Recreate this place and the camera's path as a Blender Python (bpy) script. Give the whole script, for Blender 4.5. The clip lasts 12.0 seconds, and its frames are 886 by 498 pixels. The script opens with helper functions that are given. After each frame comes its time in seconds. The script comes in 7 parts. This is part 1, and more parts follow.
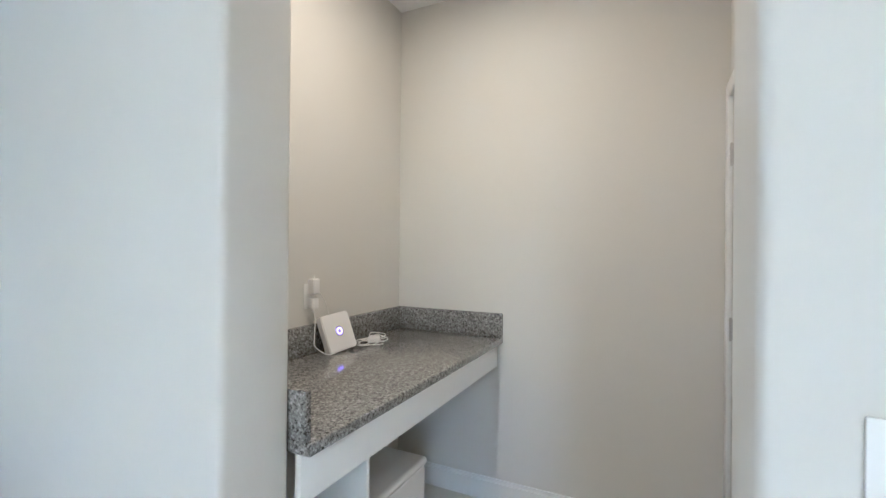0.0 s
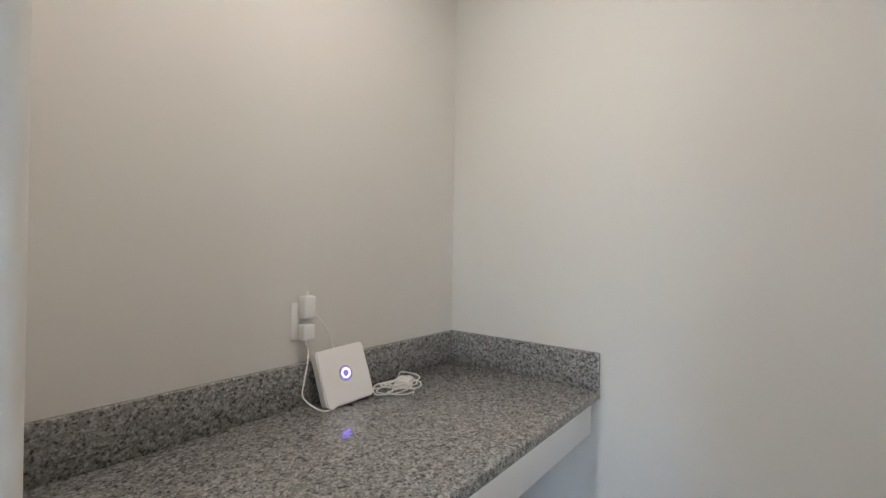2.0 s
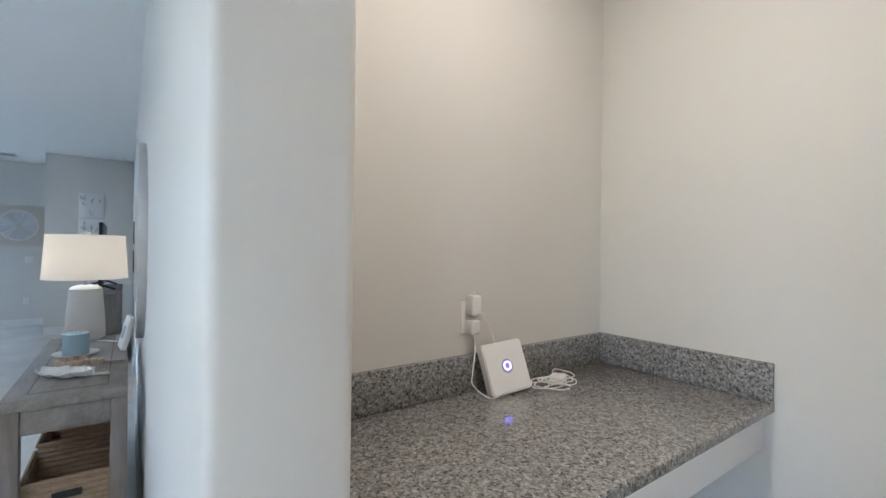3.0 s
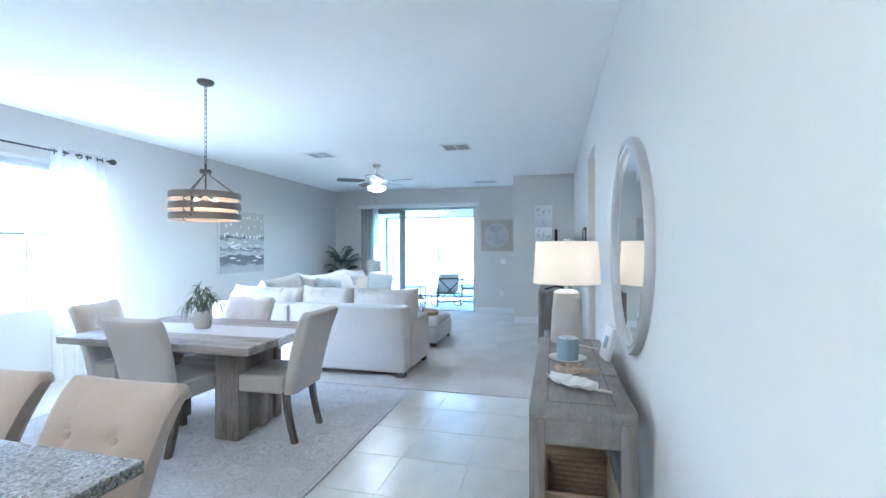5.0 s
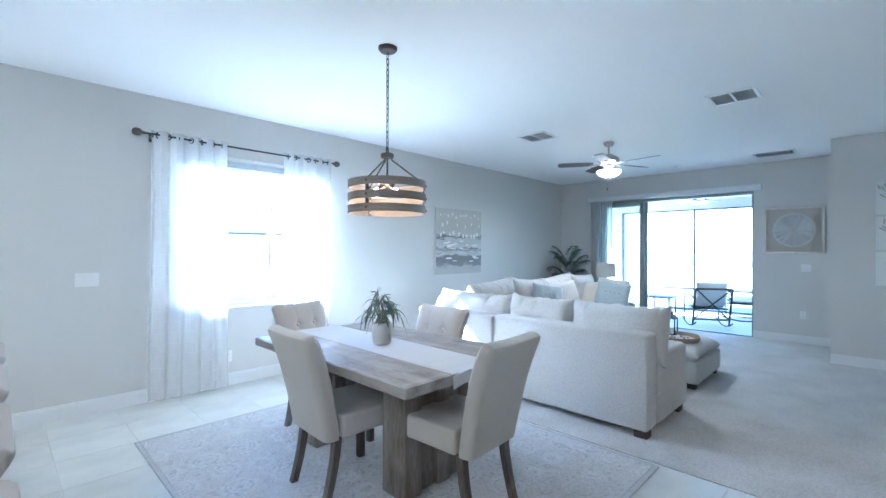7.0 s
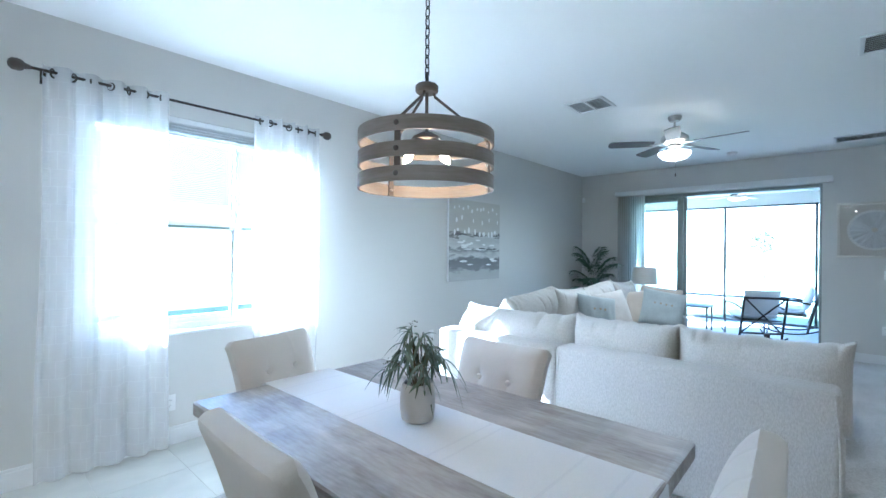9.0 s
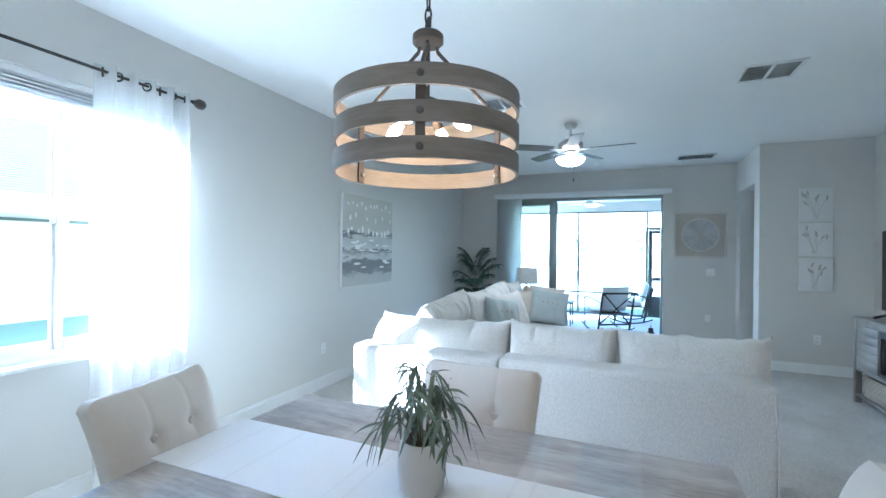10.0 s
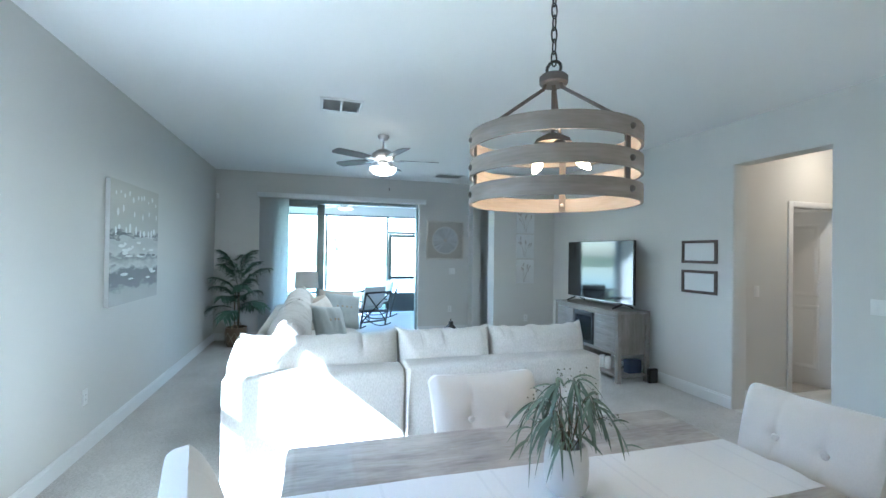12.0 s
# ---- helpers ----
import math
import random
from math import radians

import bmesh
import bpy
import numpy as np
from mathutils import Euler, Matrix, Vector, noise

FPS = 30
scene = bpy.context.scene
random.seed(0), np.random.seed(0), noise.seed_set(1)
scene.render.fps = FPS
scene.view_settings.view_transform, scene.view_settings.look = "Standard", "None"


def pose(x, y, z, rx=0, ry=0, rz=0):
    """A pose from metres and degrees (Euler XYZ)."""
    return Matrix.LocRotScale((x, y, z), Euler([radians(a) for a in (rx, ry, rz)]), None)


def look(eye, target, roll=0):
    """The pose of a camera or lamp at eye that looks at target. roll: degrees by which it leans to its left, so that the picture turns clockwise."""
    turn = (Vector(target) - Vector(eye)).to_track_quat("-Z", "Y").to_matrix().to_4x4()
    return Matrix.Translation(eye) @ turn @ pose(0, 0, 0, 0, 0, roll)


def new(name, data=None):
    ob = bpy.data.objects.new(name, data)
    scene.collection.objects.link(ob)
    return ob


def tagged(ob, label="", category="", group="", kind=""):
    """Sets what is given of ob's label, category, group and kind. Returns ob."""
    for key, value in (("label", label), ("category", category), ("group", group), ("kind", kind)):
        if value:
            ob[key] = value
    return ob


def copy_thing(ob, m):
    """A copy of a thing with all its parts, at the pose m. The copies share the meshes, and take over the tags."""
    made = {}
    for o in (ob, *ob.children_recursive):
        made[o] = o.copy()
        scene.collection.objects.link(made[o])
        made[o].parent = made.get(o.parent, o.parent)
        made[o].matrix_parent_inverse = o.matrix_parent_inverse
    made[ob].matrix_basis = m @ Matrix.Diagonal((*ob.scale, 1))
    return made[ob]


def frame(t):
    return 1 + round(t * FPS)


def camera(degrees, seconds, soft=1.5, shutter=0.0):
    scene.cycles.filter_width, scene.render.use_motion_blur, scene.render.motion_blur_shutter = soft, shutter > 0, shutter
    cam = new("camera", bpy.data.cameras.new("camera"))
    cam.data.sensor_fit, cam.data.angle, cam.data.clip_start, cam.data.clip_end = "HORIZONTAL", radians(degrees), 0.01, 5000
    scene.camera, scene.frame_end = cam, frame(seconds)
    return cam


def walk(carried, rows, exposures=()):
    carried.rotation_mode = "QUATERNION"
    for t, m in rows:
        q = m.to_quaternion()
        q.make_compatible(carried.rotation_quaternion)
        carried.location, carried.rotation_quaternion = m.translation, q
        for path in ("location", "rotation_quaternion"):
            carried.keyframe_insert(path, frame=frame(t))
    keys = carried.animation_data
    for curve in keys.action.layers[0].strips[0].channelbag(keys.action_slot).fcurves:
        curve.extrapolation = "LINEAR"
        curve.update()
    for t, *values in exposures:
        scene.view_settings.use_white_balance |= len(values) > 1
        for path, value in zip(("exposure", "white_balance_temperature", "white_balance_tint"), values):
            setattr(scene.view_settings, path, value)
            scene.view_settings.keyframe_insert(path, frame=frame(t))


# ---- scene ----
cam = camera(91.0, 12.0)
PATH = [
    (0, (0.963, 1.751, 1.378), (0.084, 3.547, 1.384), 0.5),
    (0.5, (0.869, 2.09, 1.396), (-0.106, 3.837, 1.381), 1.1),
    (1, (0.805, 2.312, 1.391), (-0.235, 4.02, 1.379), 1.1),
    (1.5, (0.757, 2.441, 1.393), (-0.371, 4.093, 1.39), 0.9),
    (2, (0.732, 2.472, 1.39), (-0.511, 4.039, 1.397), 0.9),
    (2.5, (0.725, 2.416, 1.397), (-0.68, 3.84, 1.402), 0.7),
    (3, (0.737, 2.285, 1.398), (-0.882, 3.459, 1.405), 0.7),
    (3.5, (0.726, 2.132, 1.405), (-1.103, 2.941, 1.413), 0.6),
    (3.7, (0.708, 2.102, 1.411), (-1.184, 2.751, 1.41), 0.3),
    (5.3, (-0.042, 1.948, 1.418), (-1.915, 1.246, 1.42), 0.1),
    (5.5, (-0.172, 1.924, 1.421), (-1.995, 1.103, 1.419), 0.2),
    (6, (-0.458, 1.859, 1.416), (-2.145, 0.786, 1.416), 0.1),
    (6.5, (-0.73, 1.746, 1.398), (-2.264, 0.462, 1.405), 0.1),
    (7, (-0.991, 1.564, 1.416), (-2.426, 0.17, 1.42), 0.2),
    (7.5, (-1.233, 1.326, 1.422), (-2.616, -0.119, 1.429), 0.2),
    (7.7, (-1.305, 1.228, 1.425), (-2.682, -0.223, 1.432), 0.3),
    (9.3, (-1.704, 0.145, 1.432), (-3.279, -1.088, 1.432), 0.7),
    (9.5, (-1.725, -0.001, 1.436), (-3.375, -1.132, 1.438), 0.7),
    (10, (-1.738, -0.303, 1.447), (-3.581, -1.078, 1.454), 0.7),
    (10.5, (-1.748, -0.571, 1.458), (-3.693, -1.037, 1.468), 0.7),
    (11, (-1.722, -0.878, 1.474), (-3.719, -0.984, 1.489), 0.8),
    (11.5, (-1.658, -1.231, 1.501), (-3.635, -0.933, 1.519), 0.9),
    (12, (-1.649, -1.595, 1.507), (-3.569, -1.034, 1.524), 0.8),
]
walk(cam, [(t, look(eye, target, roll)) for t, eye, target, roll in PATH],
     [(0.0, 4.25, 4650, 5), (1.0, 4.22, 4580, 6), (2.5, 4.08, 4610, 7), (3.5, 4.5, 4540, 6), (5.0, 4.74, 4430, 5), (5.7, 4.68, 4430, 5), (6.5, 4.50, 4430, 5), (7.5, 4.46, 4440, 4), (9.5, 4.23, 4530, 2), (12.0, 4.22, 4660, 0)])

# ---- world, sun, lamps ----
SUN_FROM = Vector((0.857, -1.0, 0.845)).normalized()
world = bpy.data.worlds.new("world")
scene.world = world
world.use_nodes = True
wn = world.node_tree.nodes
sky = wn.new("ShaderNodeTexSky")
sky.sky_type = 'NISHITA'
sky.sun_disc = False
sky.sun_elevation = math.asin(SUN_FROM.z)
sky.sun_rotation = math.atan2(SUN_FROM.x, SUN_FROM.y)
world.node_tree.links.new(sky.outputs["Color"], wn["Background"].inputs["Color"])
wn["Background"].inputs["Strength"].default_value = 0.15


def lamp(name, kind, power, colour, m, size=0.1, size_y=None, spread=None):
    data = bpy.data.lights.new(name, kind)
    data.energy, data.color = power, colour
    if kind == 'SUN':
        data.angle = radians(size)
    elif kind == 'AREA':
        data.size = size
        data.shape = 'DISK'
        if size_y:
            data.shape, data.size_y = 'RECTANGLE', size_y
    else:
        data.shadow_soft_size = size
    ob = new(name, data)
    ob.matrix_world = m
    return ob


lamp("sun", 'SUN', 4.6, (1.0, 0.95, 0.88), look(SUN_FROM * 20, (0, 0, 0)), 0.5)
WARM = (1.0, 0.80, 0.60)
lamp("pantry_ceiling_lamp", 'AREA', 0.9, (1.0, 0.69, 0.41), look((0.27, 3.12, 2.80), (0.27, 3.12, 0)), 0.17)
lamp("fan_lamp", 'AREA', 1.7, (1.0, 0.87, 0.72), look((-6.63, -0.87, 2.352), (-6.63, -0.87, 0)), 0.20)
lamp("fan_uplight", 'POINT', 0.03, (1.0, 0.86, 0.70), pose(-6.63, -0.87, 2.482), 0.05)
lamp("pendant_lamp", 'POINT', 0.2, (1.0, 0.55, 0.25), pose(-2.915, -0.855, 1.79), 0.05)
lamp("table_lamp_bulb", 'POINT', 0.18, (1.0, 0.80, 0.58), pose(-2.93, 2.07, 1.34), 0.04)
lamp("sofa_lamp_bulb", 'POINT', 0.06, (1.0, 0.70, 0.42), pose(-8.47, -1.72, 1.06), 0.03)
# Unseen lamp, added to warm and brighten the hall.
lamp("unseen_hall_lamp", 'AREA', 0.75, (1.0, 0.70, 0.45), look((-4.55, 3.6, 2.82), (-4.55, 3.6, 0)), 0.16)
# Made-up lamp in the unseen bedroom, brightens the open door leaf.
lamp("added_bedroom_lamp", 'AREA', 1.0, (1.0, 0.74, 0.52), look((-6.2, 4.2, 2.82), (-6.2, 4.2, 0)), 0.16)
# Kitchen lamps out of view, added for warm light on stools and walls.
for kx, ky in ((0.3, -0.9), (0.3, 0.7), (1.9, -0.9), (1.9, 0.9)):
    lamp("unseen_kitchen_lamp", 'AREA', 0.85, (1.0, 0.76, 0.52), look((kx, ky, 2.82), (kx, ky, 0)), 0.16)

# ---- materials ----


def material(name, base, rough=0.6, metal=0.0, grain=0.0, scale=40.0, bump=0.0, bscale=200.0, stretch=(1, 1, 1),
             dark=None, large=0.0, lscale=2.0, spec=0.5, pieces=0.0, sheen=0.0, bdist=0.002, sharp=1.5):
    """A principled material with fine grain, larger stains, bump and, where asked, a shade of its own for each piece."""
    m = bpy.data.materials.new(name)
    m.use_nodes = True
    n, l = m.node_tree.nodes, m.node_tree.links
    p = n["Principled BSDF"]
    p.inputs["Roughness"].default_value = rough
    p.inputs["Metallic"].default_value = metal
    p.inputs["Specular IOR Level"].default_value = spec
    if sheen:
        p.inputs["Sheen Weight"].default_value = sheen
    co = n.new("ShaderNodeTexCoord")
    mp = n.new("ShaderNodeMapping")
    mp.inputs["Scale"].default_value = stretch
    l.new(co.outputs["Object"], mp.inputs["Vector"])
    dark = dark or tuple(c * 0.55 for c in base)
    fine = n.new("ShaderNodeTexNoise")
    fine.inputs["Scale"].default_value = scale
    fine.inputs["Detail"].default_value = 6
    l.new(mp.outputs["Vector"], fine.inputs["Vector"])
    big = n.new("ShaderNodeTexNoise")
    big.inputs["Scale"].default_value = lscale
    big.inputs["Detail"].default_value = 3
    l.new(co.outputs["Object"], big.inputs["Vector"])
    crisp = n.new("ShaderNodeMapRange")
    crisp.inputs["From Min"].default_value = 0.5 - 0.5 / sharp
    crisp.inputs["From Max"].default_value = 0.5 + 0.5 / sharp
    l.new(fine.outputs["Fac"], crisp.inputs["Value"])
    f1 = n.new("ShaderNodeMath")
    f1.operation = 'MULTIPLY'
    f1.inputs[1].default_value = grain
    l.new(crisp.outputs[0], f1.inputs[0])
    f2 = n.new("ShaderNodeMath")
    f2.operation = 'MULTIPLY_ADD'
    f2.inputs[1].default_value = large
    l.new(big.outputs["Fac"], f2.inputs[0])
    l.new(f1.outputs[0], f2.inputs[2])
    mix = n.new("ShaderNodeMix")
    mix.data_type = 'RGBA'
    mix.inputs[6].default_value = (*base, 1)
    mix.inputs[7].default_value = (*dark, 1)
    l.new(f2.outputs[0], mix.inputs[0])
    colour = mix.outputs[2]
    if pieces:
        info = n.new("ShaderNodeObjectInfo")
        hsv = n.new("ShaderNodeHueSaturation")
        val = n.new("ShaderNodeMath")
        val.operation = 'MULTIPLY_ADD'
        val.inputs[1].default_value = pieces
        val.inputs[2].default_value = 1 - pieces / 2
        l.new(info.outputs["Random"], val.inputs[0])
        l.new(val.outputs[0], hsv.inputs["Value"])
        l.new(colour, hsv.inputs["Color"])
        colour = hsv.outputs["Color"]
    l.new(colour, p.inputs["Base Color"])
    if bump:
        bn = n.new("ShaderNodeTexNoise")
        bn.inputs["Scale"].default_value = bscale
        bn.inputs["Detail"].default_value = 4
        l.new(mp.outputs["Vector"], bn.inputs["Vector"])
        bp = n.new("ShaderNodeBump")
        bp.inputs["Strength"].default_value = bump
        bp.inputs["Distance"].default_value = bdist
        l.new(bn.outputs["Fac"], bp.inputs["Height"])
        l.new(bp.outputs["Normal"], p.inputs["Normal"])
    return m


def glowing(name, colour, strength):
    m = bpy.data.materials.new(name)
    m.use_nodes = True
    p = m.node_tree.nodes["Principled BSDF"]
    p.inputs["Base Color"].default_value = (*colour, 1)
    p.inputs["Emission Color"].default_value = (*colour, 1)
    p.inputs["Emission Strength"].default_value = strength
    return m


def see_through(name, tint, clear, translucent=0.0, rough=0.8, check=None):
    """Thin cloth, mesh or glass: part clear, part diffuse, part lit through."""
    m = bpy.data.materials.new(name)
    m.use_nodes = True
    n, l = m.node_tree.nodes, m.node_tree.links
    n.remove(n["Principled BSDF"])
    out = n["Material Output"]
    tr = n.new("ShaderNodeBsdfTransparent")
    di = n.new("ShaderNodeBsdfDiffuse")
    di.inputs["Color"].default_value = (*tint, 1)
    tl = n.new("ShaderNodeBsdfTranslucent")
    tl.inputs["Color"].default_value = (*tint, 1)
    m1, m2 = n.new("ShaderNodeMixShader"), n.new("ShaderNodeMixShader")
    m1.inputs["Fac"].default_value = translucent
    l.new(di.outputs[0], m1.inputs[1])
    l.new(tl.outputs[0], m1.inputs[2])
    m2.inputs["Fac"].default_value = clear
    if check:
        co, sp, cb = n.new("ShaderNodeTexCoord"), n.new("ShaderNodeSeparateXYZ"), n.new("ShaderNodeCombineXYZ")
        l.new(co.outputs["Object"], sp.inputs[0])
        l.new(sp.outputs["X"], cb.inputs["X"])
        l.new(sp.outputs["Z"], cb.inputs["Y"])
        bk = n.new("ShaderNodeTexBrick")
        bk.offset = 0.37
        bk.inputs["Scale"].default_value = 1.0
        bk.inputs["Brick Width"].default_value = check[0]
        bk.inputs["Row Height"].default_value = check[1]
        bk.inputs["Mortar Size"].default_value = 0.0022
        bk.inputs["Mortar Smooth"].default_value = 0.3
        bk.inputs["Color1"].default_value = (*tint, 1)
        bk.inputs["Color2"].default_value = (*tint, 1)
        bk.inputs["Mortar"].default_value = (*(v * 0.95 for v in tint), 1)
        l.new(cb.outputs[0], bk.inputs["Vector"])
        l.new(bk.outputs["Color"], di.inputs["Color"])
        l.new(bk.outputs["Color"], tl.inputs["Color"])
        dn = n.new("ShaderNodeMath")
        dn.operation = 'MULTIPLY_ADD'
        dn.inputs[1].default_value = -clear * 0.14
        dn.inputs[2].default_value = clear
        l.new(bk.outputs["Fac"], dn.inputs[0])
        l.new(dn.outputs[0], m2.inputs["Fac"])
    l.new(m1.outputs[0], m2.inputs[1])
    l.new(tr.outputs[0], m2.inputs[2])
    l.new(m2.outputs[0], out.inputs["Surface"])
    return m


def glass_pane(name, tint=(1, 1, 1)):
    m = bpy.data.materials.new(name)
    m.use_nodes = True
    n, l = m.node_tree.nodes, m.node_tree.links
    n.remove(n["Principled BSDF"])
    tr = n.new("ShaderNodeBsdfTransparent")
    tr.inputs["Color"].default_value = (*tint, 1)
    gl = n.new("ShaderNodeBsdfGlossy")
    gl.inputs["Roughness"].default_value = 0.02
    lw = n.new("ShaderNodeFresnel")
    lw.inputs["IOR"].default_value = 1.45
    mx = n.new("ShaderNodeMixShader")
    l.new(lw.outputs[0], mx.inputs["Fac"])
    l.new(tr.outputs[0], mx.inputs[1])
    l.new(gl.outputs[0], mx.inputs[2])
    l.new(mx.outputs[0], n["Material Output"].inputs["Surface"])
    return m


def granite_material():
    m = bpy.data.materials.new("granite")
    m.use_nodes = True
    n, l = m.node_tree.nodes, m.node_tree.links
    p = n["Principled BSDF"]
    p.inputs["Roughness"].default_value = 0.13
    co = n.new("ShaderNodeTexCoord")
    v = n.new("ShaderNodeTexVoronoi")
    v.inputs["Scale"].default_value = 250
    v2 = n.new("ShaderNodeTexVoronoi")
    v2.inputs["Scale"].default_value = 135
    ns = n.new("ShaderNodeTexNoise")
    ns.inputs["Scale"].default_value = 60
    ns.inputs["Detail"].default_value = 5
    for t in (v, v2, ns):
        l.new(co.outputs["Object"], t.inputs["Vector"])
    bw = n.new("ShaderNodeSeparateColor")
    l.new(v.outputs["Color"], bw.inputs[0])
    bw2 = n.new("ShaderNodeSeparateColor")
    l.new(v2.outputs["Color"], bw2.inputs[0])
    add = n.new("ShaderNodeMath")
    add.operation = 'MULTIPLY_ADD'
    add.inputs[1].default_value = 0.5
    l.new(bw2.outputs["Green"], add.inputs[0])
    half = n.new("ShaderNodeMath")
    half.operation = 'MULTIPLY'
    half.inputs[1].default_value = 0.5
    l.new(bw.outputs["Red"], half.inputs[0])
    l.new(half.outputs[0], add.inputs[2])
    mixn = n.new("ShaderNodeMix")
    mixn.inputs[0].default_value = 0.3
    l.new(add.outputs[0], mixn.inputs[2])
    l.new(ns.outputs["Fac"], mixn.inputs[3])
    r = n.new("ShaderNodeValToRGB")
    r.color_ramp.elements[0].position, r.color_ramp.elements[0].color = 0.24, (0.045, 0.045, 0.045, 1)
    r.color_ramp.elements[1].position, r.color_ramp.elements[1].color = 0.80, (0.42, 0.415, 0.40, 1)
    e = r.color_ramp.elements.new(0.38)
    e.color = (0.165, 0.163, 0.158, 1)
    e = r.color_ramp.elements.new(0.58)
    e.color = (0.25, 0.246, 0.238, 1)
    l.new(mixn.outputs[0], r.inputs["Fac"])
    l.new(r.outputs["Color"], p.inputs["Base Color"])
    return m


def ramp_material(name, stops, scale, rough=0.9, stretch=(1, 1, 1), kind="noise", detail=6, distort=0.0, bump=0.0, turn=0, generated=False):
    m = bpy.data.materials.new(name)
    m.use_nodes = True
    n, l = m.node_tree.nodes, m.node_tree.links
    p = n["Principled BSDF"]
    p.inputs["Roughness"].default_value = rough
    co = n.new("ShaderNodeTexCoord")
    mp = n.new("ShaderNodeMapping")
    mp.inputs["Scale"].default_value = stretch
    mp.inputs["Rotation"].default_value = (0, 0, radians(turn))
    l.new(co.outputs["Generated" if generated else "Object"], mp.inputs["Vector"])
    if kind == "noise":
        t = n.new("ShaderNodeTexNoise")
        t.inputs["Detail"].default_value = detail
        t.inputs["Distortion"].default_value = distort
        out = t.outputs["Fac"]
    else:
        t = n.new("ShaderNodeTexVoronoi")
        out = t.outputs["Distance"]
    t.inputs["Scale"].default_value = scale
    l.new(mp.outputs["Vector"], t.inputs["Vector"])
    r = n.new("ShaderNodeValToRGB")
    r.color_ramp.elements[0].position, r.color_ramp.elements[0].color = stops[0][0], (*stops[0][1], 1)
    r.color_ramp.elements[1].position, r.color_ramp.elements[1].color = stops[-1][0], (*stops[-1][1], 1)
    for at, c in stops[1:-1]:
        r.color_ramp.elements.new(at).color = (*c, 1)
    l.new(out, r.inputs["Fac"])
    l.new(r.outputs["Color"], p.inputs["Base Color"])
    if bump:
        bp = n.new("ShaderNodeBump")
        bp.inputs["Strength"].default_value = bump
        bp.inputs["Distance"].default_value = 0.003
        l.new(out, bp.inputs["Height"])
        l.new(bp.outputs["Normal"], p.inputs["Normal"])
    return m


def wood(name, pale, deep, stretch, rough=0.55, scale=14.0, distort=1.2):
    return ramp_material(name, [(0.28, deep), (0.5, tuple((a + b) / 2 for a, b in zip(pale, deep))), (0.72, pale)], scale, rough, stretch, distort=distort, detail=9, bump=0.25)


def weathered_wood(name, pale, mid, deep, stretch, rough=0.5):
    """Soft streaks along the grain, broad worn patches and fine fibres."""
    m = bpy.data.materials.new(name)
    m.use_nodes = True
    n, l = m.node_tree.nodes, m.node_tree.links
    p = n["Principled BSDF"]
    co, mp = n.new("ShaderNodeTexCoord"), n.new("ShaderNodeMapping")
    mp.inputs["Scale"].default_value = stretch
    l.new(co.outputs["Object"], mp.inputs["Vector"])

    def noise_node(scale, detail, distort, src):
        t = n.new("ShaderNodeTexNoise")
        t.inputs["Scale"].default_value = scale
        t.inputs["Detail"].default_value = detail
        t.inputs["Distortion"].default_value = distort
        l.new(src, t.inputs["Vector"])
        return t.outputs["Fac"]
    streak = noise_node(2.4, 7, 0.5, mp.outputs["Vector"])
    fibre = noise_node(16.0, 5, 0.1, mp.outputs["Vector"])
    patch = noise_node(3.0, 4, 0.8, co.outputs["Object"])
    a, b = n.new("ShaderNodeMath"), n.new("ShaderNodeMath")
    a.operation = b.operation = 'MULTIPLY_ADD'
    a.inputs[1].default_value, b.inputs[1].default_value = 0.45, 0.30
    half = n.new("ShaderNodeMath")
    half.operation = 'MULTIPLY'
    half.inputs[1].default_value = 0.25
    l.new(fibre, half.inputs[0])
    l.new(streak, a.inputs[0])
    l.new(half.outputs[0], a.inputs[2])
    l.new(patch, b.inputs[0])
    l.new(a.outputs[0], b.inputs[2])
    r = n.new("ShaderNodeValToRGB")
    r.color_ramp.elements[0].position, r.color_ramp.elements[0].color = 0.36, (*deep, 1)
    r.color_ramp.elements[1].position, r.color_ramp.elements[1].color = 0.62, (*pale, 1)
    r.color_ramp.elements.new(0.49).color = (*mid, 1)
    l.new(b.outputs[0], r.inputs["Fac"])
    l.new(r.outputs["Color"], p.inputs["Base Color"])
    ro = n.new("ShaderNodeMapRange")
    ro.inputs["To Min"].default_value, ro.inputs["To Max"].default_value = rough + 0.12, rough - 0.08
    l.new(patch, ro.inputs["Value"])
    l.new(ro.outputs[0], p.inputs["Roughness"])
    bp = n.new("ShaderNodeBump")
    bp.inputs["Strength"].default_value = 0.3
    bp.inputs["Distance"].default_value = 0.002
    l.new(a.outputs[0], bp.inputs["Height"])
    l.new(bp.outputs["Normal"], p.inputs["Normal"])
    return m


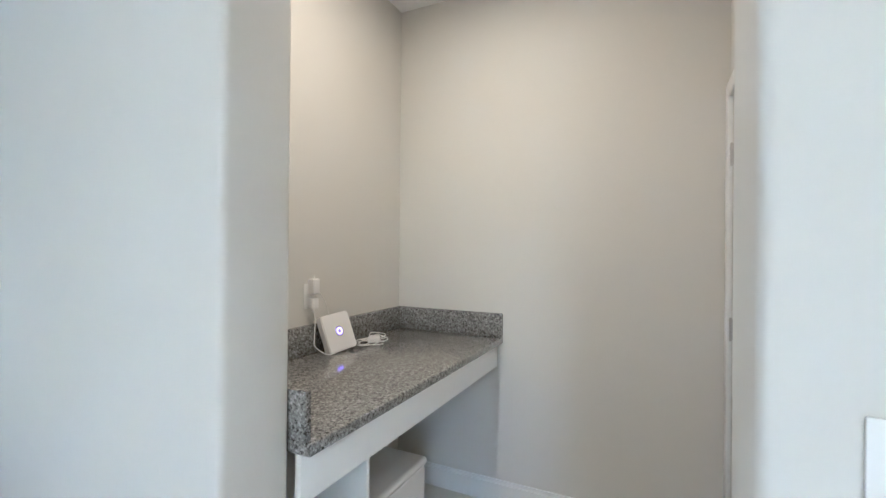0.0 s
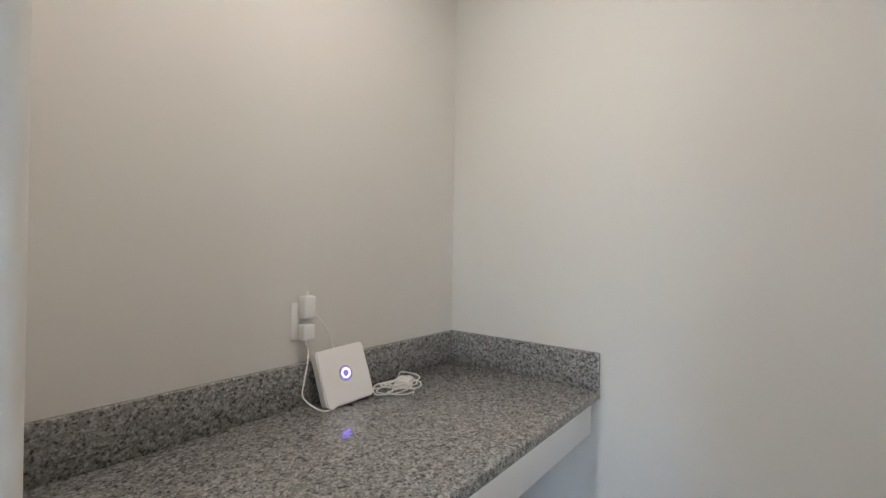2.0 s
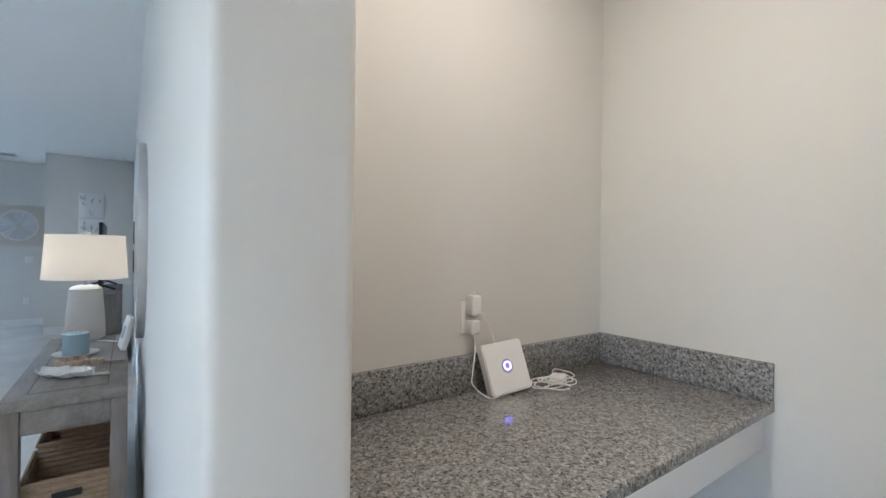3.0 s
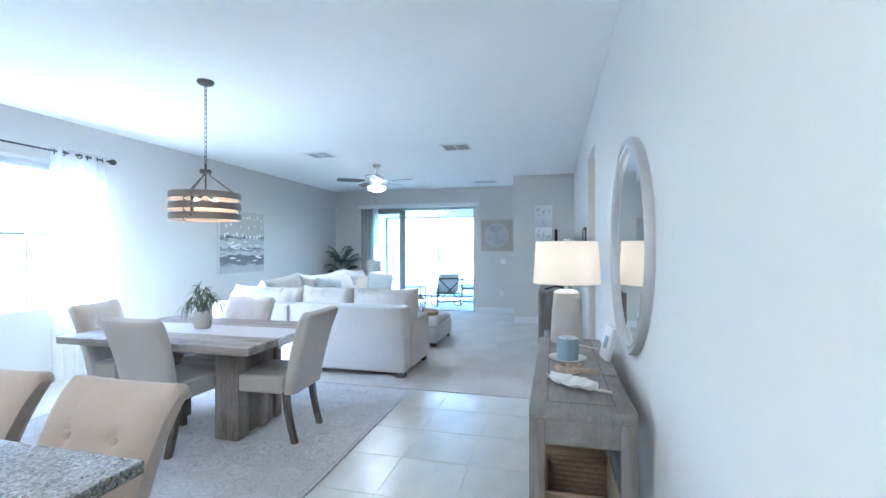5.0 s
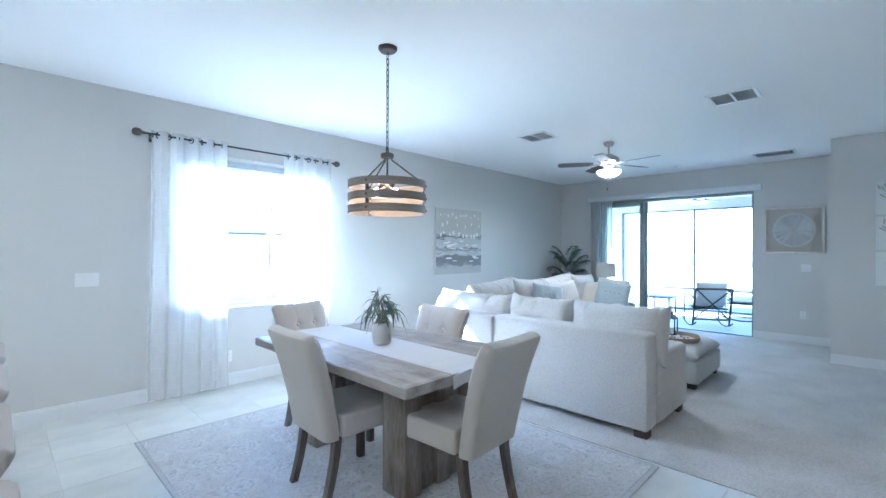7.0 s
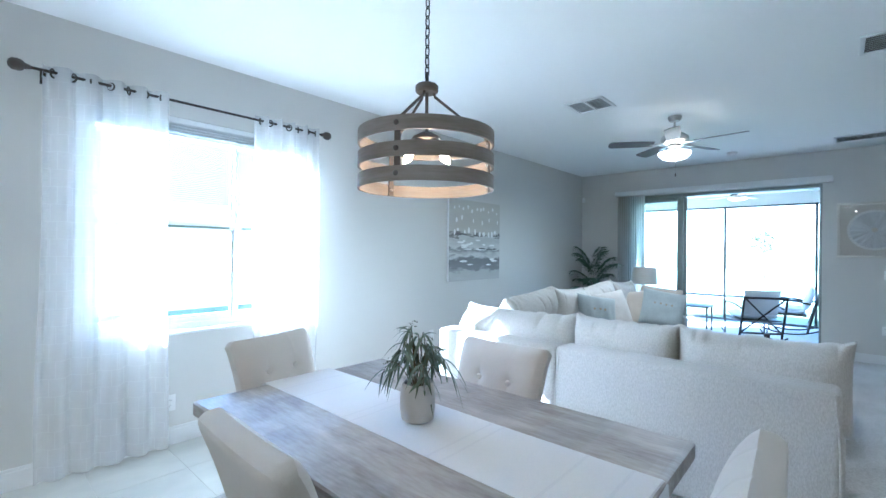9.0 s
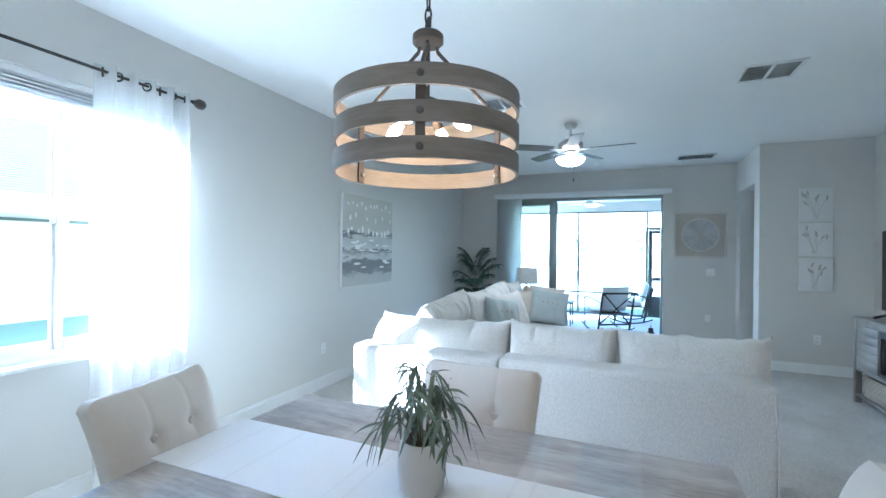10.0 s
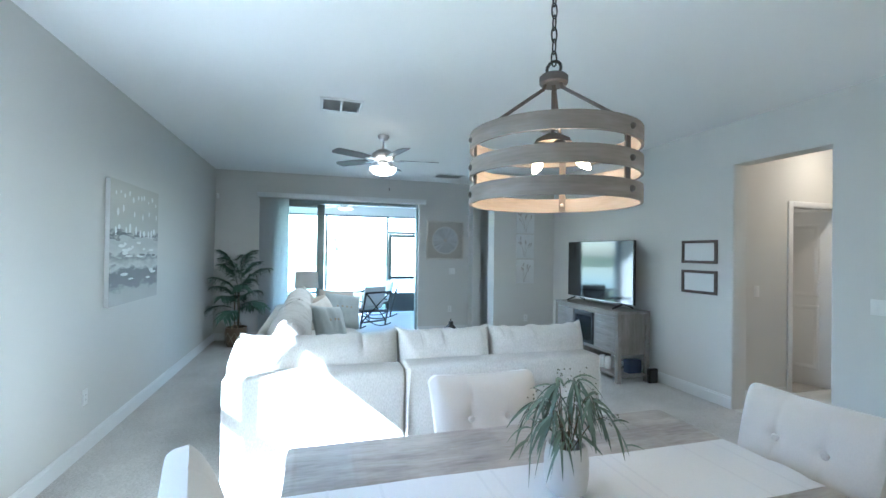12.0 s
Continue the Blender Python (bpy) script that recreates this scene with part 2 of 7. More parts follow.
def rug_material():
    """Faded oriental weave: scrolls and rosettes worn back to the pale ground."""
    m = bpy.data.materials.new("rug_weave")
    m.use_nodes = True
    n, l = m.node_tree.nodes, m.node_tree.links
    p = n["Principled BSDF"]
    p.inputs["Roughness"].default_value = 0.97
    p.inputs["Specular IOR Level"].default_value = 0.15
    p.inputs["Sheen Weight"].default_value = 0.35
    co = n.new("ShaderNodeTexCoord")

    def noise_node(scale, detail, distort):
        t = n.new("ShaderNodeTexNoise")
        t.inputs["Scale"].default_value = scale
        t.inputs["Detail"].default_value = detail
        t.inputs["Distortion"].default_value = distort
        l.new(co.outputs["Object"], t.inputs["Vector"])
        return t.outputs["Fac"]

    def ramp(src, stops):
        r = n.new("ShaderNodeValToRGB")
        e = r.color_ramp.elements
        e[0].position, e[0].color = stops[0][0], (*stops[0][1], 1)
        e[1].position, e[1].color = stops[-1][0], (*stops[-1][1], 1)
        for at, c in stops[1:-1]:
            e.new(at).color = (*c, 1)
        l.new(src, r.inputs["Fac"])
        return r.outputs["Color"]

    def blend(fac, a, b):
        x = n.new("ShaderNodeMix")
        x.data_type = 'RGBA'
        if isinstance(fac, float):
            x.inputs[0].default_value = fac
        else:
            l.new(fac, x.inputs[0])
        l.new(a, x.inputs[6])
        l.new(b, x.inputs[7])
        return x.outputs[2]
    ground, taupe, slate = (0.72, 0.71, 0.695), (0.47, 0.455, 0.435), (0.29, 0.31, 0.36)
    scroll = ramp(noise_node(13.0, 5, 1.3), [(0.36, slate), (0.43, ground), (0.49, taupe), (0.53, ground), (0.60, slate), (0.66, ground)])
    cells = n.new("ShaderNodeTexVoronoi")
    cells.inputs["Scale"].default_value = 3.6
    cells.inputs["Randomness"].default_value = 0.35
    l.new(co.outputs["Object"], cells.inputs["Vector"])
    rosette = ramp(cells.outputs["Distance"], [(0.06, slate), (0.10, ground), (0.17, taupe), (0.21, ground), (0.27, slate), (0.31, ground), (0.42, taupe)])
    wear = ramp(noise_node(2.2, 5, 0.4), [(0.36, (0.0, 0.0, 0.0)), (0.70, (0.6, 0.6, 0.6))])
    pattern = blend(0.42, scroll, rosette)
    flat = n.new("ShaderNodeRGB")
    flat.outputs[0].default_value = (0.60, 0.60, 0.61, 1)
    worn = blend(wear, pattern, flat.outputs[0])
    yarn = ramp(noise_node(150.0, 3, 0.0), [(0.30, (0.72, 0.72, 0.72)), (0.70, (1.0, 1.0, 1.0))])
    mul = n.new("ShaderNodeMix")
    mul.data_type, mul.blend_type = 'RGBA', 'MULTIPLY'
    mul.inputs[0].default_value = 1.0
    l.new(worn, mul.inputs[6])
    l.new(yarn, mul.inputs[7])
    l.new(mul.outputs[2], p.inputs["Base Color"])
    bp = n.new("ShaderNodeBump")
    bp.inputs["Strength"].default_value = 0.5
    bp.inputs["Distance"].default_value = 0.003
    l.new(yarn, bp.inputs["Height"])
    l.new(bp.outputs["Normal"], p.inputs["Normal"])
    return m


M = {}
M["wall"] = material("wall_paint", (0.655, 0.64, 0.605), 0.75, grain=0.03, scale=90, bump=0.12, bscale=260, large=0.05, lscale=0.7, bdist=0.001)
M["ceiling"] = material("ceiling_paint", (0.88, 0.88, 0.87), 0.85, grain=0.03, scale=60, bump=0.25, bscale=90, large=0.03, lscale=0.6)
M["white"] = material("white_trim_paint", (0.78, 0.78, 0.77), 0.4, grain=0.02, scale=50, bump=0.04, bscale=120, large=0.03)
M["plastic"] = material("white_plastic", (0.80, 0.79, 0.77), 0.32, grain=0.02, scale=80, large=0.03, lscale=8)
M["granite"] = granite_material()
M["tile"] = material("floor_tile", (0.76, 0.75, 0.70), 0.3, grain=0.75, scale=3.4, stretch=(0.8, 1.5, 1), large=0.35, lscale=1.3, dark=(0.56, 0.565, 0.53), pieces=0.07, sharp=1.9, bump=0.03, bscale=30)
M["grout"] = material("grout", (0.80, 0.79, 0.75), 0.85, grain=0.2, scale=120, bump=0.2)
M["carpet"] = material("carpet_pile", (0.79, 0.765, 0.725), 0.98, grain=0.5, scale=95, large=0.75, lscale=2.6, bump=1.0, bscale=150, bdist=0.012, dark=(0.42, 0.40, 0.365), sheen=0.3, spec=0.1, sharp=2.8)
M["rug"] = rug_material()
M["rug_edge"] = material("rug_border_weave", (0.56, 0.565, 0.57), 0.97, grain=0.5, scale=40, large=0.3, lscale=6, bump=0.4, bscale=300)
M["linen"] = material("oatmeal_linen", (0.56, 0.525, 0.475), 0.92, grain=0.22, scale=320, stretch=(1, 1, 0.35), bump=0.4, bscale=420, large=0.12, lscale=5, sheen=0.3, spec=0.2, dark=(0.40, 0.37, 0.33), sharp=2.2)
M["linen_tan"] = material("tan_linen", (0.45, 0.385, 0.325), 0.92, grain=0.24, scale=300, stretch=(1, 1, 0.35), bump=0.4, bscale=420, large=0.16, lscale=5, sheen=0.3, spec=0.2, dark=(0.31, 0.265, 0.22), sharp=2.2)
M["linen_cool"] = material("ivory_sofa_linen", (0.61, 0.585, 0.545), 0.92, grain=0.5, scale=170, stretch=(1, 1, 0.4), bump=0.7, bscale=300, large=0.2, lscale=3.5, sheen=0.2, spec=0.2, dark=(0.36, 0.345, 0.31), sharp=2.8, bdist=0.0025)
M["blue_cloth"] = material("pale_blue_linen", (0.40, 0.445, 0.45), 0.95, grain=0.45, scale=130, bump=0.6, bscale=260, sharp=2.6, large=0.1, sheen=0.3, spec=0.2)
M["beige_cloth"] = material("beige_cloth", (0.52, 0.47, 0.40), 0.92, grain=0.25, scale=200, bump=0.35, bscale=450, sheen=0.3, spec=0.2)
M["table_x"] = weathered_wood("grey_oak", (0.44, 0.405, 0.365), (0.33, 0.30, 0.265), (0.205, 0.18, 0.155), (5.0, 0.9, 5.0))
# Same oak for posts and feet, in darker tones than the top.
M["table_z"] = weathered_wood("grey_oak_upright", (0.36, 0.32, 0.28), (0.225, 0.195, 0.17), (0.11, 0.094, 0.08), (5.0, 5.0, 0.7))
M["cons_x"] = weathered_wood("greige_wood", (0.30, 0.28, 0.255), (0.235, 0.215, 0.195), (0.165, 0.15, 0.135), (0.7, 6.0, 6.0), 0.42)
M["cons_z"] = weathered_wood("greige_wood_upright", (0.28, 0.25, 0.225), (0.215, 0.19, 0.168), (0.15, 0.132, 0.116), (6.0, 6.0, 0.7), 0.5)
M["leg"] = wood("weathered_leg_wood", (0.17, 0.145, 0.12), (0.08, 0.066, 0.055), (5.0, 5.0, 0.4))
M["darkwood"] = material("dark_wood_foot", (0.05, 0.04, 0.035), 0.5, grain=0.3, scale=30, bump=0.1)
M["drum"] = weathered_wood("driftwood_veneer", (0.31, 0.27, 0.235), (0.245, 0.21, 0.18), (0.18, 0.152, 0.128), (1.0, 1.0, 9.0), 0.6)
M["iron"] = material("dark_iron", (0.055, 0.05, 0.047), 0.55, 0.6, grain=0.3, scale=60, bump=0.1, bscale=200)
M["bronze"] = material("bronze_aluminium", (0.075, 0.08, 0.08), 0.45, 0.5, grain=0.2, scale=40, large=0.1)
M["alu"] = material("grey_green_aluminium", (0.30, 0.33, 0.31), 0.4, 0.4, grain=0.15, scale=50)
M["nickel"] = material("brushed_nickel", (0.52, 0.50, 0.48), 0.3, 1.0, grain=0.1, scale=80, stretch=(1, 1, 8))
M["blade"] = wood("grey_fan_blade", (0.13, 0.12, 0.12), (0.07, 0.065, 0.065), (0.5, 5, 5))
M["black"] = material("black_plastic", (0.015, 0.015, 0.017), 0.35, grain=0.1, scale=60)
M["screen"] = material("tv_glass", (0.006, 0.007, 0.009), 0.06, grain=0.02, scale=10, spec=0.8)
M["sheer"] = see_through("sheer_voile", (0.95, 0.955, 0.96), 0.50, 0.60, check=(0.075, 0.105))
M["blindv"] = see_through("vertical_blind_cloth", (0.90, 0.90, 0.90), 0.12, 0.6)
M["shade"] = see_through("linen_lampshade", (0.86, 0.81, 0.73), 0.0, 0.55)
M["shade_grey"] = see_through("grey_lampshade", (0.60, 0.60, 0.58), 0.0, 0.35)
M["glass"] = glass_pane("window_glass")
M["glass_green"] = glass_pane("door_glass", (0.95, 0.985, 0.98))
M["mesh"] = see_through("insect_screen", (0.05, 0.05, 0.05), 0.86)
M["mirror"] = material("mirror_silver", (0.88, 0.9, 0.9), 0.01, 1.0, grain=0.0)
M["mirror_frame"] = material("silver_grey_frame", (0.56, 0.56, 0.56), 0.4, 0.35, grain=0.25, scale=20, stretch=(1, 1, 1), bump=0.1, bscale=120, large=0.1)
M["ceramic"] = material("matt_white_ceramic", (0.53, 0.51, 0.48), 0.55, grain=0.12, scale=60, bump=0.15, bscale=160)
M["glazed"] = material("glazed_white_ceramic", (0.74, 0.74, 0.72), 0.18, grain=0.03, scale=30, large=0.06, lscale=12)
M["wax"] = material("blue_wax", (0.30, 0.40, 0.47), 0.45, grain=0.08, scale=25, large=0.12, lscale=10)
M["bead"] = material("raw_wood_bead", (0.50, 0.39, 0.28), 0.6, grain=0.35, scale=60, bump=0.1, pieces=0.25)
M["jute"] = material("jute_tassel", (0.36, 0.30, 0.23), 0.9, grain=0.5, scale=120, bump=0.4)
M["wicker"] = material("water_hyacinth", (0.42, 0.32, 0.21), 0.75, grain=0.5, scale=60, dark=(0.20, 0.13, 0.08), large=0.3, lscale=14, bump=0.4, bscale=180)
M["hyacinth_dark"] = material("dark_hyacinth", (0.20, 0.14, 0.09), 0.75, grain=0.5, scale=60, dark=(0.09, 0.06, 0.04), large=0.3, lscale=14, bump=0.4, bscale=180)
M["wicker_pale"] = material("pale_seagrass", (0.47, 0.42, 0.35), 0.75, grain=0.5, scale=50, large=0.3, lscale=14, bump=0.4)
M["runner"] = material("white_linen_runner", (0.72, 0.72, 0.72), 0.9, grain=0.15, scale=160, bump=0.3, bscale=500, large=0.06, lscale=3)
M["stitch"] = material("grey_drawn_thread", (0.695, 0.695, 0.70), 0.9, grain=0.3, scale=200)
M["leaf"] = material("narrow_green_leaf", (0.15, 0.205, 0.145), 0.42, grain=0.5, scale=18, large=0.5, lscale=9, dark=(0.045, 0.07, 0.045))
M["palm"] = material("palm_leaf", (0.085, 0.165, 0.115), 0.5, grain=0.4, scale=14, large=0.5, lscale=5, dark=(0.035, 0.075, 0.055))
M["stem"] = material("plant_stem", (0.10, 0.085, 0.05), 0.7, grain=0.4, scale=40)
M["soil"] = material("potting_soil", (0.03, 0.022, 0.016), 0.95, grain=0.4, scale=60, bump=0.6)
M["grass"] = material("lawn_grass", (0.17, 0.19, 0.09), 0.95, grain=0.5, scale=30, large=0.4, lscale=0.5, bump=0.6, bscale=60, dark=(0.11, 0.135, 0.06))
M["concrete"] = material("pale_concrete", (0.52, 0.51, 0.49), 0.85, grain=0.2, scale=30, large=0.15, lscale=1.5, bump=0.2, bscale=120)
M["stucco"] = material("white_stucco", (0.55, 0.55, 0.53), 0.9, grain=0.1, scale=40, large=0.06, lscale=0.8, bump=0.4, bscale=90)
M["shingle"] = material("grey_shingle", (0.105, 0.098, 0.096), 0.95, grain=0.5, scale=14, large=0.25, lscale=2, bump=0.4, pieces=0.2)
M["bark"] = material("tree_bark", (0.12, 0.095, 0.07), 0.9, grain=0.5, scale=20, stretch=(1, 1, 0.3), bump=0.6, bscale=40)
M["foliage"] = material("tree_foliage", (0.115, 0.13, 0.085), 0.8, grain=0.5, scale=6, large=0.4, lscale=1.5)
M["water"] = material("pond_water", (0.05, 0.07, 0.07), 0.05, grain=0.1, scale=3, bump=0.06, bscale=4, bdist=0.02)
M["grey_back"] = material("vent_shadow_grey", (0.30, 0.30, 0.30), 0.8, grain=0.1)
# Far pane colour is lifted to stand in for bloom and haze.
M["far_glass"] = material("bloom_pale_glass", (0.34, 0.38, 0.42), 0.15, grain=0.05)
M["hub"] = material("brown_grey_metal", (0.12, 0.105, 0.095), 0.5, 0.4, grain=0.25, scale=60)
M["paper"] = material("white_paper", (0.74, 0.74, 0.73), 0.8, grain=0.04, scale=90, bump=0.05)
M["sketch"] = material("grey_brown_ink", (0.52, 0.485, 0.455), 0.8, grain=0.4, scale=60)
M["frame_dark"] = wood("walnut_frame", (0.12, 0.085, 0.065), (0.06, 0.042, 0.033), (4, 4, 4))
M["champagne"] = material("champagne_frame", (0.66, 0.63, 0.57), 0.32, 0.35, grain=0.3, scale=40, bump=0.1)
M["slot"] = material("vent_shade_dark", (0.035, 0.035, 0.036), 0.9, grain=0.1)
M["strap"] = material("brown_grey_strap", (0.10, 0.085, 0.075), 0.5, 0.35, grain=0.3, scale=60, bump=0.1)
M["door_plank"] = weathered_wood("greige_door_plank", (0.31, 0.29, 0.27), (0.24, 0.222, 0.205), (0.17, 0.155, 0.142), (0.7, 6.0, 6.0), 0.3)
M["berry"] = material("grey_green_seed", (0.16, 0.17, 0.12), 0.6, grain=0.4, scale=60)
M["warm_strip"] = glowing("faint_warm_glow", (1.0, 0.72, 0.48), 0.12)
M["bulb"] = glowing("bulb_glow", (1.0, 0.66, 0.36), 3.5)
M["bowl"] = glowing("lit_frosted_glass", (1.0, 0.88, 0.72), 0.45)
M["ring"] = glowing("violet_led", (0.42, 0.25, 1.0), 0.5)

# ---- mesh helpers ----


def link_mesh(name, bm, mat, parent=None, label="", smooth=True):
    me = bpy.data.meshes.new(name)
    bm.to_mesh(me)
    bm.free()
    for m in (mat if isinstance(mat, (list, tuple)) else [mat]):
        me.materials.append(m)
    if smooth and len(me.polygons):
        me.shade_smooth()
        me.set_sharp_from_angle(angle=radians(38))
    ob = new(name, me)
    if parent:
        ob.parent = parent
    if label:
        ob["label"] = label
    return ob


def part(name, bm, mat, parent, label=""):
    return link_mesh(name, bm, mat, parent, label)


def thing(name, m, label, category, group="", kind=""):
    ob = new(name)
    ob.empty_display_size = 0.1
    ob.matrix_world = m
    return tagged(ob, label, category, group, kind)


def box(bm, x0, x1, y0, y1, z0, z1, bevel=0.0, seg=2):
    r = bmesh.ops.create_cube(bm, size=1.0)
    bmesh.ops.scale(bm, vec=(abs(x1 - x0), abs(y1 - y0), abs(z1 - z0)), verts=r["verts"])
    bmesh.ops.translate(bm, vec=((x0 + x1) / 2, (y0 + y1) / 2, (z0 + z1) / 2), verts=r["verts"])
    if bevel:
        edges = list({e for v in r["verts"] for e in v.link_edges})
        bmesh.ops.bevel(bm, geom=edges, offset=bevel, segments=seg, profile=0.5, affect='EDGES')
    return bm


def boxes(*rows, bevel=0.0, seg=2):
    bm = bmesh.new()
    for r in rows:
        box(bm, *r, bevel=bevel, seg=seg)
    return bm


def lathe(profile, seg=40, bm=None, cx=0.0, cy=0.0, close=False):
    """Turns a profile of (radius, height) about the z axis."""
    bm = bm or bmesh.new()
    rings = []
    for r, z in profile:
        if r < 1e-5:
            rings.append([bm.verts.new((cx, cy, z))])
        else:
            rings.append([bm.verts.new((cx + r * math.cos(a), cy + r * math.sin(a), z)) for a in (2 * math.pi * i / seg for i in range(seg))])
    pairs = list(zip(rings, rings[1:]))
    if close:
        pairs.append((rings[-1], rings[0]))
    for a, b in pairs:
        for i in range(seg):
            j = (i + 1) % seg
            if len(a) == 1 and len(b) > 1:
                bm.faces.new((a[0], b[j], b[i]))
            elif len(b) == 1 and len(a) > 1:
                bm.faces.new((a[i], a[j], b[0]))
            elif len(a) > 1:
                bm.faces.new((a[i], a[j], b[j], b[i]))
    bmesh.ops.recalc_face_normals(bm, faces=bm.faces)
    return bm


def tube(points, radius, seg=8, bm=None, taper=1.0, closed=False):
    """A round bar along points; taper is the last radius over the first."""
    bm = bm or bmesh.new()
    pts = [Vector(p) for p in points]
    n = len(pts)
    rings = []
    side = None
    for i, p in enumerate(pts):
        if closed:
            d = pts[(i + 1) % n] - pts[i - 1]
        else:
            d = pts[min(i + 1, n - 1)] - pts[max(i - 1, 0)]
        d.normalize()
        if side is None:
            side = d.orthogonal().normalized()
        side = (side - d * side.dot(d)).normalized()
        up = d.cross(side)
        r = radius * (1 + (taper - 1) * i / max(n - 1, 1))
        rings.append([bm.verts.new(p + side * (r * math.cos(a)) + up * (r * math.sin(a))) for a in (2 * math.pi * k / seg for k in range(seg))])
    for i in range(n if closed else n - 1):
        a, b = rings[i], rings[(i + 1) % n]
        for k in range(seg):
            bm.faces.new((a[k], a[(k + 1) % seg], b[(k + 1) % seg], b[k]))
    if not closed:
        bm.faces.new(rings[0][::-1])
        bm.faces.new(rings[-1])
    return bm


def beam(p, q, w, h, bm=None):
    """A square bar from p to q, w wide and h high."""
    bm = bm or bmesh.new()
    p, q = Vector(p), Vector(q)
    d = (q - p).normalized()
    s = d.cross(Vector((0, 0, 1)))
    s = s.normalized() if s.length > 1e-4 else Vector((1, 0, 0))
    u = s.cross(d)
    vs = [bm.verts.new(c + s * (a * w / 2) + u * (b * h / 2)) for c in (p, q) for a, b in ((-1, -1), (1, -1), (1, 1), (-1, 1))]
    for f in ((3, 2, 1, 0), (4, 5, 6, 7), (0, 1, 5, 4), (1, 2, 6, 5), (2, 3, 7, 6), (3, 0, 4, 7)):
        bm.faces.new([vs[i] for i in f])
    return bm


def cushion(w, d, h, seed, e=0.28, wrinkle=0.012, nu=76, nv=30, ear=0.0):
    """A stuffed cushion, w wide, d thick, h high: two bulging faces meet in a seam; ear lifts the upper corners."""
    bm = bmesh.new()

    def face(u, v, sgn):
        a, b = 2 * u - 1, 2 * v - 1
        fill = max(0.0, (1 - abs(a) ** 5) * (1 - abs(b) ** 3.6)) ** 0.46
        x = a * w / 2 * (1 - 0.022 * (1 - abs(b) ** 2.5) * abs(a))
        z = b * h / 2 * (1 - 0.03 * (1 - abs(a) ** 2.5) * abs(b))
        z += ear * max(0.0, b) ** 2 * (abs(a) ** 5)
        x += ear * 0.6 * a * abs(a) ** 6 * max(0.0, b) ** 4
        edge = max(abs(a), abs(b)) ** 3
        k = noise.noise(Vector((a * 2.0 + seed * 7.1, b * 2.0, sgn * 3.3 + seed)))
        crease = abs(noise.noise(Vector((a * 3.6 + seed * 3.7, b * 1.8 + seed, sgn * 2.0)))) - 0.22
        pleat = sum(math.exp(-((a - 0.85 * math.sin(seed * 2.3 + 1.9 * q)) / 0.026) ** 2) * max(0.0, s * b) ** 3.5 for q, s in ((0, 1), (1, 1), (2, 1), (3, -1), (4, 1)))
        y = sgn * (d / 2 - 1.3 * wrinkle * pleat) * fill + wrinkle * (0.8 * k * fill - 1.3 * crease * edge * fill * sgn)
        z += wrinkle * 0.9 * crease * max(0.0, b) ** 3
        return Vector((x, y, z))
    F = [[bm.verts.new(face(i / nu, j / nv, -1)) for i in range(nu + 1)] for j in range(nv + 1)]
    B = [[F[j][i] if i in (0, nu) or j in (0, nv) else bm.verts.new(face(i / nu, j / nv, 1)) for i in range(nu + 1)] for j in range(nv + 1)]
    for j in range(nv):
        for i in range(nu):
            bm.faces.new((F[j][i], F[j][i + 1], F[j + 1][i + 1], F[j + 1][i]))
            bm.faces.new((B[j][i + 1], B[j][i], B[j + 1][i], B[j + 1][i + 1]))
    return bm


def seat_pad(w, d, h, seed):
    """A flat seat cushion: the same stuffed shape laid on its back."""
    c = cushion(w, h, d, seed, wrinkle=0.005)
    bmesh.ops.rotate(c, cent=(0, 0, 0), matrix=Matrix.Rotation(radians(90), 3, 'X'), verts=c.verts)
    return c


def grid_sheet(fn, nu, nv, thick=0.0):
    """A sheet of fn(u, v), u and v from 0 to 1; with a thickness it is closed."""
    bm = bmesh.new()
    vs = [[bm.verts.new(fn(i / nu, j / nv)) for i in range(nu + 1)] for j in range(nv + 1)]
    for j in range(nv):
        for i in range(nu):
            bm.faces.new((vs[j][i], vs[j][i + 1], vs[j + 1][i + 1], vs[j + 1][i]))
    if thick:
        bmesh.ops.recalc_face_normals(bm, faces=bm.faces)
        bmesh.ops.solidify(bm, geom=bm.faces[:], thickness=thick)
    return bm


# ---- the large structure ----
H = 2.84
WY, TY, FX, PX, PY = -3.20, 2.36, -9.60, -8.35, 1.245
CARPET = -4.055


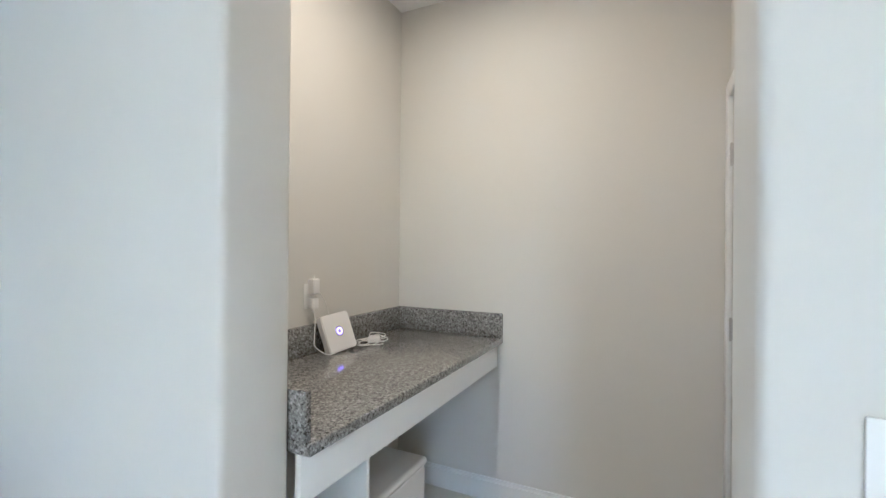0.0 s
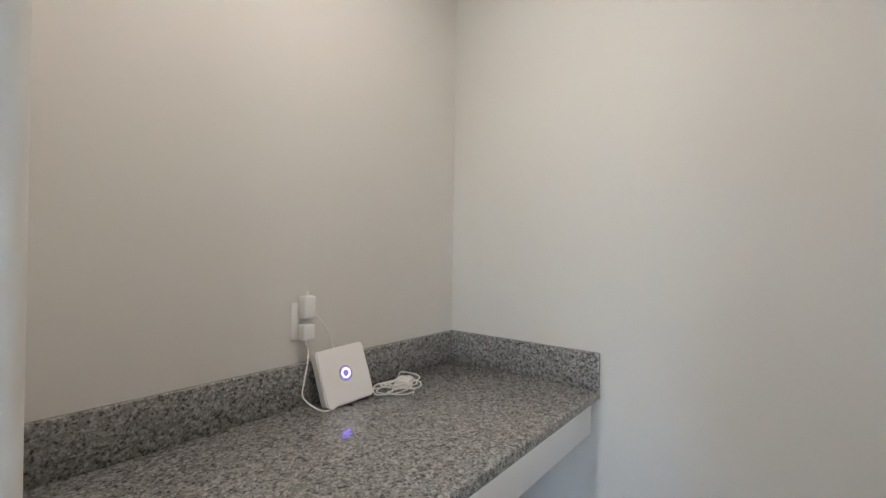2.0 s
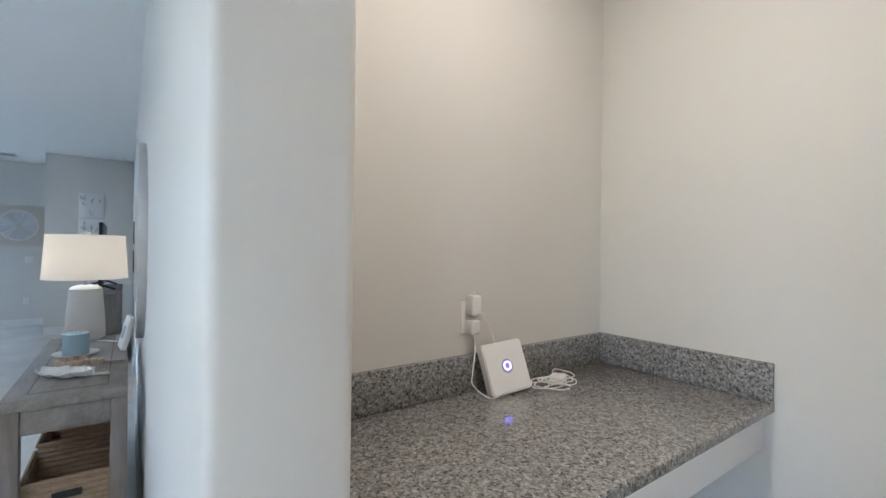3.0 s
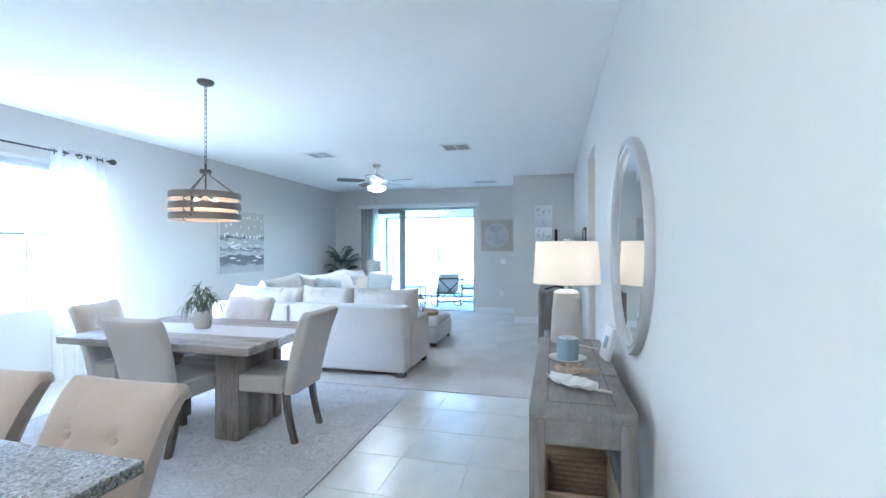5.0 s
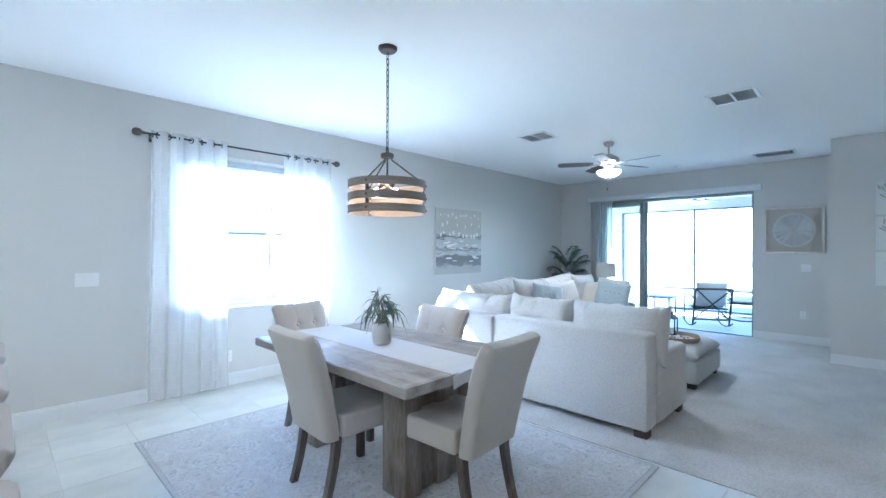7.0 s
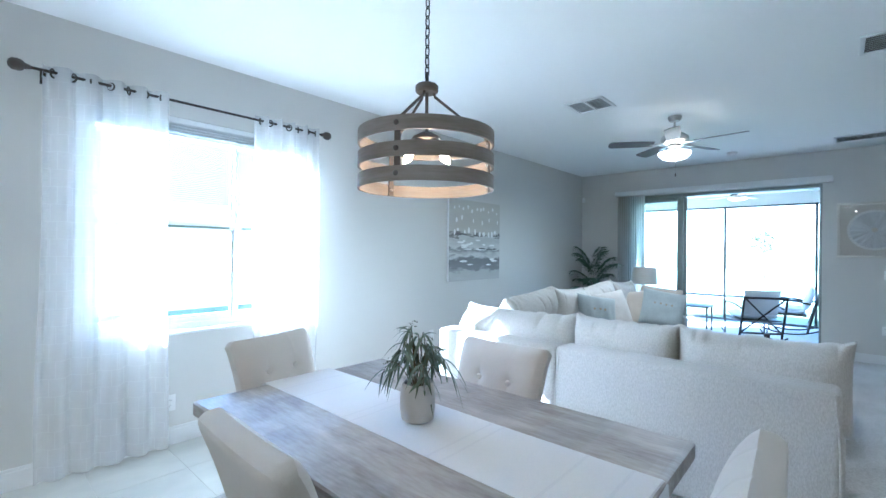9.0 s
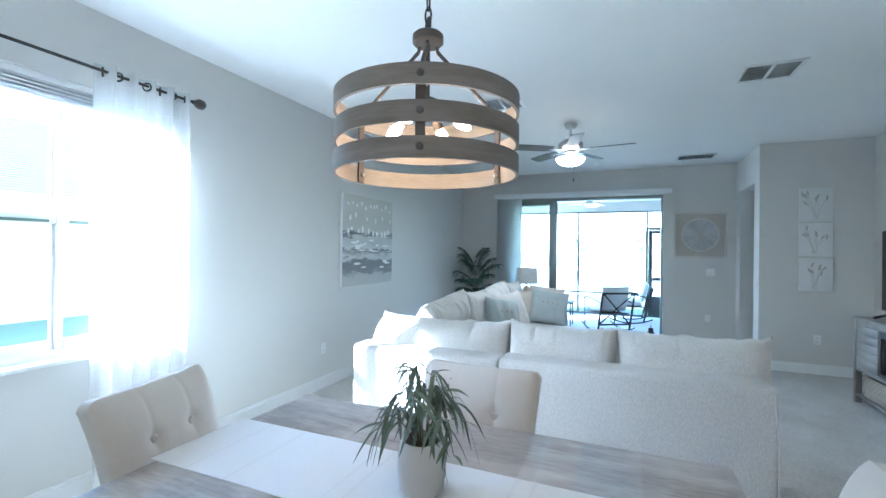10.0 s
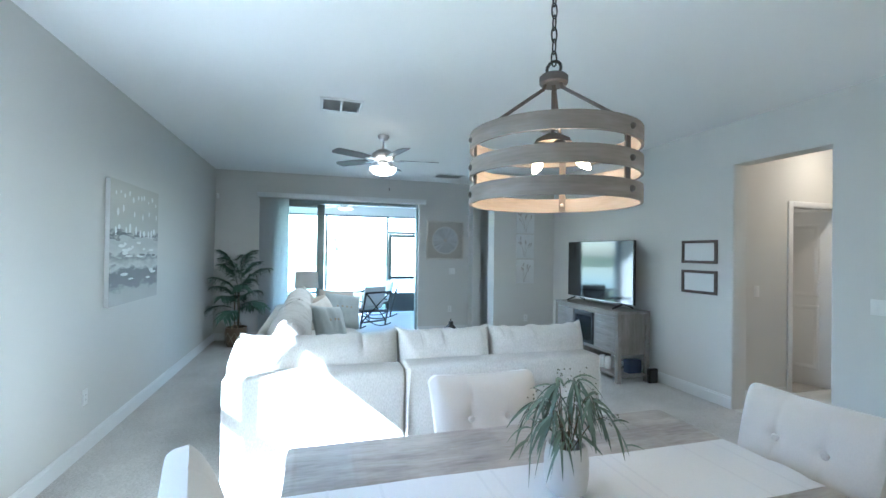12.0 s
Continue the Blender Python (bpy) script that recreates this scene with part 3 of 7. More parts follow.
def wall(name, axis, at, thick, a0, a1, openings=(), z1=H, mat=None, z0=0.0, soft=0.0):
    """A wall along x or y from a0 to a1; at is its first face, thick its depth (signed); openings are (a, b, foot, head)."""
    bm = bmesh.new()

    def piece(p, q, lo, hi):
        if q - p < 1e-4 or hi - lo < 1e-4:
            return
        t0, t1 = sorted((at, at + thick))
        if axis == "x":
            box(bm, p, q, t0, t1, lo, hi)
        else:
            box(bm, t0, t1, p, q, lo, hi)
    edge = a0
    top = max([o[3] for o in openings]) if soft else z1
    for p, q, lo, hi in sorted(openings):
        piece(edge, p, z0, top)
        piece(p, q, z0, lo)
        piece(p, q, hi, top)
        edge = q
    piece(edge, a1, z0, top)
    piece(a0, a1, top, z1)
    if soft:
        k = 0 if axis == "x" else 1
        sides = [v for p, q, _, _ in openings for v in (p, q)]
        es = [e for e in bm.edges if abs(e.verts[0].co.z - e.verts[1].co.z) > 1.0 and any(abs(e.verts[0].co[k] - v) < 1e-4 for v in sides) and min(e.verts[0].co.z, e.verts[1].co.z) < 0.1]
        bmesh.ops.bevel(bm, geom=es, offset=soft, segments=5, profile=0.5, affect='EDGES')
    ob = link_mesh(name, bm, mat or M["wall"], smooth=bool(soft))
    return tagged(ob, "smooth greige painted drywall", "wall", kind="structure")


WIN = (-3.80, -2.21, 0.81, 2.38)
# Unseen opening, added to let daylight into the kitchen side.
WIN_UNSEEN = (2.5, 3.5, 0.81, 2.38)
SLIDE = (-2.36, 0.25, 0.0, 2.40)
PAN = (0.153, 1.068, 0.0, 2.44)
HALL = (-4.97, -4.12, 0.0, 2.42)
wall("wall_window", "x", WY, -0.18, -9.78, 4.2, [WIN, WIN_UNSEEN])
wall("wall_far", "y", FX, -0.18, WY, 3.9, [SLIDE])
wall("wall_tv", "x", TY, 0.18, -8.35, 0.0, [HALL], soft=0.018)
wall("wall_pantry_front", "x", TY, 0.195, 0.0, 4.2, [PAN], soft=0.018)
wall("wall_print", "y", PX, -0.16, PY, 3.9)
wall("wall_bedroom_hall", "x", PY, 0.16, FX, PX - 0.16, [(-9.36, -8.60, 0.0, 2.38)])
wall("wall_kitchen", "y", 4.2, 0.18, WY, TY + 0.195)
wall("wall_pantry_left", "y", -0.455, -0.15, TY + 0.18, 4.04)
wall("wall_pantry_back", "x", 4.04, 0.15, -0.605, 1.45)
wall("wall_pantry_right", "y", 1.255, 0.16, TY + 0.195, 4.04, [(3.16, 3.97, 0.0, 2.05)])
wall("wall_pantry_closet", "y", 2.3, 0.1, TY + 0.195, 4.04)
wall("wall_hall_left", "y", -5.10, -0.12, TY + 0.18, 5.6, [(3.33, 4.12, 0.0, 2.05)])
wall("wall_hall_right", "y", -4.0, 0.12, TY + 0.18, 5.6)
wall("wall_hall_back", "x", 5.6, 0.12, -7.2, -3.88)
wall("wall_bedroom_side", "y", -7.2, 0.12, 3.0, 5.6)
wall("wall_bedroom_front", "x", 3.0, -0.1, -7.2, -5.22)
wall("wall_passage_end", "x", 3.9, 0.12, -9.78, -8.3)


def slab(name, rows, mat, label, category):
    return tagged(link_mesh(name, boxes(*rows), mat, smooth=False), label, category, kind="structure")


slab("ceiling", [(-9.78, 4.38, WY - 0.18, 5.72, H, H + 0.2)], M["ceiling"], "flat white painted ceiling with light texture", "ceiling")
slab("subfloor", [(-9.78, 4.38, WY - 0.18, 5.72, -0.2, -0.0035)], M["grout"], "grey grout bed under the tiles", "floor")
carpet = slab("carpet_floor", [(FX - 0.0, CARPET, WY, TY, -0.012, 0.006), (-9.6, -8.51, TY, 3.9, -0.012, 0.006)], M["carpet"], "soft greige cut pile wall to wall carpet", "carpet")
slab("carpet_bedroom", [(-7.08, -5.22, 3.0, 5.6, -0.012, 0.006)], M["carpet"], "soft greige cut pile carpet", "carpet")


def skirting(name, runs):
    """Runs of baseboard: (axis, face, direction into the room, from, to)."""
    bm = bmesh.new()
    for axis, face, way, a, b in runs:
        t0, t1 = sorted((face, face + way * 0.014))
        u0, u1 = sorted((face, face + way * 0.008))
        if axis == "x":
            box(bm, a, b, t0, t1, 0.0, 0.105)
            box(bm, a, b, u0, u1, 0.105, 0.125)
        else:
            box(bm, t0, t1, a, b, 0.0, 0.105)
            box(bm, u0, u1, a, b, 0.105, 0.125)
    return tagged(link_mesh(name, bm, M["white"], smooth=False), "white painted wooden baseboard along the wall", "baseboard", kind="structure")


skirting("baseboard_window_wall", [("x", WY, 1, FX, 4.2)])
skirting("baseboard_far_wall", [("y", FX, 1, WY + 0.014, SLIDE[0]), ("y", FX, 1, SLIDE[1], PY)])
skirting("baseboard_print_wall", [("y", PX, 1, PY, TY)])
skirting("baseboard_tv_wall", [("x", TY, -1, PX + 0.014, HALL[0]), ("x", TY, -1, HALL[1], PAN[0]), ("x", TY, -1, PAN[1], 4.2)])
skirting("baseboard_pantry", [("x", 4.04, -1, -0.455, 1.255), ("y", -0.455, 1, TY + 0.195, 4.026)])
skirting("baseboard_hall", [("y", -5.10, 1, TY + 0.18, 3.26), ("y", -4.0, -1, TY + 0.18, 5.6)])


def tiles(parent, spans):
    """Square floor tiles of 0.46 m with narrow joints over the given rectangles, sharing meshes by size."""
    made = {}
    step = 0.4645
    for x0, x1, y0, y1 in spans:
        i0, i1 = math.floor((x0 - CARPET) / step), math.ceil((x1 - CARPET) / step)
        j0, j1 = math.floor((y0 - 0.515) / step), math.ceil((y1 - 0.515) / step)
        for i in range(i0, i1):
            for j in range(j0, j1):
                a, b = max(x0, CARPET + i * step + 0.0014), min(x1, CARPET + (i + 1) * step - 0.0014)
                c, d = max(y0, 0.515 + j * step + 0.0014), min(y1, 0.515 + (j + 1) * step - 0.0014)
                if b - a < 0.01 or d - c < 0.01:
                    continue
                key = (round(b - a, 3), round(d - c, 3))
                if key not in made:
                    bm = bmesh.new()
                    w, h = (b - a) / 2, (d - c) / 2
                    e = min(0.0015, w / 3, h / 3)
                    lo = [bm.verts.new((sx * w, sy * h, -0.012)) for sx, sy in ((-1, -1), (1, -1), (1, 1), (-1, 1))]
                    mid = [bm.verts.new((sx * w, sy * h, -0.0012)) for sx, sy in ((-1, -1), (1, -1), (1, 1), (-1, 1))]
                    hi = [bm.verts.new((sx * (w - e), sy * (h - e), 0.0)) for sx, sy in ((-1, -1), (1, -1), (1, 1), (-1, 1))]
                    for k in range(4):
                        n = (k + 1) % 4
                        bm.faces.new((lo[k], lo[n], mid[n], mid[k]))
                        bm.faces.new((mid[k], mid[n], hi[n], hi[k]))
                    bm.faces.new(hi)
                    me = bpy.data.meshes.new("tile")
                    bm.to_mesh(me)
                    bm.free()
                    me.materials.append(M["tile"])
                    made[key] = me
                t = new("tile", made[key])
                t.parent = parent
                t.location = ((a + b) / 2, (c + d) / 2, 0)


# ---- dining window, curtains ----


def window_unit(name, span, mullion=None):
    """Single hung sashes in one opening; a mullion post parts it in two."""
    t = thing(name, pose(0, 0, 0), "white vinyl single hung window with clear glass", "window", kind="structure")
    x0, x1, z0, z1 = span
    y = WY - 0.11
    part("window_frame", boxes((x0, x0 + 0.045, y - 0.04, y + 0.03, z0, z1), (x1 - 0.045, x1, y - 0.04, y + 0.03, z0, z1), (x0 + 0.045, x1 - 0.045, y - 0.04, y + 0.03, z0, z0 + 0.05), (x0 + 0.045, x1 - 0.045, y - 0.04, y + 0.03, z1 - 0.05, z1), bevel=0.004), M["white"], t)
    seal = material("sage_weatherstrip", (0.20, 0.26, 0.20), 0.7, grain=0.2)
    lights = [(x0 + 0.046, x1 - 0.046)]
    if mullion:
        part("mullion", boxes((mullion - 0.013, mullion + 0.013, y - 0.035, y + 0.028, z0 + 0.05, z1 - 0.05), bevel=0.004), M["white"], t)
        lights = [(x0 + 0.046, mullion - 0.0135), (mullion + 0.0135, x1 - 0.046)]
    for a, b in lights:
        part("lower_sash", boxes((a, a + 0.018, y - 0.01, y + 0.012, z0 + 0.05, 1.57), (b - 0.018, b, y - 0.01, y + 0.012, z0 + 0.05, 1.57), (a + 0.018, b - 0.018, y - 0.01, y + 0.02, z0 + 0.05, z0 + 0.10), (a, b, y - 0.012, y + 0.024, 1.57, 1.625), bevel=0.004), M["white"], t)
        part("upper_sash", boxes((a, b, y - 0.038, y - 0.0125, 1.575, 1.64), (a, a + 0.016, y - 0.034, y - 0.0125, 1.64, z1 - 0.05), (b - 0.016, b, y - 0.034, y - 0.0125, 1.64, z1 - 0.05), bevel=0.004), M["white"], t)
        part("weatherstrip", boxes((a + 0.035, b - 0.035, y + 0.0245, y + 0.028, 1.578, 1.594)), seal, t, "thin green sash seal")
        for lo, hi, yy in ((z0 + 0.09, 1.58, y + 0.004), (1.63, z1 - 0.042, y - 0.028)):
            p = part("pane", boxes((a + 0.008, b - 0.008, yy - 0.002, yy + 0.002, lo, hi)), M["glass"], t)
            p.visible_shadow = False
    part("window_sill", boxes((x0 - 0.02, x1 + 0.02, y + 0.03, WY + 0.03, z0 - 0.018, z0 + 0.006), bevel=0.005), M["white"], t)
    b = thing("window_blind", pose(0, 0, 0), "white horizontal blind gathered up at the window head", "blind")
    part("head_rail", boxes((x0 + 0.01, x1 - 0.01, WY - 0.07, WY - 0.02, z1 - 0.04, z1), bevel=0.004), M["white"], b)
    for i in range(6):
        z = z1 - 0.050 - i * 0.0105
        bm = boxes((x0 + 0.015, x1 - 0.015, -0.027, 0.027, -0.0015, 0.0015))
        bmesh.ops.transform(bm, matrix=pose(0, WY - 0.046, z, 6 * (-1) ** i, 0, 0), verts=bm.verts)
        part("slat", bm, M["white"], b)
    part("bottom_rail", boxes((x0 + 0.015, x1 - 0.015, WY - 0.075, WY - 0.016, z1 - 0.133, z1 - 0.114), bevel=0.003), M["white"], b)


window_unit("window_1", WIN, -3.178)
# Second window is out of view, added only for its daylight.
window_unit("window_unseen", WIN_UNSEEN)
ROD_Y, ROD_Z = WY + 0.09, 2.465


def curtain(x0, x1, label, seed):
    t = thing("sheer_curtain", pose(0, 0, 0), label, "curtain", "sheer curtains on the rod")
    folds = 5

    def f(u, v):
        z = 0.02 + v * (ROD_Z + 0.04 - 0.02)
        spread = 1 + 0.07 * (1 - v) * math.sin(v * 4 + seed)
        ph = 2 * math.pi * folds * u + 1.6 * (1 - v) * noise.noise(Vector((u * 2.5, v * 1.2, seed + 9)))
        x = (x0 + x1) / 2 + (u - 0.5) * (x1 - x0) * spread + 0.03 * (1 - v) * noise.noise(Vector((u * 4, v * 2, seed)))
        amp = 0.030 + 0.016 * noise.noise(Vector((u * 4, v * 1.5, seed + 3)))
        return Vector((x, ROD_Y + amp * (math.sin(ph) + 0.25 * math.sin(2 * ph + seed)), z))
    part("cloth", grid_sheet(f, 110, 40), M["sheer"], t)
    for i in range(2 * folds - 3):
        u = (i + 0.5) / (2 * folds - 3)
        x = x0 + u * (x1 - x0)
        tilt = 0.55 * (-1) ** i
        ring = [(x + 0.024 * math.cos(a) * math.sin(tilt), ROD_Y + 0.024 * math.cos(a) * math.cos(tilt), ROD_Z - 0.006 + 0.024 * math.sin(a)) for a in (2 * math.pi * k / 18 for k in range(18))]
        part("grommet", tube(ring, 0.0055, 6, closed=True), M["iron"], t, "dark metal grommet")


curtain(-2.64, -1.98, "white sheer voile curtain with dark grommets beside the window", 1.0)
curtain(-3.84, -3.25, "white sheer voile curtain glowing in daylight", 5.0)
rod = thing("curtain_rod", pose(0, 0, 0), "thin dark iron curtain rod with round ends", "curtain rod")
part("bar", tube([(-3.86, ROD_Y, ROD_Z), (-1.93, ROD_Y, ROD_Z)], 0.009, 10), M["iron"], rod)
for x, s in ((-3.86, -1), (-1.93, 1)):
    f = lathe([(0.0, 0.0), (0.014, 0.001), (0.014, 0.014), (0.018, 0.018), (0.018, 0.024), (0.030, 0.034), (0.036, 0.055), (0.033, 0.078), (0.020, 0.093), (0.0, 0.098)], 20)
    bmesh.ops.transform(f, matrix=pose(x, ROD_Y, ROD_Z, 0, 90 * s, 0), verts=f.verts)
    part("finial", f, M["strap"], rod, "oval bronze brown finial")
    part("bracket", boxes((x - s * 0.06 - 0.008, x - s * 0.06 + 0.008, WY, ROD_Y, ROD_Z - 0.03, ROD_Z - 0.012), (x - s * 0.06 - 0.012, x - s * 0.06 + 0.012, WY, WY + 0.006, ROD_Z - 0.06, ROD_Z + 0.02)), M["iron"], rod)

# ---- sliding door, valance, vertical blinds ----


def sliding_door():
    t = thing("door_1", pose(0, 0, 0), "aluminium sliding glass door slid open to the screened porch", "sliding door", kind="structure")
    y0, y1, _, z1 = SLIDE
    x = FX - 0.13
    part("door_frame", boxes((x - 0.05, x + 0.07, y0, y0 + 0.04, 0.0, z1), (x - 0.05, x + 0.07, y1 - 0.03, y1, 0.0, z1), (x - 0.05, x + 0.07, y0 + 0.04, y1 - 0.03, z1 - 0.05, z1), bevel=0.003), M["alu"], t)
    part("track", boxes((x - 0.05, x + 0.07, y0 + 0.04, y1 - 0.03, -0.012, 0.018), bevel=0.003), M["alu"], t)
    for i, (a, b, dx) in enumerate(((y0 + 0.04, -1.45, -0.03), (y0 + 0.07, -1.49, 0.025))):
        p = part("door_panel", boxes((x + dx - 0.018, x + dx + 0.018, a, a + 0.06, 0.02, z1 - 0.05), (x + dx - 0.018, x + dx + 0.018, b - 0.09, b, 0.02, z1 - 0.05), (x + dx - 0.018, x + dx + 0.018, a + 0.06, b - 0.09, 0.02, 0.11), (x + dx - 0.018, x + dx + 0.018, a + 0.06, b - 0.09, z1 - 0.12, z1 - 0.05), bevel=0.003), M["alu"], t)
        g = part("pane", boxes((x + dx - 0.003, x + dx + 0.003, a + 0.05, b - 0.08, 0.10, z1 - 0.11)), M["glass_green"], p)
        g.visible_shadow = False
    part("door_handle", boxes((x + 0.043, x + 0.07, -1.55, -1.525, 0.95, 1.15), bevel=0.006), M["alu"], t)
    v = thing("blind_valance", pose(0, 0, 0), "white valance over the sliding door", "valance")
    part("board", boxes((FX + 0.10, FX + 0.115, -2.545, 0.36, 2.405, 2.485), bevel=0.003), M["white"], v)
    part("return", boxes((FX, FX + 0.10, -2.545, -2.53, 2.405, 2.485), bevel=0.003), M["white"], v)
    part("return", boxes((FX, FX + 0.10, 0.345, 0.36, 2.405, 2.485), bevel=0.003), M["white"], v)
    b = thing("vertical_blind", pose(0, 0, 0), "grey vertical cloth blinds stacked open beside the sliding door", "blind")
    for i in range(12):
        y = -2.49 + i * 0.038
        bm = grid_sheet(lambda u, w, y=y, i=i: Vector((FX + 0.015 + 0.07 * u, y + 0.055 * (u - 0.5) + 0.006 * math.sin(math.pi * u), 0.03 + w * 2.37)), 4, 2, 0.0012)
        part("vane", bm, M["blindv"], b)
    part("head_track", boxes((FX + 0.03, FX + 0.07, -2.52, 0.32, 2.405, 2.435)), M["white"], b)


sliding_door()

# ---- sectional sofa ----


def sofa_corner():
    """The sectional's long side and corner, seen from behind."""
    t = thing("sectional_sofa_corner", pose(0, 0, 0), "ivory linen corner section of a sectional sofa", "sofa", "sectional sofa sections")
    body = bmesh.new()
    box(body, -7.865, -4.565, -1.895, -1.04, 0.06, 0.30, 0.02, 3)
    part("base", body, M["linen_cool"], t)
    part("back_frame", boxes((-4.56, -4.36, -2.10, -1.035, 0.055, 0.775), bevel=0.03, seg=4), M["linen_cool"], t)
    part("side_frame", boxes((-8.05, -4.565, -2.10, -1.90, 0.055, 0.765), bevel=0.03, seg=4), M["linen_cool"], t)
    part("arm", boxes((-8.06, -7.87, -1.895, -1.04, 0.055, 0.60), bevel=0.045, seg=4), M["linen_cool"], t)
    for i, (a, b) in enumerate(((-7.84, -6.78), (-6.76, -5.70), (-5.68, -4.58))):
        c = seat_pad(b - a, 0.86, 0.22, 11 + i)
        bmesh.ops.translate(c, vec=((a + b) / 2, -1.45, 0.39), verts=c.verts)
        part("seat_cushion", c, M["linen_cool"], t)
    c = cushion(1.02, 0.30, 0.47, 3, 0.2, 0.03, ear=0.025)
    bmesh.ops.transform(c, matrix=pose(-4.69, -1.535, 0.715, 0, -9, 0) @ pose(0, 0, 0, 0, 0, 90), verts=c.verts)
    part("back_cushion", c, M["linen_cool"], t)
    c = cushion(0.46, 0.30, 0.44, 27, 0.2, 0.045, ear=0.02)
    bmesh.ops.transform(c, matrix=pose(-4.70, -1.90, 0.69, -8, 4, 58), verts=c.verts)
    part("back_cushion", c, M["linen_cool"], t)
    for i, (x, w) in enumerate(((-5.28, 0.80), (-6.05, 0.80), (-6.82, 0.80), (-7.55, 0.78))):
        c = cushion(w, 0.32, 0.52, 30 + i, 0.2, 0.035, ear=0.03)
        bmesh.ops.transform(c, matrix=pose(x, -1.80, 0.765, -12, 4 * (-1) ** i, 0), verts=c.verts)
        part("back_cushion", c, M["linen_cool"], t)
    for x in (-8.0, -6.2, -4.42):
        for y in (-2.05, -1.10):
            part("foot", boxes((x - 0.04, x + 0.04, y - 0.04, y + 0.04, 0.006, 0.06), bevel=0.006), M["darkwood"], t, "dark wooden block foot")


def sofa_right():
    t = thing("sectional_sofa_end", pose(0, 0, 0), "ivory linen end section of a sectional sofa with loose back cushions", "sofa", "sectional sofa sections")
    part("base", boxes((-5.27, -4.575, -1.03, 0.195, 0.06, 0.30), bevel=0.02, seg=3), M["linen_cool"], t)
    part("back_frame", boxes((-4.57, -4.36, -1.03, 0.405, 0.055, 0.785), bevel=0.03, seg=4), M["linen_cool"], t)
    part("back_piping", tube([(-4.362, -1.0, 0.76), (-4.350, -1.02, 0.5), (-4.350, -1.02, 0.1)], 0.005, 6), M["linen_cool"], t)
    part("back_piping", tube([(-4.362, 0.38, 0.77), (-4.350, 0.40, 0.5), (-4.350, 0.40, 0.1)], 0.005, 6), M["linen_cool"], t)
    part("arm", boxes((-5.30, -4.575, 0.20, 0.42, 0.055, 0.605), bevel=0.045, seg=5), M["linen_cool"], t)
    for i, (a, b) in enumerate(((-1.02, -0.42), (-0.41, 0.19))):
        c = seat_pad(b - a, 0.74, 0.22, 41 + i)
        bmesh.ops.translate(c, vec=(-4.93, (a + b) / 2, 0.39), verts=c.verts)
        part("seat_cushion", c, M["linen_cool"], t)
    for i, (a, b) in enumerate(((-1.03, -0.35), (-0.35, 0.45))):
        c = cushion(b - a + 0.01, 0.31, 0.47, 50 + i, 0.2, 0.034, ear=0.02)
        bmesh.ops.transform(c, matrix=pose(-4.69, (a + b) / 2, 0.725, 0, -9, 0) @ pose(0, 0, 0, 0, 0, 90), verts=c.verts)
        part("back_cushion", c, M["linen_cool"], t)
    for x in (-5.2, -4.42):
        for y in (-0.98, 0.35):
            part("foot", boxes((x - 0.05, x + 0.05, y - 0.05, y + 0.05, 0.006, 0.06), bevel=0.006), M["darkwood"], t, "dark wooden block foot")


sofa_corner()
sofa_right()
ott = thing("ottoman", pose(0, 0, 0), "ivory linen ottoman on dark block feet", "ottoman")
part("base", boxes((-6.86, -5.90, -0.52, 0.36, 0.06, 0.30), bevel=0.03, seg=3), M["linen_cool"], ott)
c = seat_pad(0.96, 0.88, 0.22, 61)
bmesh.ops.translate(c, vec=(-6.38, -0.08, 0.335), verts=c.verts)
part("cushion", c, M["linen_cool"], ott)
for x in (-6.79, -5.97):
    for y in (-0.45, 0.29):
        part("foot", boxes((x - 0.04, x + 0.04, y - 0.04, y + 0.04, 0.006, 0.06), bevel=0.006), M["darkwood"], ott, "dark wooden block foot")

# ---- dining table, chairs, bar stools ----
table = thing("dining_table", pose(-2.862, -0.835, 0), "weathered grey oak dining table on two post pedestals", "table")
TT = 0.765


def worn_top(w, d, z0, z1):
    """A plank top along y whose long edges are chipped and worn."""
    bm = bmesh.new()
    n, rings = 110, []
    for i in range(n + 1):
        y = -d + 2 * d * i / n
        end = 0.004 if i in (0, n) else 0.0

        def chip(side, k):
            v = noise.noise(Vector((side * 7.3, y * 6.0, k * 3.1)))
            return 0.004 * v + (0.012 * max(0.0, noise.noise(Vector((side * 3.3, y * 3.2, 9.0 + k))) - 0.25))
        pts = []
        for side in (1, -1):
            hi, lo = 0.007 + abs(chip(side, 1)), 0.006 + abs(chip(side, 2))
            row = [(side * (w - end - hi), z1 - end), (side * (w - end - chip(side, 3) * 0.6), z1 - hi * 0.8), (side * (w - end - chip(side, 4) * 0.6), z0 + lo * 0.8), (side * (w - end - lo), z0 + end)]
            pts += row if side == 1 else row[::-1]
        rings.append([bm.verts.new((x, y, z)) for x, z in pts])
    for a, b in zip(rings, rings[1:]):
        for k in range(8):
            bm.faces.new((a[k], a[(k + 1) % 8], b[(k + 1) % 8], b[k]))
    bm.faces.new(rings[0])
    bm.faces.new(rings[-1][::-1])
    bmesh.ops.recalc_face_normals(bm, faces=bm.faces)
    return bm


top = worn_top(0.525, 0.85, TT - 0.06, TT)
part("tabletop", top, M["table_x"], table)
part("top_rail", boxes((-0.40, 0.40, -0.70, 0.70, TT - 0.10, TT - 0.061), bevel=0.004), M["table_x"], table)
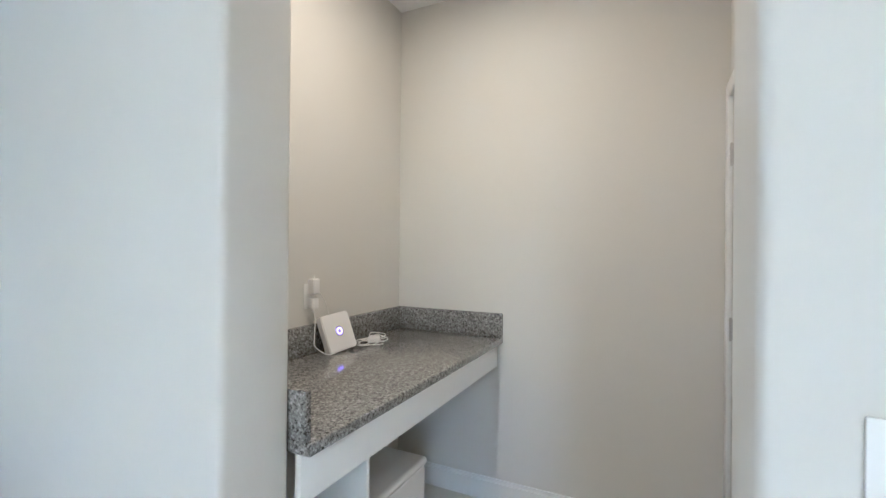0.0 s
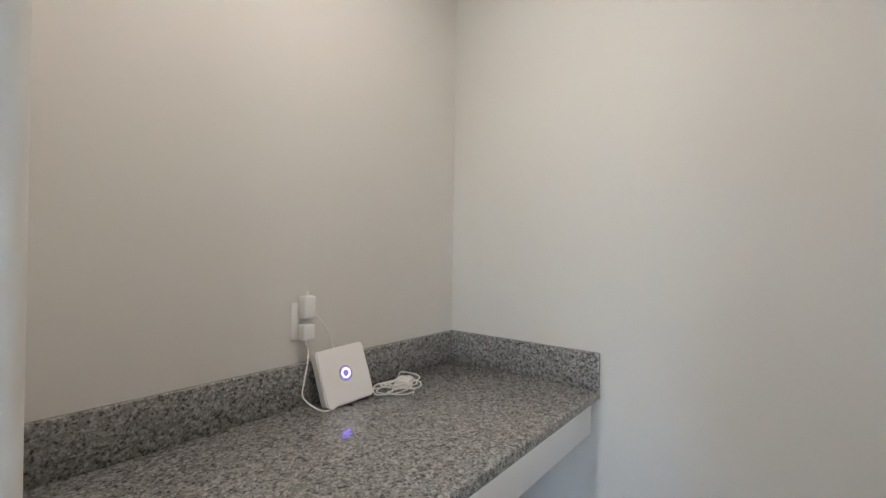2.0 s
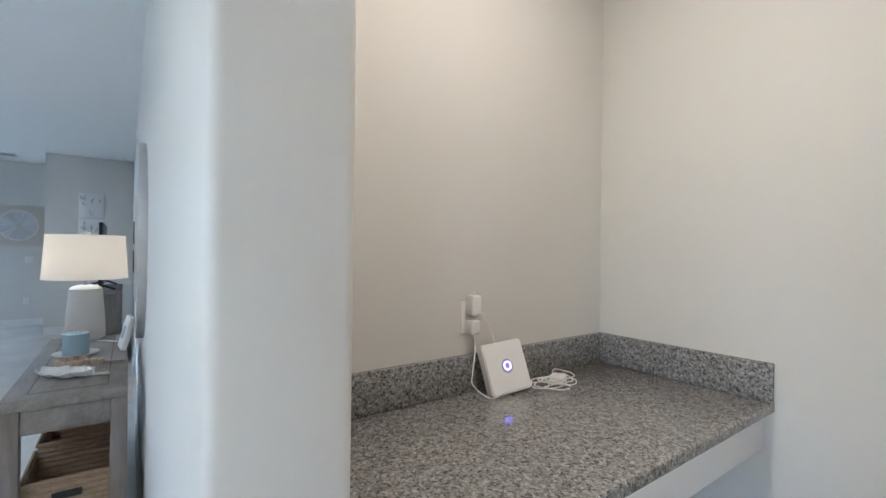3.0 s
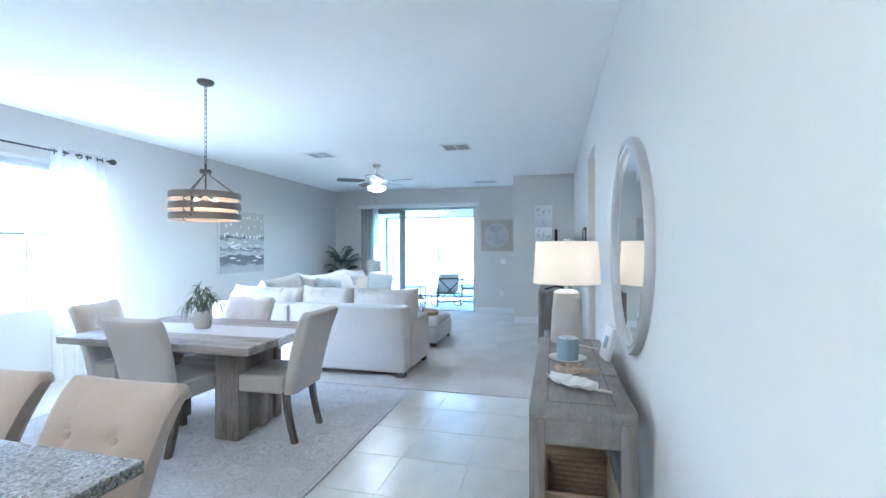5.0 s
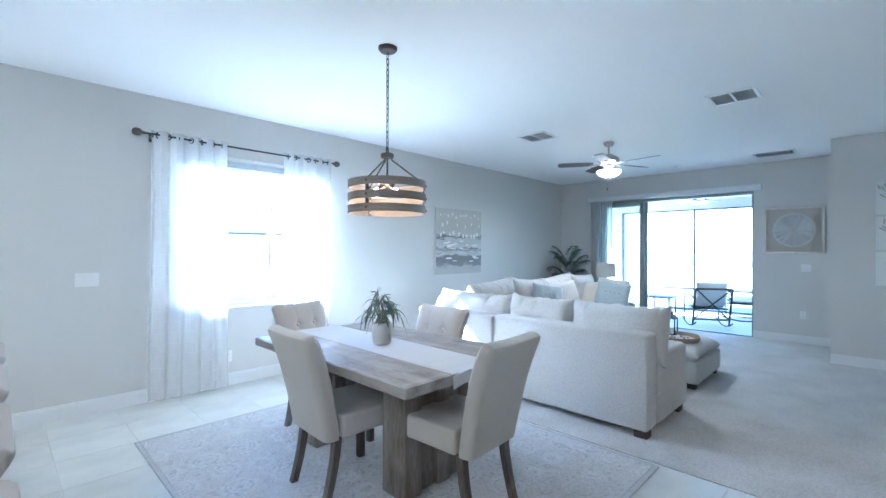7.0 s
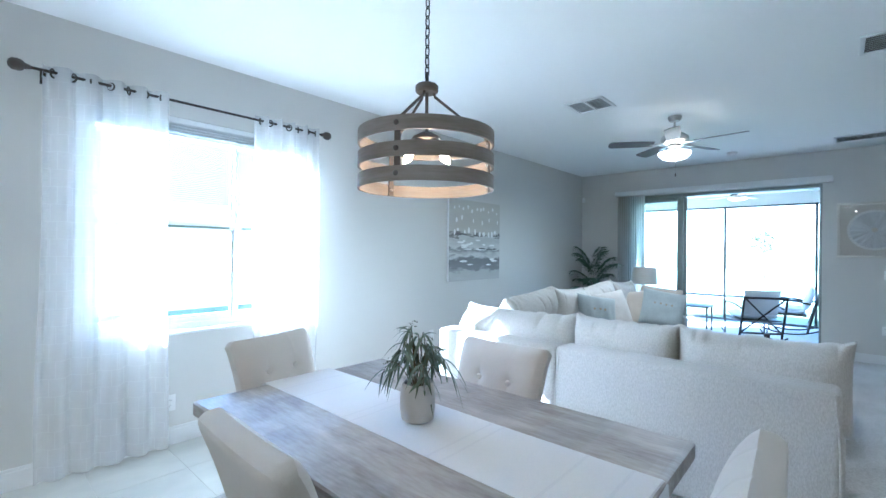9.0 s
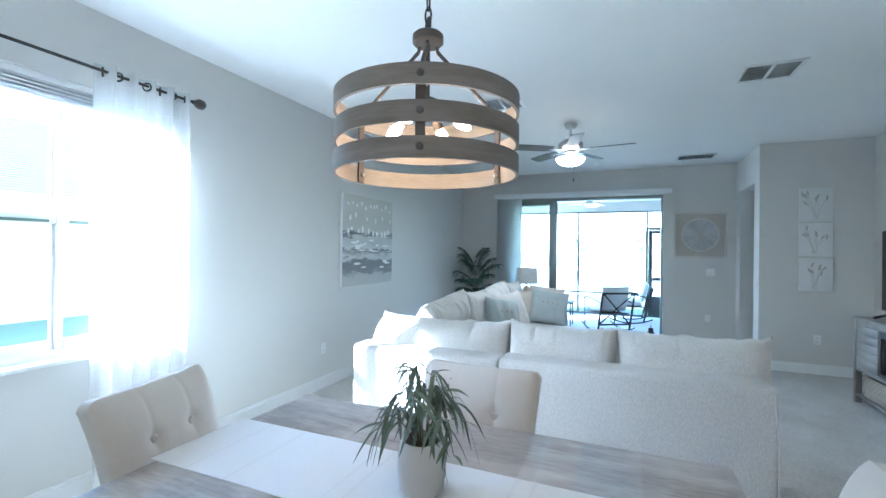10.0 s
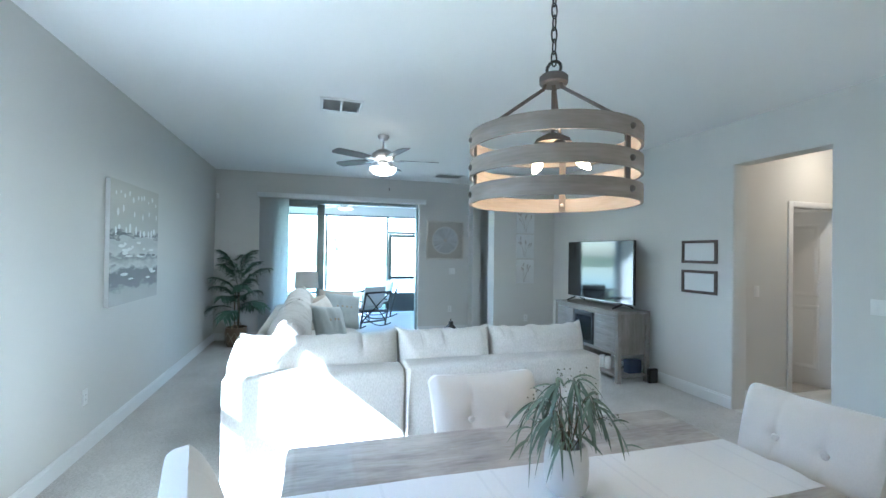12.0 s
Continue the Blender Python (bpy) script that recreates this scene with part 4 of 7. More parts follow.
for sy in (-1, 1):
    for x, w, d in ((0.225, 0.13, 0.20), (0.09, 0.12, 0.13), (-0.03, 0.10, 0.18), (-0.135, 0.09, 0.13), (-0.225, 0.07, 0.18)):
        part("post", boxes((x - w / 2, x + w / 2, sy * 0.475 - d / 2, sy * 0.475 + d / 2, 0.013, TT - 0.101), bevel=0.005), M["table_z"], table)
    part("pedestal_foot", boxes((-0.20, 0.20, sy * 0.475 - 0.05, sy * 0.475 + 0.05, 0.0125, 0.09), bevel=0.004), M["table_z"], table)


def upholstered_back(w, h, buttons, lean, curl, thick=0.075, narrow=0.86):
    """A tufted chair back in local space: it stands at y = 0, its front faces -y, it leans to +y."""
    nu, nv = 60, 44
    rows = sorted({b[1] for b in buttons})

    def mid(v):
        return lean * v + curl * v ** 3

    def width(v):
        return w * (narrow + (1 - narrow) * v)

    def front(u, v):
        x = (u - 0.5) * width(v)
        dep = 0.0
        for bx, bz in buttons:
            dep += 0.017 * math.exp(-(((x - bx * w) ** 2 + ((v - bz) * h) ** 2) / 0.0009))
        for bx in sorted({b[0] for b in buttons}):
            dep += 0.0035 * math.exp(-((x - bx * w) / 0.006) ** 2)
        for bz in rows:
            dep += 0.002 * math.exp(-(((v - bz) * h) / 0.006) ** 2)
        e = min(u, 1 - u) * w
        g = min(v + 0.2, 1 - v) * h
        puff = thick / 2 * (1 - math.exp(-(e / 0.030))) * (1 - math.exp(-(g / 0.026)))
        return Vector((x, mid(v) - thick * 0.25 - puff + dep, v * h + curl * -0.10 * v ** 4 + 0.008 * (2 * u - 1) ** 2 * v ** 6 - 0.030 * max(0.0, (abs(2 * u - 1) - 0.86) / 0.14) ** 2.2 * v ** 8))

    def rear(u, v):
        x = (u - 0.5) * width(v)
        e = min(u, 1 - u) * w
        g = min(v + 0.2, 1 - v) * h
        puff = thick / 2 * (1 - math.exp(-(e / 0.012))) * (1 - math.exp(-(g / 0.012)))
        return Vector((x, mid(v) + thick * 0.25 + puff, v * h + curl * -0.22 * v ** 4 + 0.008 * (2 * u - 1) ** 2 * v ** 6 - 0.030 * max(0.0, (abs(2 * u - 1) - 0.86) / 0.14) ** 2.2 * v ** 8))
    bm = bmesh.new()
    A = [[bm.verts.new(front(i / nu, j / nv)) for i in range(nu + 1)] for j in range(nv + 1)]
    B = [[bm.verts.new(rear(i / nu, j / nv)) for i in range(nu + 1)] for j in range(nv + 1)]
    for j in range(nv):
        for i in range(nu):
            bm.faces.new((A[j][i], A[j][i + 1], A[j + 1][i + 1], A[j + 1][i]))
            bm.faces.new((B[j][i + 1], B[j][i], B[j + 1][i], B[j + 1][i + 1]))
        bm.faces.new((A[j][0], A[j + 1][0], B[j + 1][0], B[j][0]))
        bm.faces.new((A[j + 1][nu], A[j][nu], B[j][nu], B[j + 1][nu]))
    for i in range(nu):
        bm.faces.new((A[0][i + 1], A[0][i], B[0][i], B[0][i + 1]))
        bm.faces.new((A[nv][i], A[nv][i + 1], B[nv][i + 1], B[nv][i]))
    bmesh.ops.recalc_face_normals(bm, faces=bm.faces)
    spots = [(bx * w, front(bx * w / width(bz) + 0.5, bz)) for bx, bz in buttons]
    return bm, [s[1] for s in spots]


def upholstered_chair(name, label, category, group, m, w, depth, seat_z, seat_t, back_h, back_z, lean, curl, leg_mat, buttons, splay, stretchers, cloth):
    """Local frame: the sitter faces -y, the back stands at y = depth / 2."""
    t = thing(name, m, label, category, group)
    d2 = depth / 2
    part("seat", boxes((-w * 0.47, w * 0.47, -d2, d2 - 0.03, seat_z - seat_t, seat_z), bevel=0.022, seg=4), cloth, t)
    bm, spots = upholstered_back(w, back_h, buttons, lean, curl)
    bmesh.ops.translate(bm, vec=(0, d2, back_z), verts=bm.verts)
    back = part("backrest", bm, cloth, t)
    for p in spots:
        b = lathe([(0.0, -0.006), (0.013, -0.004), (0.0165, 0.002), (0.011, 0.009), (0.0, 0.011)], 14)
        bmesh.ops.transform(b, matrix=pose(p.x, p.y + d2 - 0.005, p.z + back_z, 90, 0, 0), verts=b.verts)
        part("button", b, cloth, back, "covered tufting button")
    lz = seat_z - seat_t + 0.01
    for sx in (-1, 1):
        x = sx * (w * 0.43 - 0.025)
        bm = bmesh.new()
        beam((x, -d2 + 0.035, 0.0), (x, -d2 + 0.035, lz), 0.042, 0.042, bm)
        part("leg", bm, leg_mat, t)
        bm = bmesh.new()
        pts = [(x, d2 - 0.02 + splay * (1 - k / 5) ** 1.6, lz * k / 5) for k in range(6)]
        vs = []
        for k, p in enumerate(pts):
            g = 0.019 + 0.003 * k / 5
            vs.append([bm.verts.new((p[0] + a * g, p[1] + b * g, p[2])) for a, b in ((-1, -1), (1, -1), (1, 1), (-1, 1))])
        for a, b in zip(vs, vs[1:]):
            for k in range(4):
                bm.faces.new((a[k], a[(k + 1) % 4], b[(k + 1) % 4], b[k]))
        bm.faces.new(vs[0][::-1])
        bm.faces.new(vs[-1])
        part("leg", bm, leg_mat, t)
        if stretchers:
            part("stretcher", beam((x, -d2 + 0.05, 0.28), (x, d2 + splay * 0.3, 0.28), 0.022, 0.03), leg_mat, t)
    if stretchers:
        part("stretcher", beam((-w / 2 + 0.05, -d2 + 0.035, 0.20), (w / 2 - 0.05, -d2 + 0.035, 0.20), 0.022, 0.03), leg_mat, t, "front foot rail")
    return t


DC = [(-0.17, 0.42), (0.17, 0.42), (-0.17, 0.72), (0.17, 0.72)]
chair = upholstered_chair("dining_chair", "oatmeal linen tufted dining chair with weathered wooden legs", "chair", "chairs round the dining table",
                          pose(-2.53, -0.72, 0.012, 0, 0, -92), 0.50, 0.46, 0.49, 0.13, 0.60, 0.355, 0.11, 0.05, M["leg"], DC, 0.07, False, M["linen"])
for x, y, turn in ((-2.83, -0.13, 3), (-2.87, -1.51, 193), (-3.115, -0.86, 90)):
    copy_thing(chair, pose(x, y, 0.012, 0, 0, turn))
stool = upholstered_chair("bar_stool", "beige linen tufted counter stool with dark wooden legs", "bar stool", "stools at the island",
                          pose(-0.60, 0.62, 0, 0, 0, 90), 0.46, 0.42, 0.64, 0.12, 0.455, 0.54, 0.11, 0.07, M["leg"], [(-0.2, 0.28), (0.2, 0.28), (-0.2, 0.68), (0.2, 0.68)], 0.03, True, M["linen_tan"])
for y in (0.04, -0.54, -1.12):
    copy_thing(stool, pose(-0.60, y, 0, 0, 0, 90))

island = thing("kitchen_island", pose(0, 0, 0), "white kitchen island under a speckled granite worktop", "island")
part("body", boxes((-0.32, 0.28, -1.75, 0.98, 0.09, 0.885), bevel=0.004), M["white"], island)
part("toe_kick", boxes((-0.28, 0.24, -1.70, 0.93, 0.0, 0.09)), M["white"], island)
wt = thing("island_worktop", pose(0, 0, 0), "polished grey and brown speckled granite island top", "worktop")
part("slab", boxes((-0.68, 0.32, -1.80, 1.04, 0.8855, 0.918), bevel=0.006, seg=3), M["granite"], wt)

# ---- rug ----
rug = thing("area_rug", pose(-2.86, -0.82, 0.0), "faded grey and ivory patterned area rug under the table", "rug")
part("field", boxes((-1.13, 1.13, -1.385, 1.385, 0.002, 0.011)), M["rug"], rug)
part("border", boxes((-1.16, -1.132, -1.42, 1.42, 0.001, 0.0115), (1.132, 1.16, -1.42, 1.42, 0.001, 0.0115), (-1.132, 1.132, -1.42, -1.387, 0.001, 0.0115), (-1.132, 1.132, 1.387, 1.42, 0.001, 0.0115), bevel=0.003), M["rug_edge"], rug, "darker grey woven border")

# ---- pantry counter ----
PC = thing("pantry_worktop", pose(0, 0, 0), "polished grey speckled granite worktop with raised backsplash", "worktop")
part("slab", boxes((-0.455, 0.215, 2.557, 4.038, 0.872, 0.905), bevel=0.005, seg=3), M["granite"], PC)
part("backsplash", boxes((-0.453, -0.432, 2.580, 4.016, 0.9055, 1.035), bevel=0.003), M["granite"], PC)
part("backsplash", boxes((-0.453, 0.213, 4.017, 4.038, 0.9055, 1.035), bevel=0.003), M["granite"], PC)
part("backsplash", boxes((-0.430, 0.200, 2.557, 2.578, 0.9055, 1.030), bevel=0.003), M["granite"], PC)
ap = thing("counter_apron", pose(0, 0, 0), "white painted apron board under the granite worktop", "apron")
part("board", boxes((0.165, 0.185, 2.56, 4.03, 0.745, 0.871), bevel=0.002), M["white"], ap)
part("cleat", boxes((-0.44, 0.164, 4.006, 4.03, 0.77, 0.871), bevel=0.002), M["white"], ap)

# ---- drum pendant over the table ----
PEN = (-2.915, -0.855)
pd = thing("pendant_light", pose(PEN[0], PEN[1], 0), "three ring driftwood drum pendant with candle bulbs on a chain", "pendant light")
part("canopy", lathe([(0.0, 2.84), (0.066, 2.839), (0.066, 2.825), (0.055, 2.812), (0.012, 2.808), (0.0, 2.808)], 32), M["hub"], pd)
for i in range(17):
    z = 2.80 - i * 0.0395
    ring = []
    for k in range(14):
        a = 2 * math.pi * k / 14
        r, h = 0.0095 * math.cos(a), 0.0255 * math.sin(a)
        ring.append((r, 0, z - 0.02 + h) if i % 2 else (0, r, z - 0.02 + h))
    part("chain_link", tube(ring, 0.0028, 6, closed=True), M["iron"], pd)
part("loop", tube([(0.024 * math.cos(a) * 0.8, 0.024 * math.cos(a) * 0.6, 2.115 + 0.024 * math.sin(a)) for a in (2 * math.pi * k / 20 for k in range(20))], 0.005, 8, closed=True), M["iron"], pd)
part("hub", lathe([(0.0, 2.094), (0.040, 2.093), (0.046, 2.087), (0.046, 2.066), (0.040, 2.060), (0.0, 2.060)], 32), M["hub"], pd)
part("stem", tube([(0, 0, 2.062), (0, 0, 1.885)], 0.007, 10), M["strap"], pd)
part("socket_plate", lathe([(0.0, 1.905), (0.022, 1.90), (0.055, 1.882), (0.062, 1.868), (0.0, 1.866)], 28), M["strap"], pd)
for k in range(4):
    a = math.pi / 2 * k - 0.03
    d = Vector((math.cos(a), math.sin(a), 0))
    p, q = d * 0.030 + Vector((0, 0, 1.872)), d * 0.082 + Vector((0, 0, 1.835))
    sk = part("socket", tube([p, q], 0.0145, 12), M["strap"], pd)
    ax = (q - p).normalized()
    bm = lathe([(0.0, 0.0), (0.008, 0.0), (0.010, 0.010), (0.0165, 0.026), (0.0175, 0.036), (0.012, 0.056), (0.005, 0.068), (0.0, 0.071)], 14)
    bmesh.ops.transform(bm, matrix=Matrix.Translation(q) @ ax.to_track_quat('Z', 'Y').to_matrix().to_4x4(), verts=bm.verts)
    part("bulb", bm, M["bulb"], sk, "glowing candle bulb")
R, W = 0.272, 0.052
for z in (1.667, 1.753, 1.842):
    bm = lathe([(R, z), (R, z + W), (R - 0.009, z + W), (R - 0.009, z)], 72, close=True)
    part("ring", bm, M["drum"], pd, "grey driftwood veneer band")
for k in range(3):
    a = 2 * math.pi / 3 * k + 0.376
    d, s = Vector((math.cos(a), math.sin(a), 0)), Vector((-math.sin(a), math.cos(a), 0))
    bm = bmesh.new()
    r = R - 0.0135
    vs = [bm.verts.new(d * rr + s * ss + Vector((0, 0, zz))) for rr in (r - 0.003, r + 0.003) for ss, zz in ((-0.012, 1.669), (0.012, 1.669), (0.012, 1.892), (-0.012, 1.892))]
    for f in ((0, 1, 2, 3), (7, 6, 5, 4), (0, 4, 5, 1), (1, 5, 6, 2), (2, 6, 7, 3), (3, 7, 4, 0)):
        bm.faces.new([vs[i] for i in f])
    bmesh.ops.recalc_face_normals(bm, faces=bm.faces)
    st = part("strap", bm, M["strap"], pd)
    for z in (1.693, 1.779, 1.868):
        b = lathe([(0.0, 0.009), (0.006, 0.008), (0.010, 0.003), (0.010, 0.0), (0.0, 0.0)], 10)
        bmesh.ops.transform(b, matrix=Matrix.Translation(d * R + Vector((0, 0, z))) @ Matrix.Rotation(a, 4, 'Z') @ Matrix.Rotation(math.pi / 2, 4, 'Y'), verts=b.verts)
        part("rivet", b, M["hub"], st)
        b = lathe([(0.0, 0.010), (0.005, 0.009), (0.0075, 0.003), (0.0075, 0.0), (0.0, 0.0)], 10)
        bmesh.ops.transform(b, matrix=Matrix.Translation(d * (R - 0.0165) + Vector((0, 0, z))) @ Matrix.Rotation(a, 4, 'Z') @ Matrix.Rotation(-math.pi / 2, 4, 'Y'), verts=b.verts)
        part("nut", b, M["nickel"], st)
    part("arm", tube([d * 0.028 + Vector((0, 0, 2.064)), d * 0.034 + Vector((0, 0, 2.045)), d * (R - 0.03) + Vector((0, 0, 1.895)), d * (R - 0.019) + Vector((0, 0, 1.872))], 0.0058, 8), M["strap"], pd)


# ---- ceiling fans, vents ----


def ceiling_fan(name, m, label, blade_mat, body_mat, length, turn, glow):
    t = thing(name, m, label, "ceiling fan")
    part("canopy", lathe([(0.0, 0.0), (0.066, -0.001), (0.066, -0.022), (0.048, -0.052), (0.018, -0.06), (0.0, -0.06)], 28), body_mat, t)
    part("downrod", tube([(0, 0, -0.055), (0, 0, -0.165)], 0.012, 12), body_mat, t)
    part("motor", lathe([(0.0, -0.16), (0.05, -0.162), (0.098, -0.19), (0.128, -0.215), (0.128, -0.262), (0.10, -0.287), (0.07, -0.295), (0.0, -0.295)], 36), body_mat, t)
    part("motor_band", lathe([(0.129, -0.225), (0.1325, -0.228), (0.1325, -0.249), (0.129, -0.252)], 36, close=True), body_mat, t)
    part("switch_housing", lathe([(0.0, -0.29), (0.060, -0.291), (0.062, -0.318), (0.050, -0.326), (0.0, -0.326)], 32), body_mat, t)
    part("light_stem", tube([(0, 0, -0.325), (0, 0, -0.455)], 0.007, 8), body_mat, t)
    part("light_bowl", lathe([(0.152, -0.374), (0.155, -0.380), (0.146, -0.405), (0.112, -0.437), (0.060, -0.456), (0.0, -0.462), (0.0, -0.458), (0.058, -0.452), (0.108, -0.433), (0.141, -0.402), (0.149, -0.378)], 40), glow, t, "lit frosted glass bowl")
    part("bowl_finial", lathe([(0.0, -0.461), (0.012, -0.463), (0.014, -0.472), (0.006, -0.482), (0.0, -0.484)], 14), body_mat, t)
    for k in range(5):
        a = turn + 2 * math.pi * k / 5
        rot = Matrix.Rotation(a, 4, 'Z')
        bm = boxes((0.10, 0.24, -0.022, 0.022, -0.293, -0.287), bevel=0.002)
        bmesh.ops.transform(bm, matrix=rot, verts=bm.verts)
        iron = part("blade_iron", bm, body_mat, t)

        def f(u, v):
            x = 0.20 + u * length
            w = 0.054 + 0.014 * min(1, u * 3)
            if u > 0.92:
                w *= math.sqrt(max(0.02, 1 - ((u - 0.92) / 0.085) ** 2))
            y = (v - 0.5) * 2 * w
            return rot @ Vector((x, y, -0.282 + y * 0.2))
        part("blade", grid_sheet(f, 26, 4, 0.006), blade_mat, t)
    part("pull_chain", tube([(0.055, 0.03, -0.31), (0.156, 0.05, -0.37), (0.158, 0.05, -0.62)], 0.0018, 6), M["nickel"], t)
    part("chain_pull", tube([(0.158, 0.05, -0.62), (0.158, 0.05, -0.65)], 0.006, 8), blade_mat, t)
    return t


ceiling_fan("ceiling_fan", pose(-6.63, -0.87, H), "brushed nickel ceiling fan with grey blades and a lit bowl", M["blade"], M["nickel"], 0.45, radians(12), M["bowl"])
ceiling_fan("ceiling_fan", pose(-11.45, -0.98, 2.62) @ Matrix.Diagonal((1, 1, 0.46, 1)), "white porch ceiling fan with a bronze housing and lit bowl", M["white"], M["bronze"], 0.46, radians(20), M["bowl"])


def vent(x0, x1, y0, y1, n, label, mat, cross, deep, half=0.0085):
    t = thing("ceiling_vent", pose((x0 + x1) / 2, (y0 + y1) / 2, H), label, "air vent", "ceiling vents")
    a, b = (x1 - x0) / 2, (y1 - y0) / 2
    # Flat sheet instead of a duct; its dark colour stands in for shade.
    part("backing", boxes((-a + 0.02, a - 0.02, -b + 0.02, b - 0.02, -0.003, -0.001)), deep, t)
    part("frame", boxes((-a, a, -b, -b + 0.028, -0.012, 0), (-a, a, b - 0.028, b, -0.012, 0), (-a, -a + 0.028, -b + 0.028, b - 0.028, -0.012, 0), (a - 0.028, a, -b + 0.028, b - 0.028, -0.012, 0), bevel=0.003), mat, t)
    if cross:
        part("mullion", boxes((-a + 0.028, a - 0.028, -0.01, 0.01, -0.013, -0.004)), mat, t)
    for i in range(n):
        x = -a + 0.04 + (2 * a - 0.08) * i / (n - 1)
        bm = boxes((-half, half, -b + 0.028, b - 0.028, -0.001, 0.001))
        bmesh.ops.transform(bm, matrix=pose(x, 0, -0.0085, 0, 18, 0), verts=bm.verts)
        part("slat", bm, mat, t)


vent(-5.91, -5.55, 0.49, 0.88, 9, "white louvred ceiling air vent", M["white"], True, M["grey_back"], 0.0125)
vent(-5.90, -5.54, -1.58, -1.20, 9, "white louvred ceiling air vent", M["white"], True, M["grey_back"], 0.0125)
vent(-9.05, -8.73, 0.36, 0.85, 5, "white slotted return air grille with dark gaps", M["white"], False, M["slot"], 0.015)
sd = thing("smoke_detector", pose(-8.94, -0.71, H), "round white smoke detector on the ceiling", "smoke detector")
part("base", lathe([(0.0, 0), (0.07, 0), (0.07, -0.012), (0.0, -0.012)], 28), M["plastic"], sd)
part("cover", lathe([(0.060, -0.0125), (0.058, -0.03), (0.03, -0.04), (0.0, -0.04)], 28), M["plastic"], sd)
dl = thing("recessed_light", pose(0.27, 3.12, H), "white trimmed recessed ceiling light", "ceiling light")
part("trim", lathe([(0.082, 0), (0.10, -0.004), (0.10, 0.0)], 32, close=True), M["white"], dl)
# Trim made up to go with the added hall lamp.
hl = thing("recessed_light", pose(-4.55, 3.6, H), "white trimmed recessed ceiling light", "ceiling light")
part("trim", lathe([(0.082, 0), (0.10, -0.004), (0.10, 0.0)], 32, close=True), M["white"], hl)
ms = thing("alarm_sensor", pose(FX + 0.02, WY + 0.03, 2.39, 0, 0, 45), "small white alarm sensor in the wall corner", "sensor")
part("shell", boxes((-0.012, 0.03, -0.022, 0.022, -0.04, 0.04), bevel=0.008, seg=3), M["plastic"], ms)
part("lens", boxes((0.0305, 0.034, -0.015, 0.015, -0.025, 0.01), bevel=0.001), M["paper"], ms)

# ---- television, stand and what stands on it ----
stand = thing("media_console", pose(-6.62, 2.01, 0), "weathered grey media console with an inset electric fireplace", "tv stand")
w2, d2 = 0.69, 0.225
part("top", boxes((-w2, w2, -d2, d2, 0.815, 0.845), bevel=0.004), M["cons_x"], stand)
part("cabinet_box", boxes((-w2 + 0.05, w2 - 0.05, -d2 + 0.024, d2 - 0.01, 0.33, 0.8145), bevel=0.003), M["cons_x"], stand)
for sx in (-1, 1):
    for sy in (-1, 1):
        part("leg", boxes((sx * (w2 - 0.027) - 0.026, sx * (w2 - 0.027) + 0.026, sy * (d2 - 0.027) - 0.026, sy * (d2 - 0.027) + 0.026, 0.006, 0.8145), bevel=0.003), M["cons_z"], stand)
    part("side_panel", boxes((sx * (w2 - 0.03) - 0.008, sx * (w2 - 0.03) + 0.008, -d2 + 0.054, d2 - 0.054, 0.33, 0.8145), bevel=0.002), M["cons_z"], stand)
part("bottom_shelf", boxes((-w2 + 0.01, w2 - 0.01, -d2 + 0.005, d2 - 0.005, 0.075, 0.10), bevel=0.003), M["cons_x"], stand)
part("rail", boxes((-w2 + 0.054, w2 - 0.054, -d2 + 0.004, -d2 + 0.0235, 0.775, 0.8145), (-w2 + 0.054, w2 - 0.054, -d2 + 0.004, -d2 + 0.0235, 0.33, 0.365), bevel=0.002), M["cons_x"], stand)
for sx in (-1, 1):
    d = part("door", boxes((sx * 0.43 - 0.20, sx * 0.43 + 0.20, -d2 + 0.002, -d2 + 0.023, 0.368, 0.772), bevel=0.003), M["door_plank"], stand)
    for i in range(5):
        z = 0.378 + i * 0.078
        part("board", boxes((sx * 0.43 - 0.192, sx * 0.43 + 0.192, -d2 - 0.0005, -d2 + 0.0019, z, z + 0.0765), bevel=0.001), M["door_plank"], d)
fp = part("fireplace", boxes((-0.20, 0.20, -d2 - 0.002, -d2 + 0.0235, 0.368, 0.40), (-0.20, 0.20, -d2 - 0.002, -d2 + 0.0235, 0.715, 0.772), (-0.20, -0.175, -d2 - 0.002, -d2 + 0.0235, 0.40, 0.715), (0.175, 0.20, -d2 - 0.002, -d2 + 0.0235, 0.40, 0.715), bevel=0.002), M["black"], stand, "black electric fireplace insert")
# Weakly emissive orange strip low behind the fireplace glass.
part("glow_strip", boxes((-0.13, 0.13, -d2 + 0.0085, -d2 + 0.016, 0.43, 0.452), bevel=0.003), M["warm_strip"], fp, "faintly glowing orange white strip")
part("fire_glass", boxes((-0.174, 0.174, -d2 + 0.004, -d2 + 0.008, 0.401, 0.714)), M["glass"], fp)
part("fire_back", boxes((-0.174, 0.174, -d2 + 0.0165, -d2 + 0.0235, 0.401, 0.714)), M["black"], fp)
tv = thing("television", pose(-6.64, 2.02, 0.845), "large black flat screen television on two arched feet", "television")
part("shell", boxes((-0.69, 0.69, -0.012, 0.022, 0.062, 0.845), bevel=0.004), M["black"], tv)
part("screen", boxes((-0.684, 0.684, -0.0155, -0.0125, 0.075, 0.838)), M["screen"], tv, "dark reflective screen")
part("chin", boxes((-0.69, 0.69, -0.016, -0.0125, 0.060, 0.073), bevel=0.001), M["nickel"], tv)
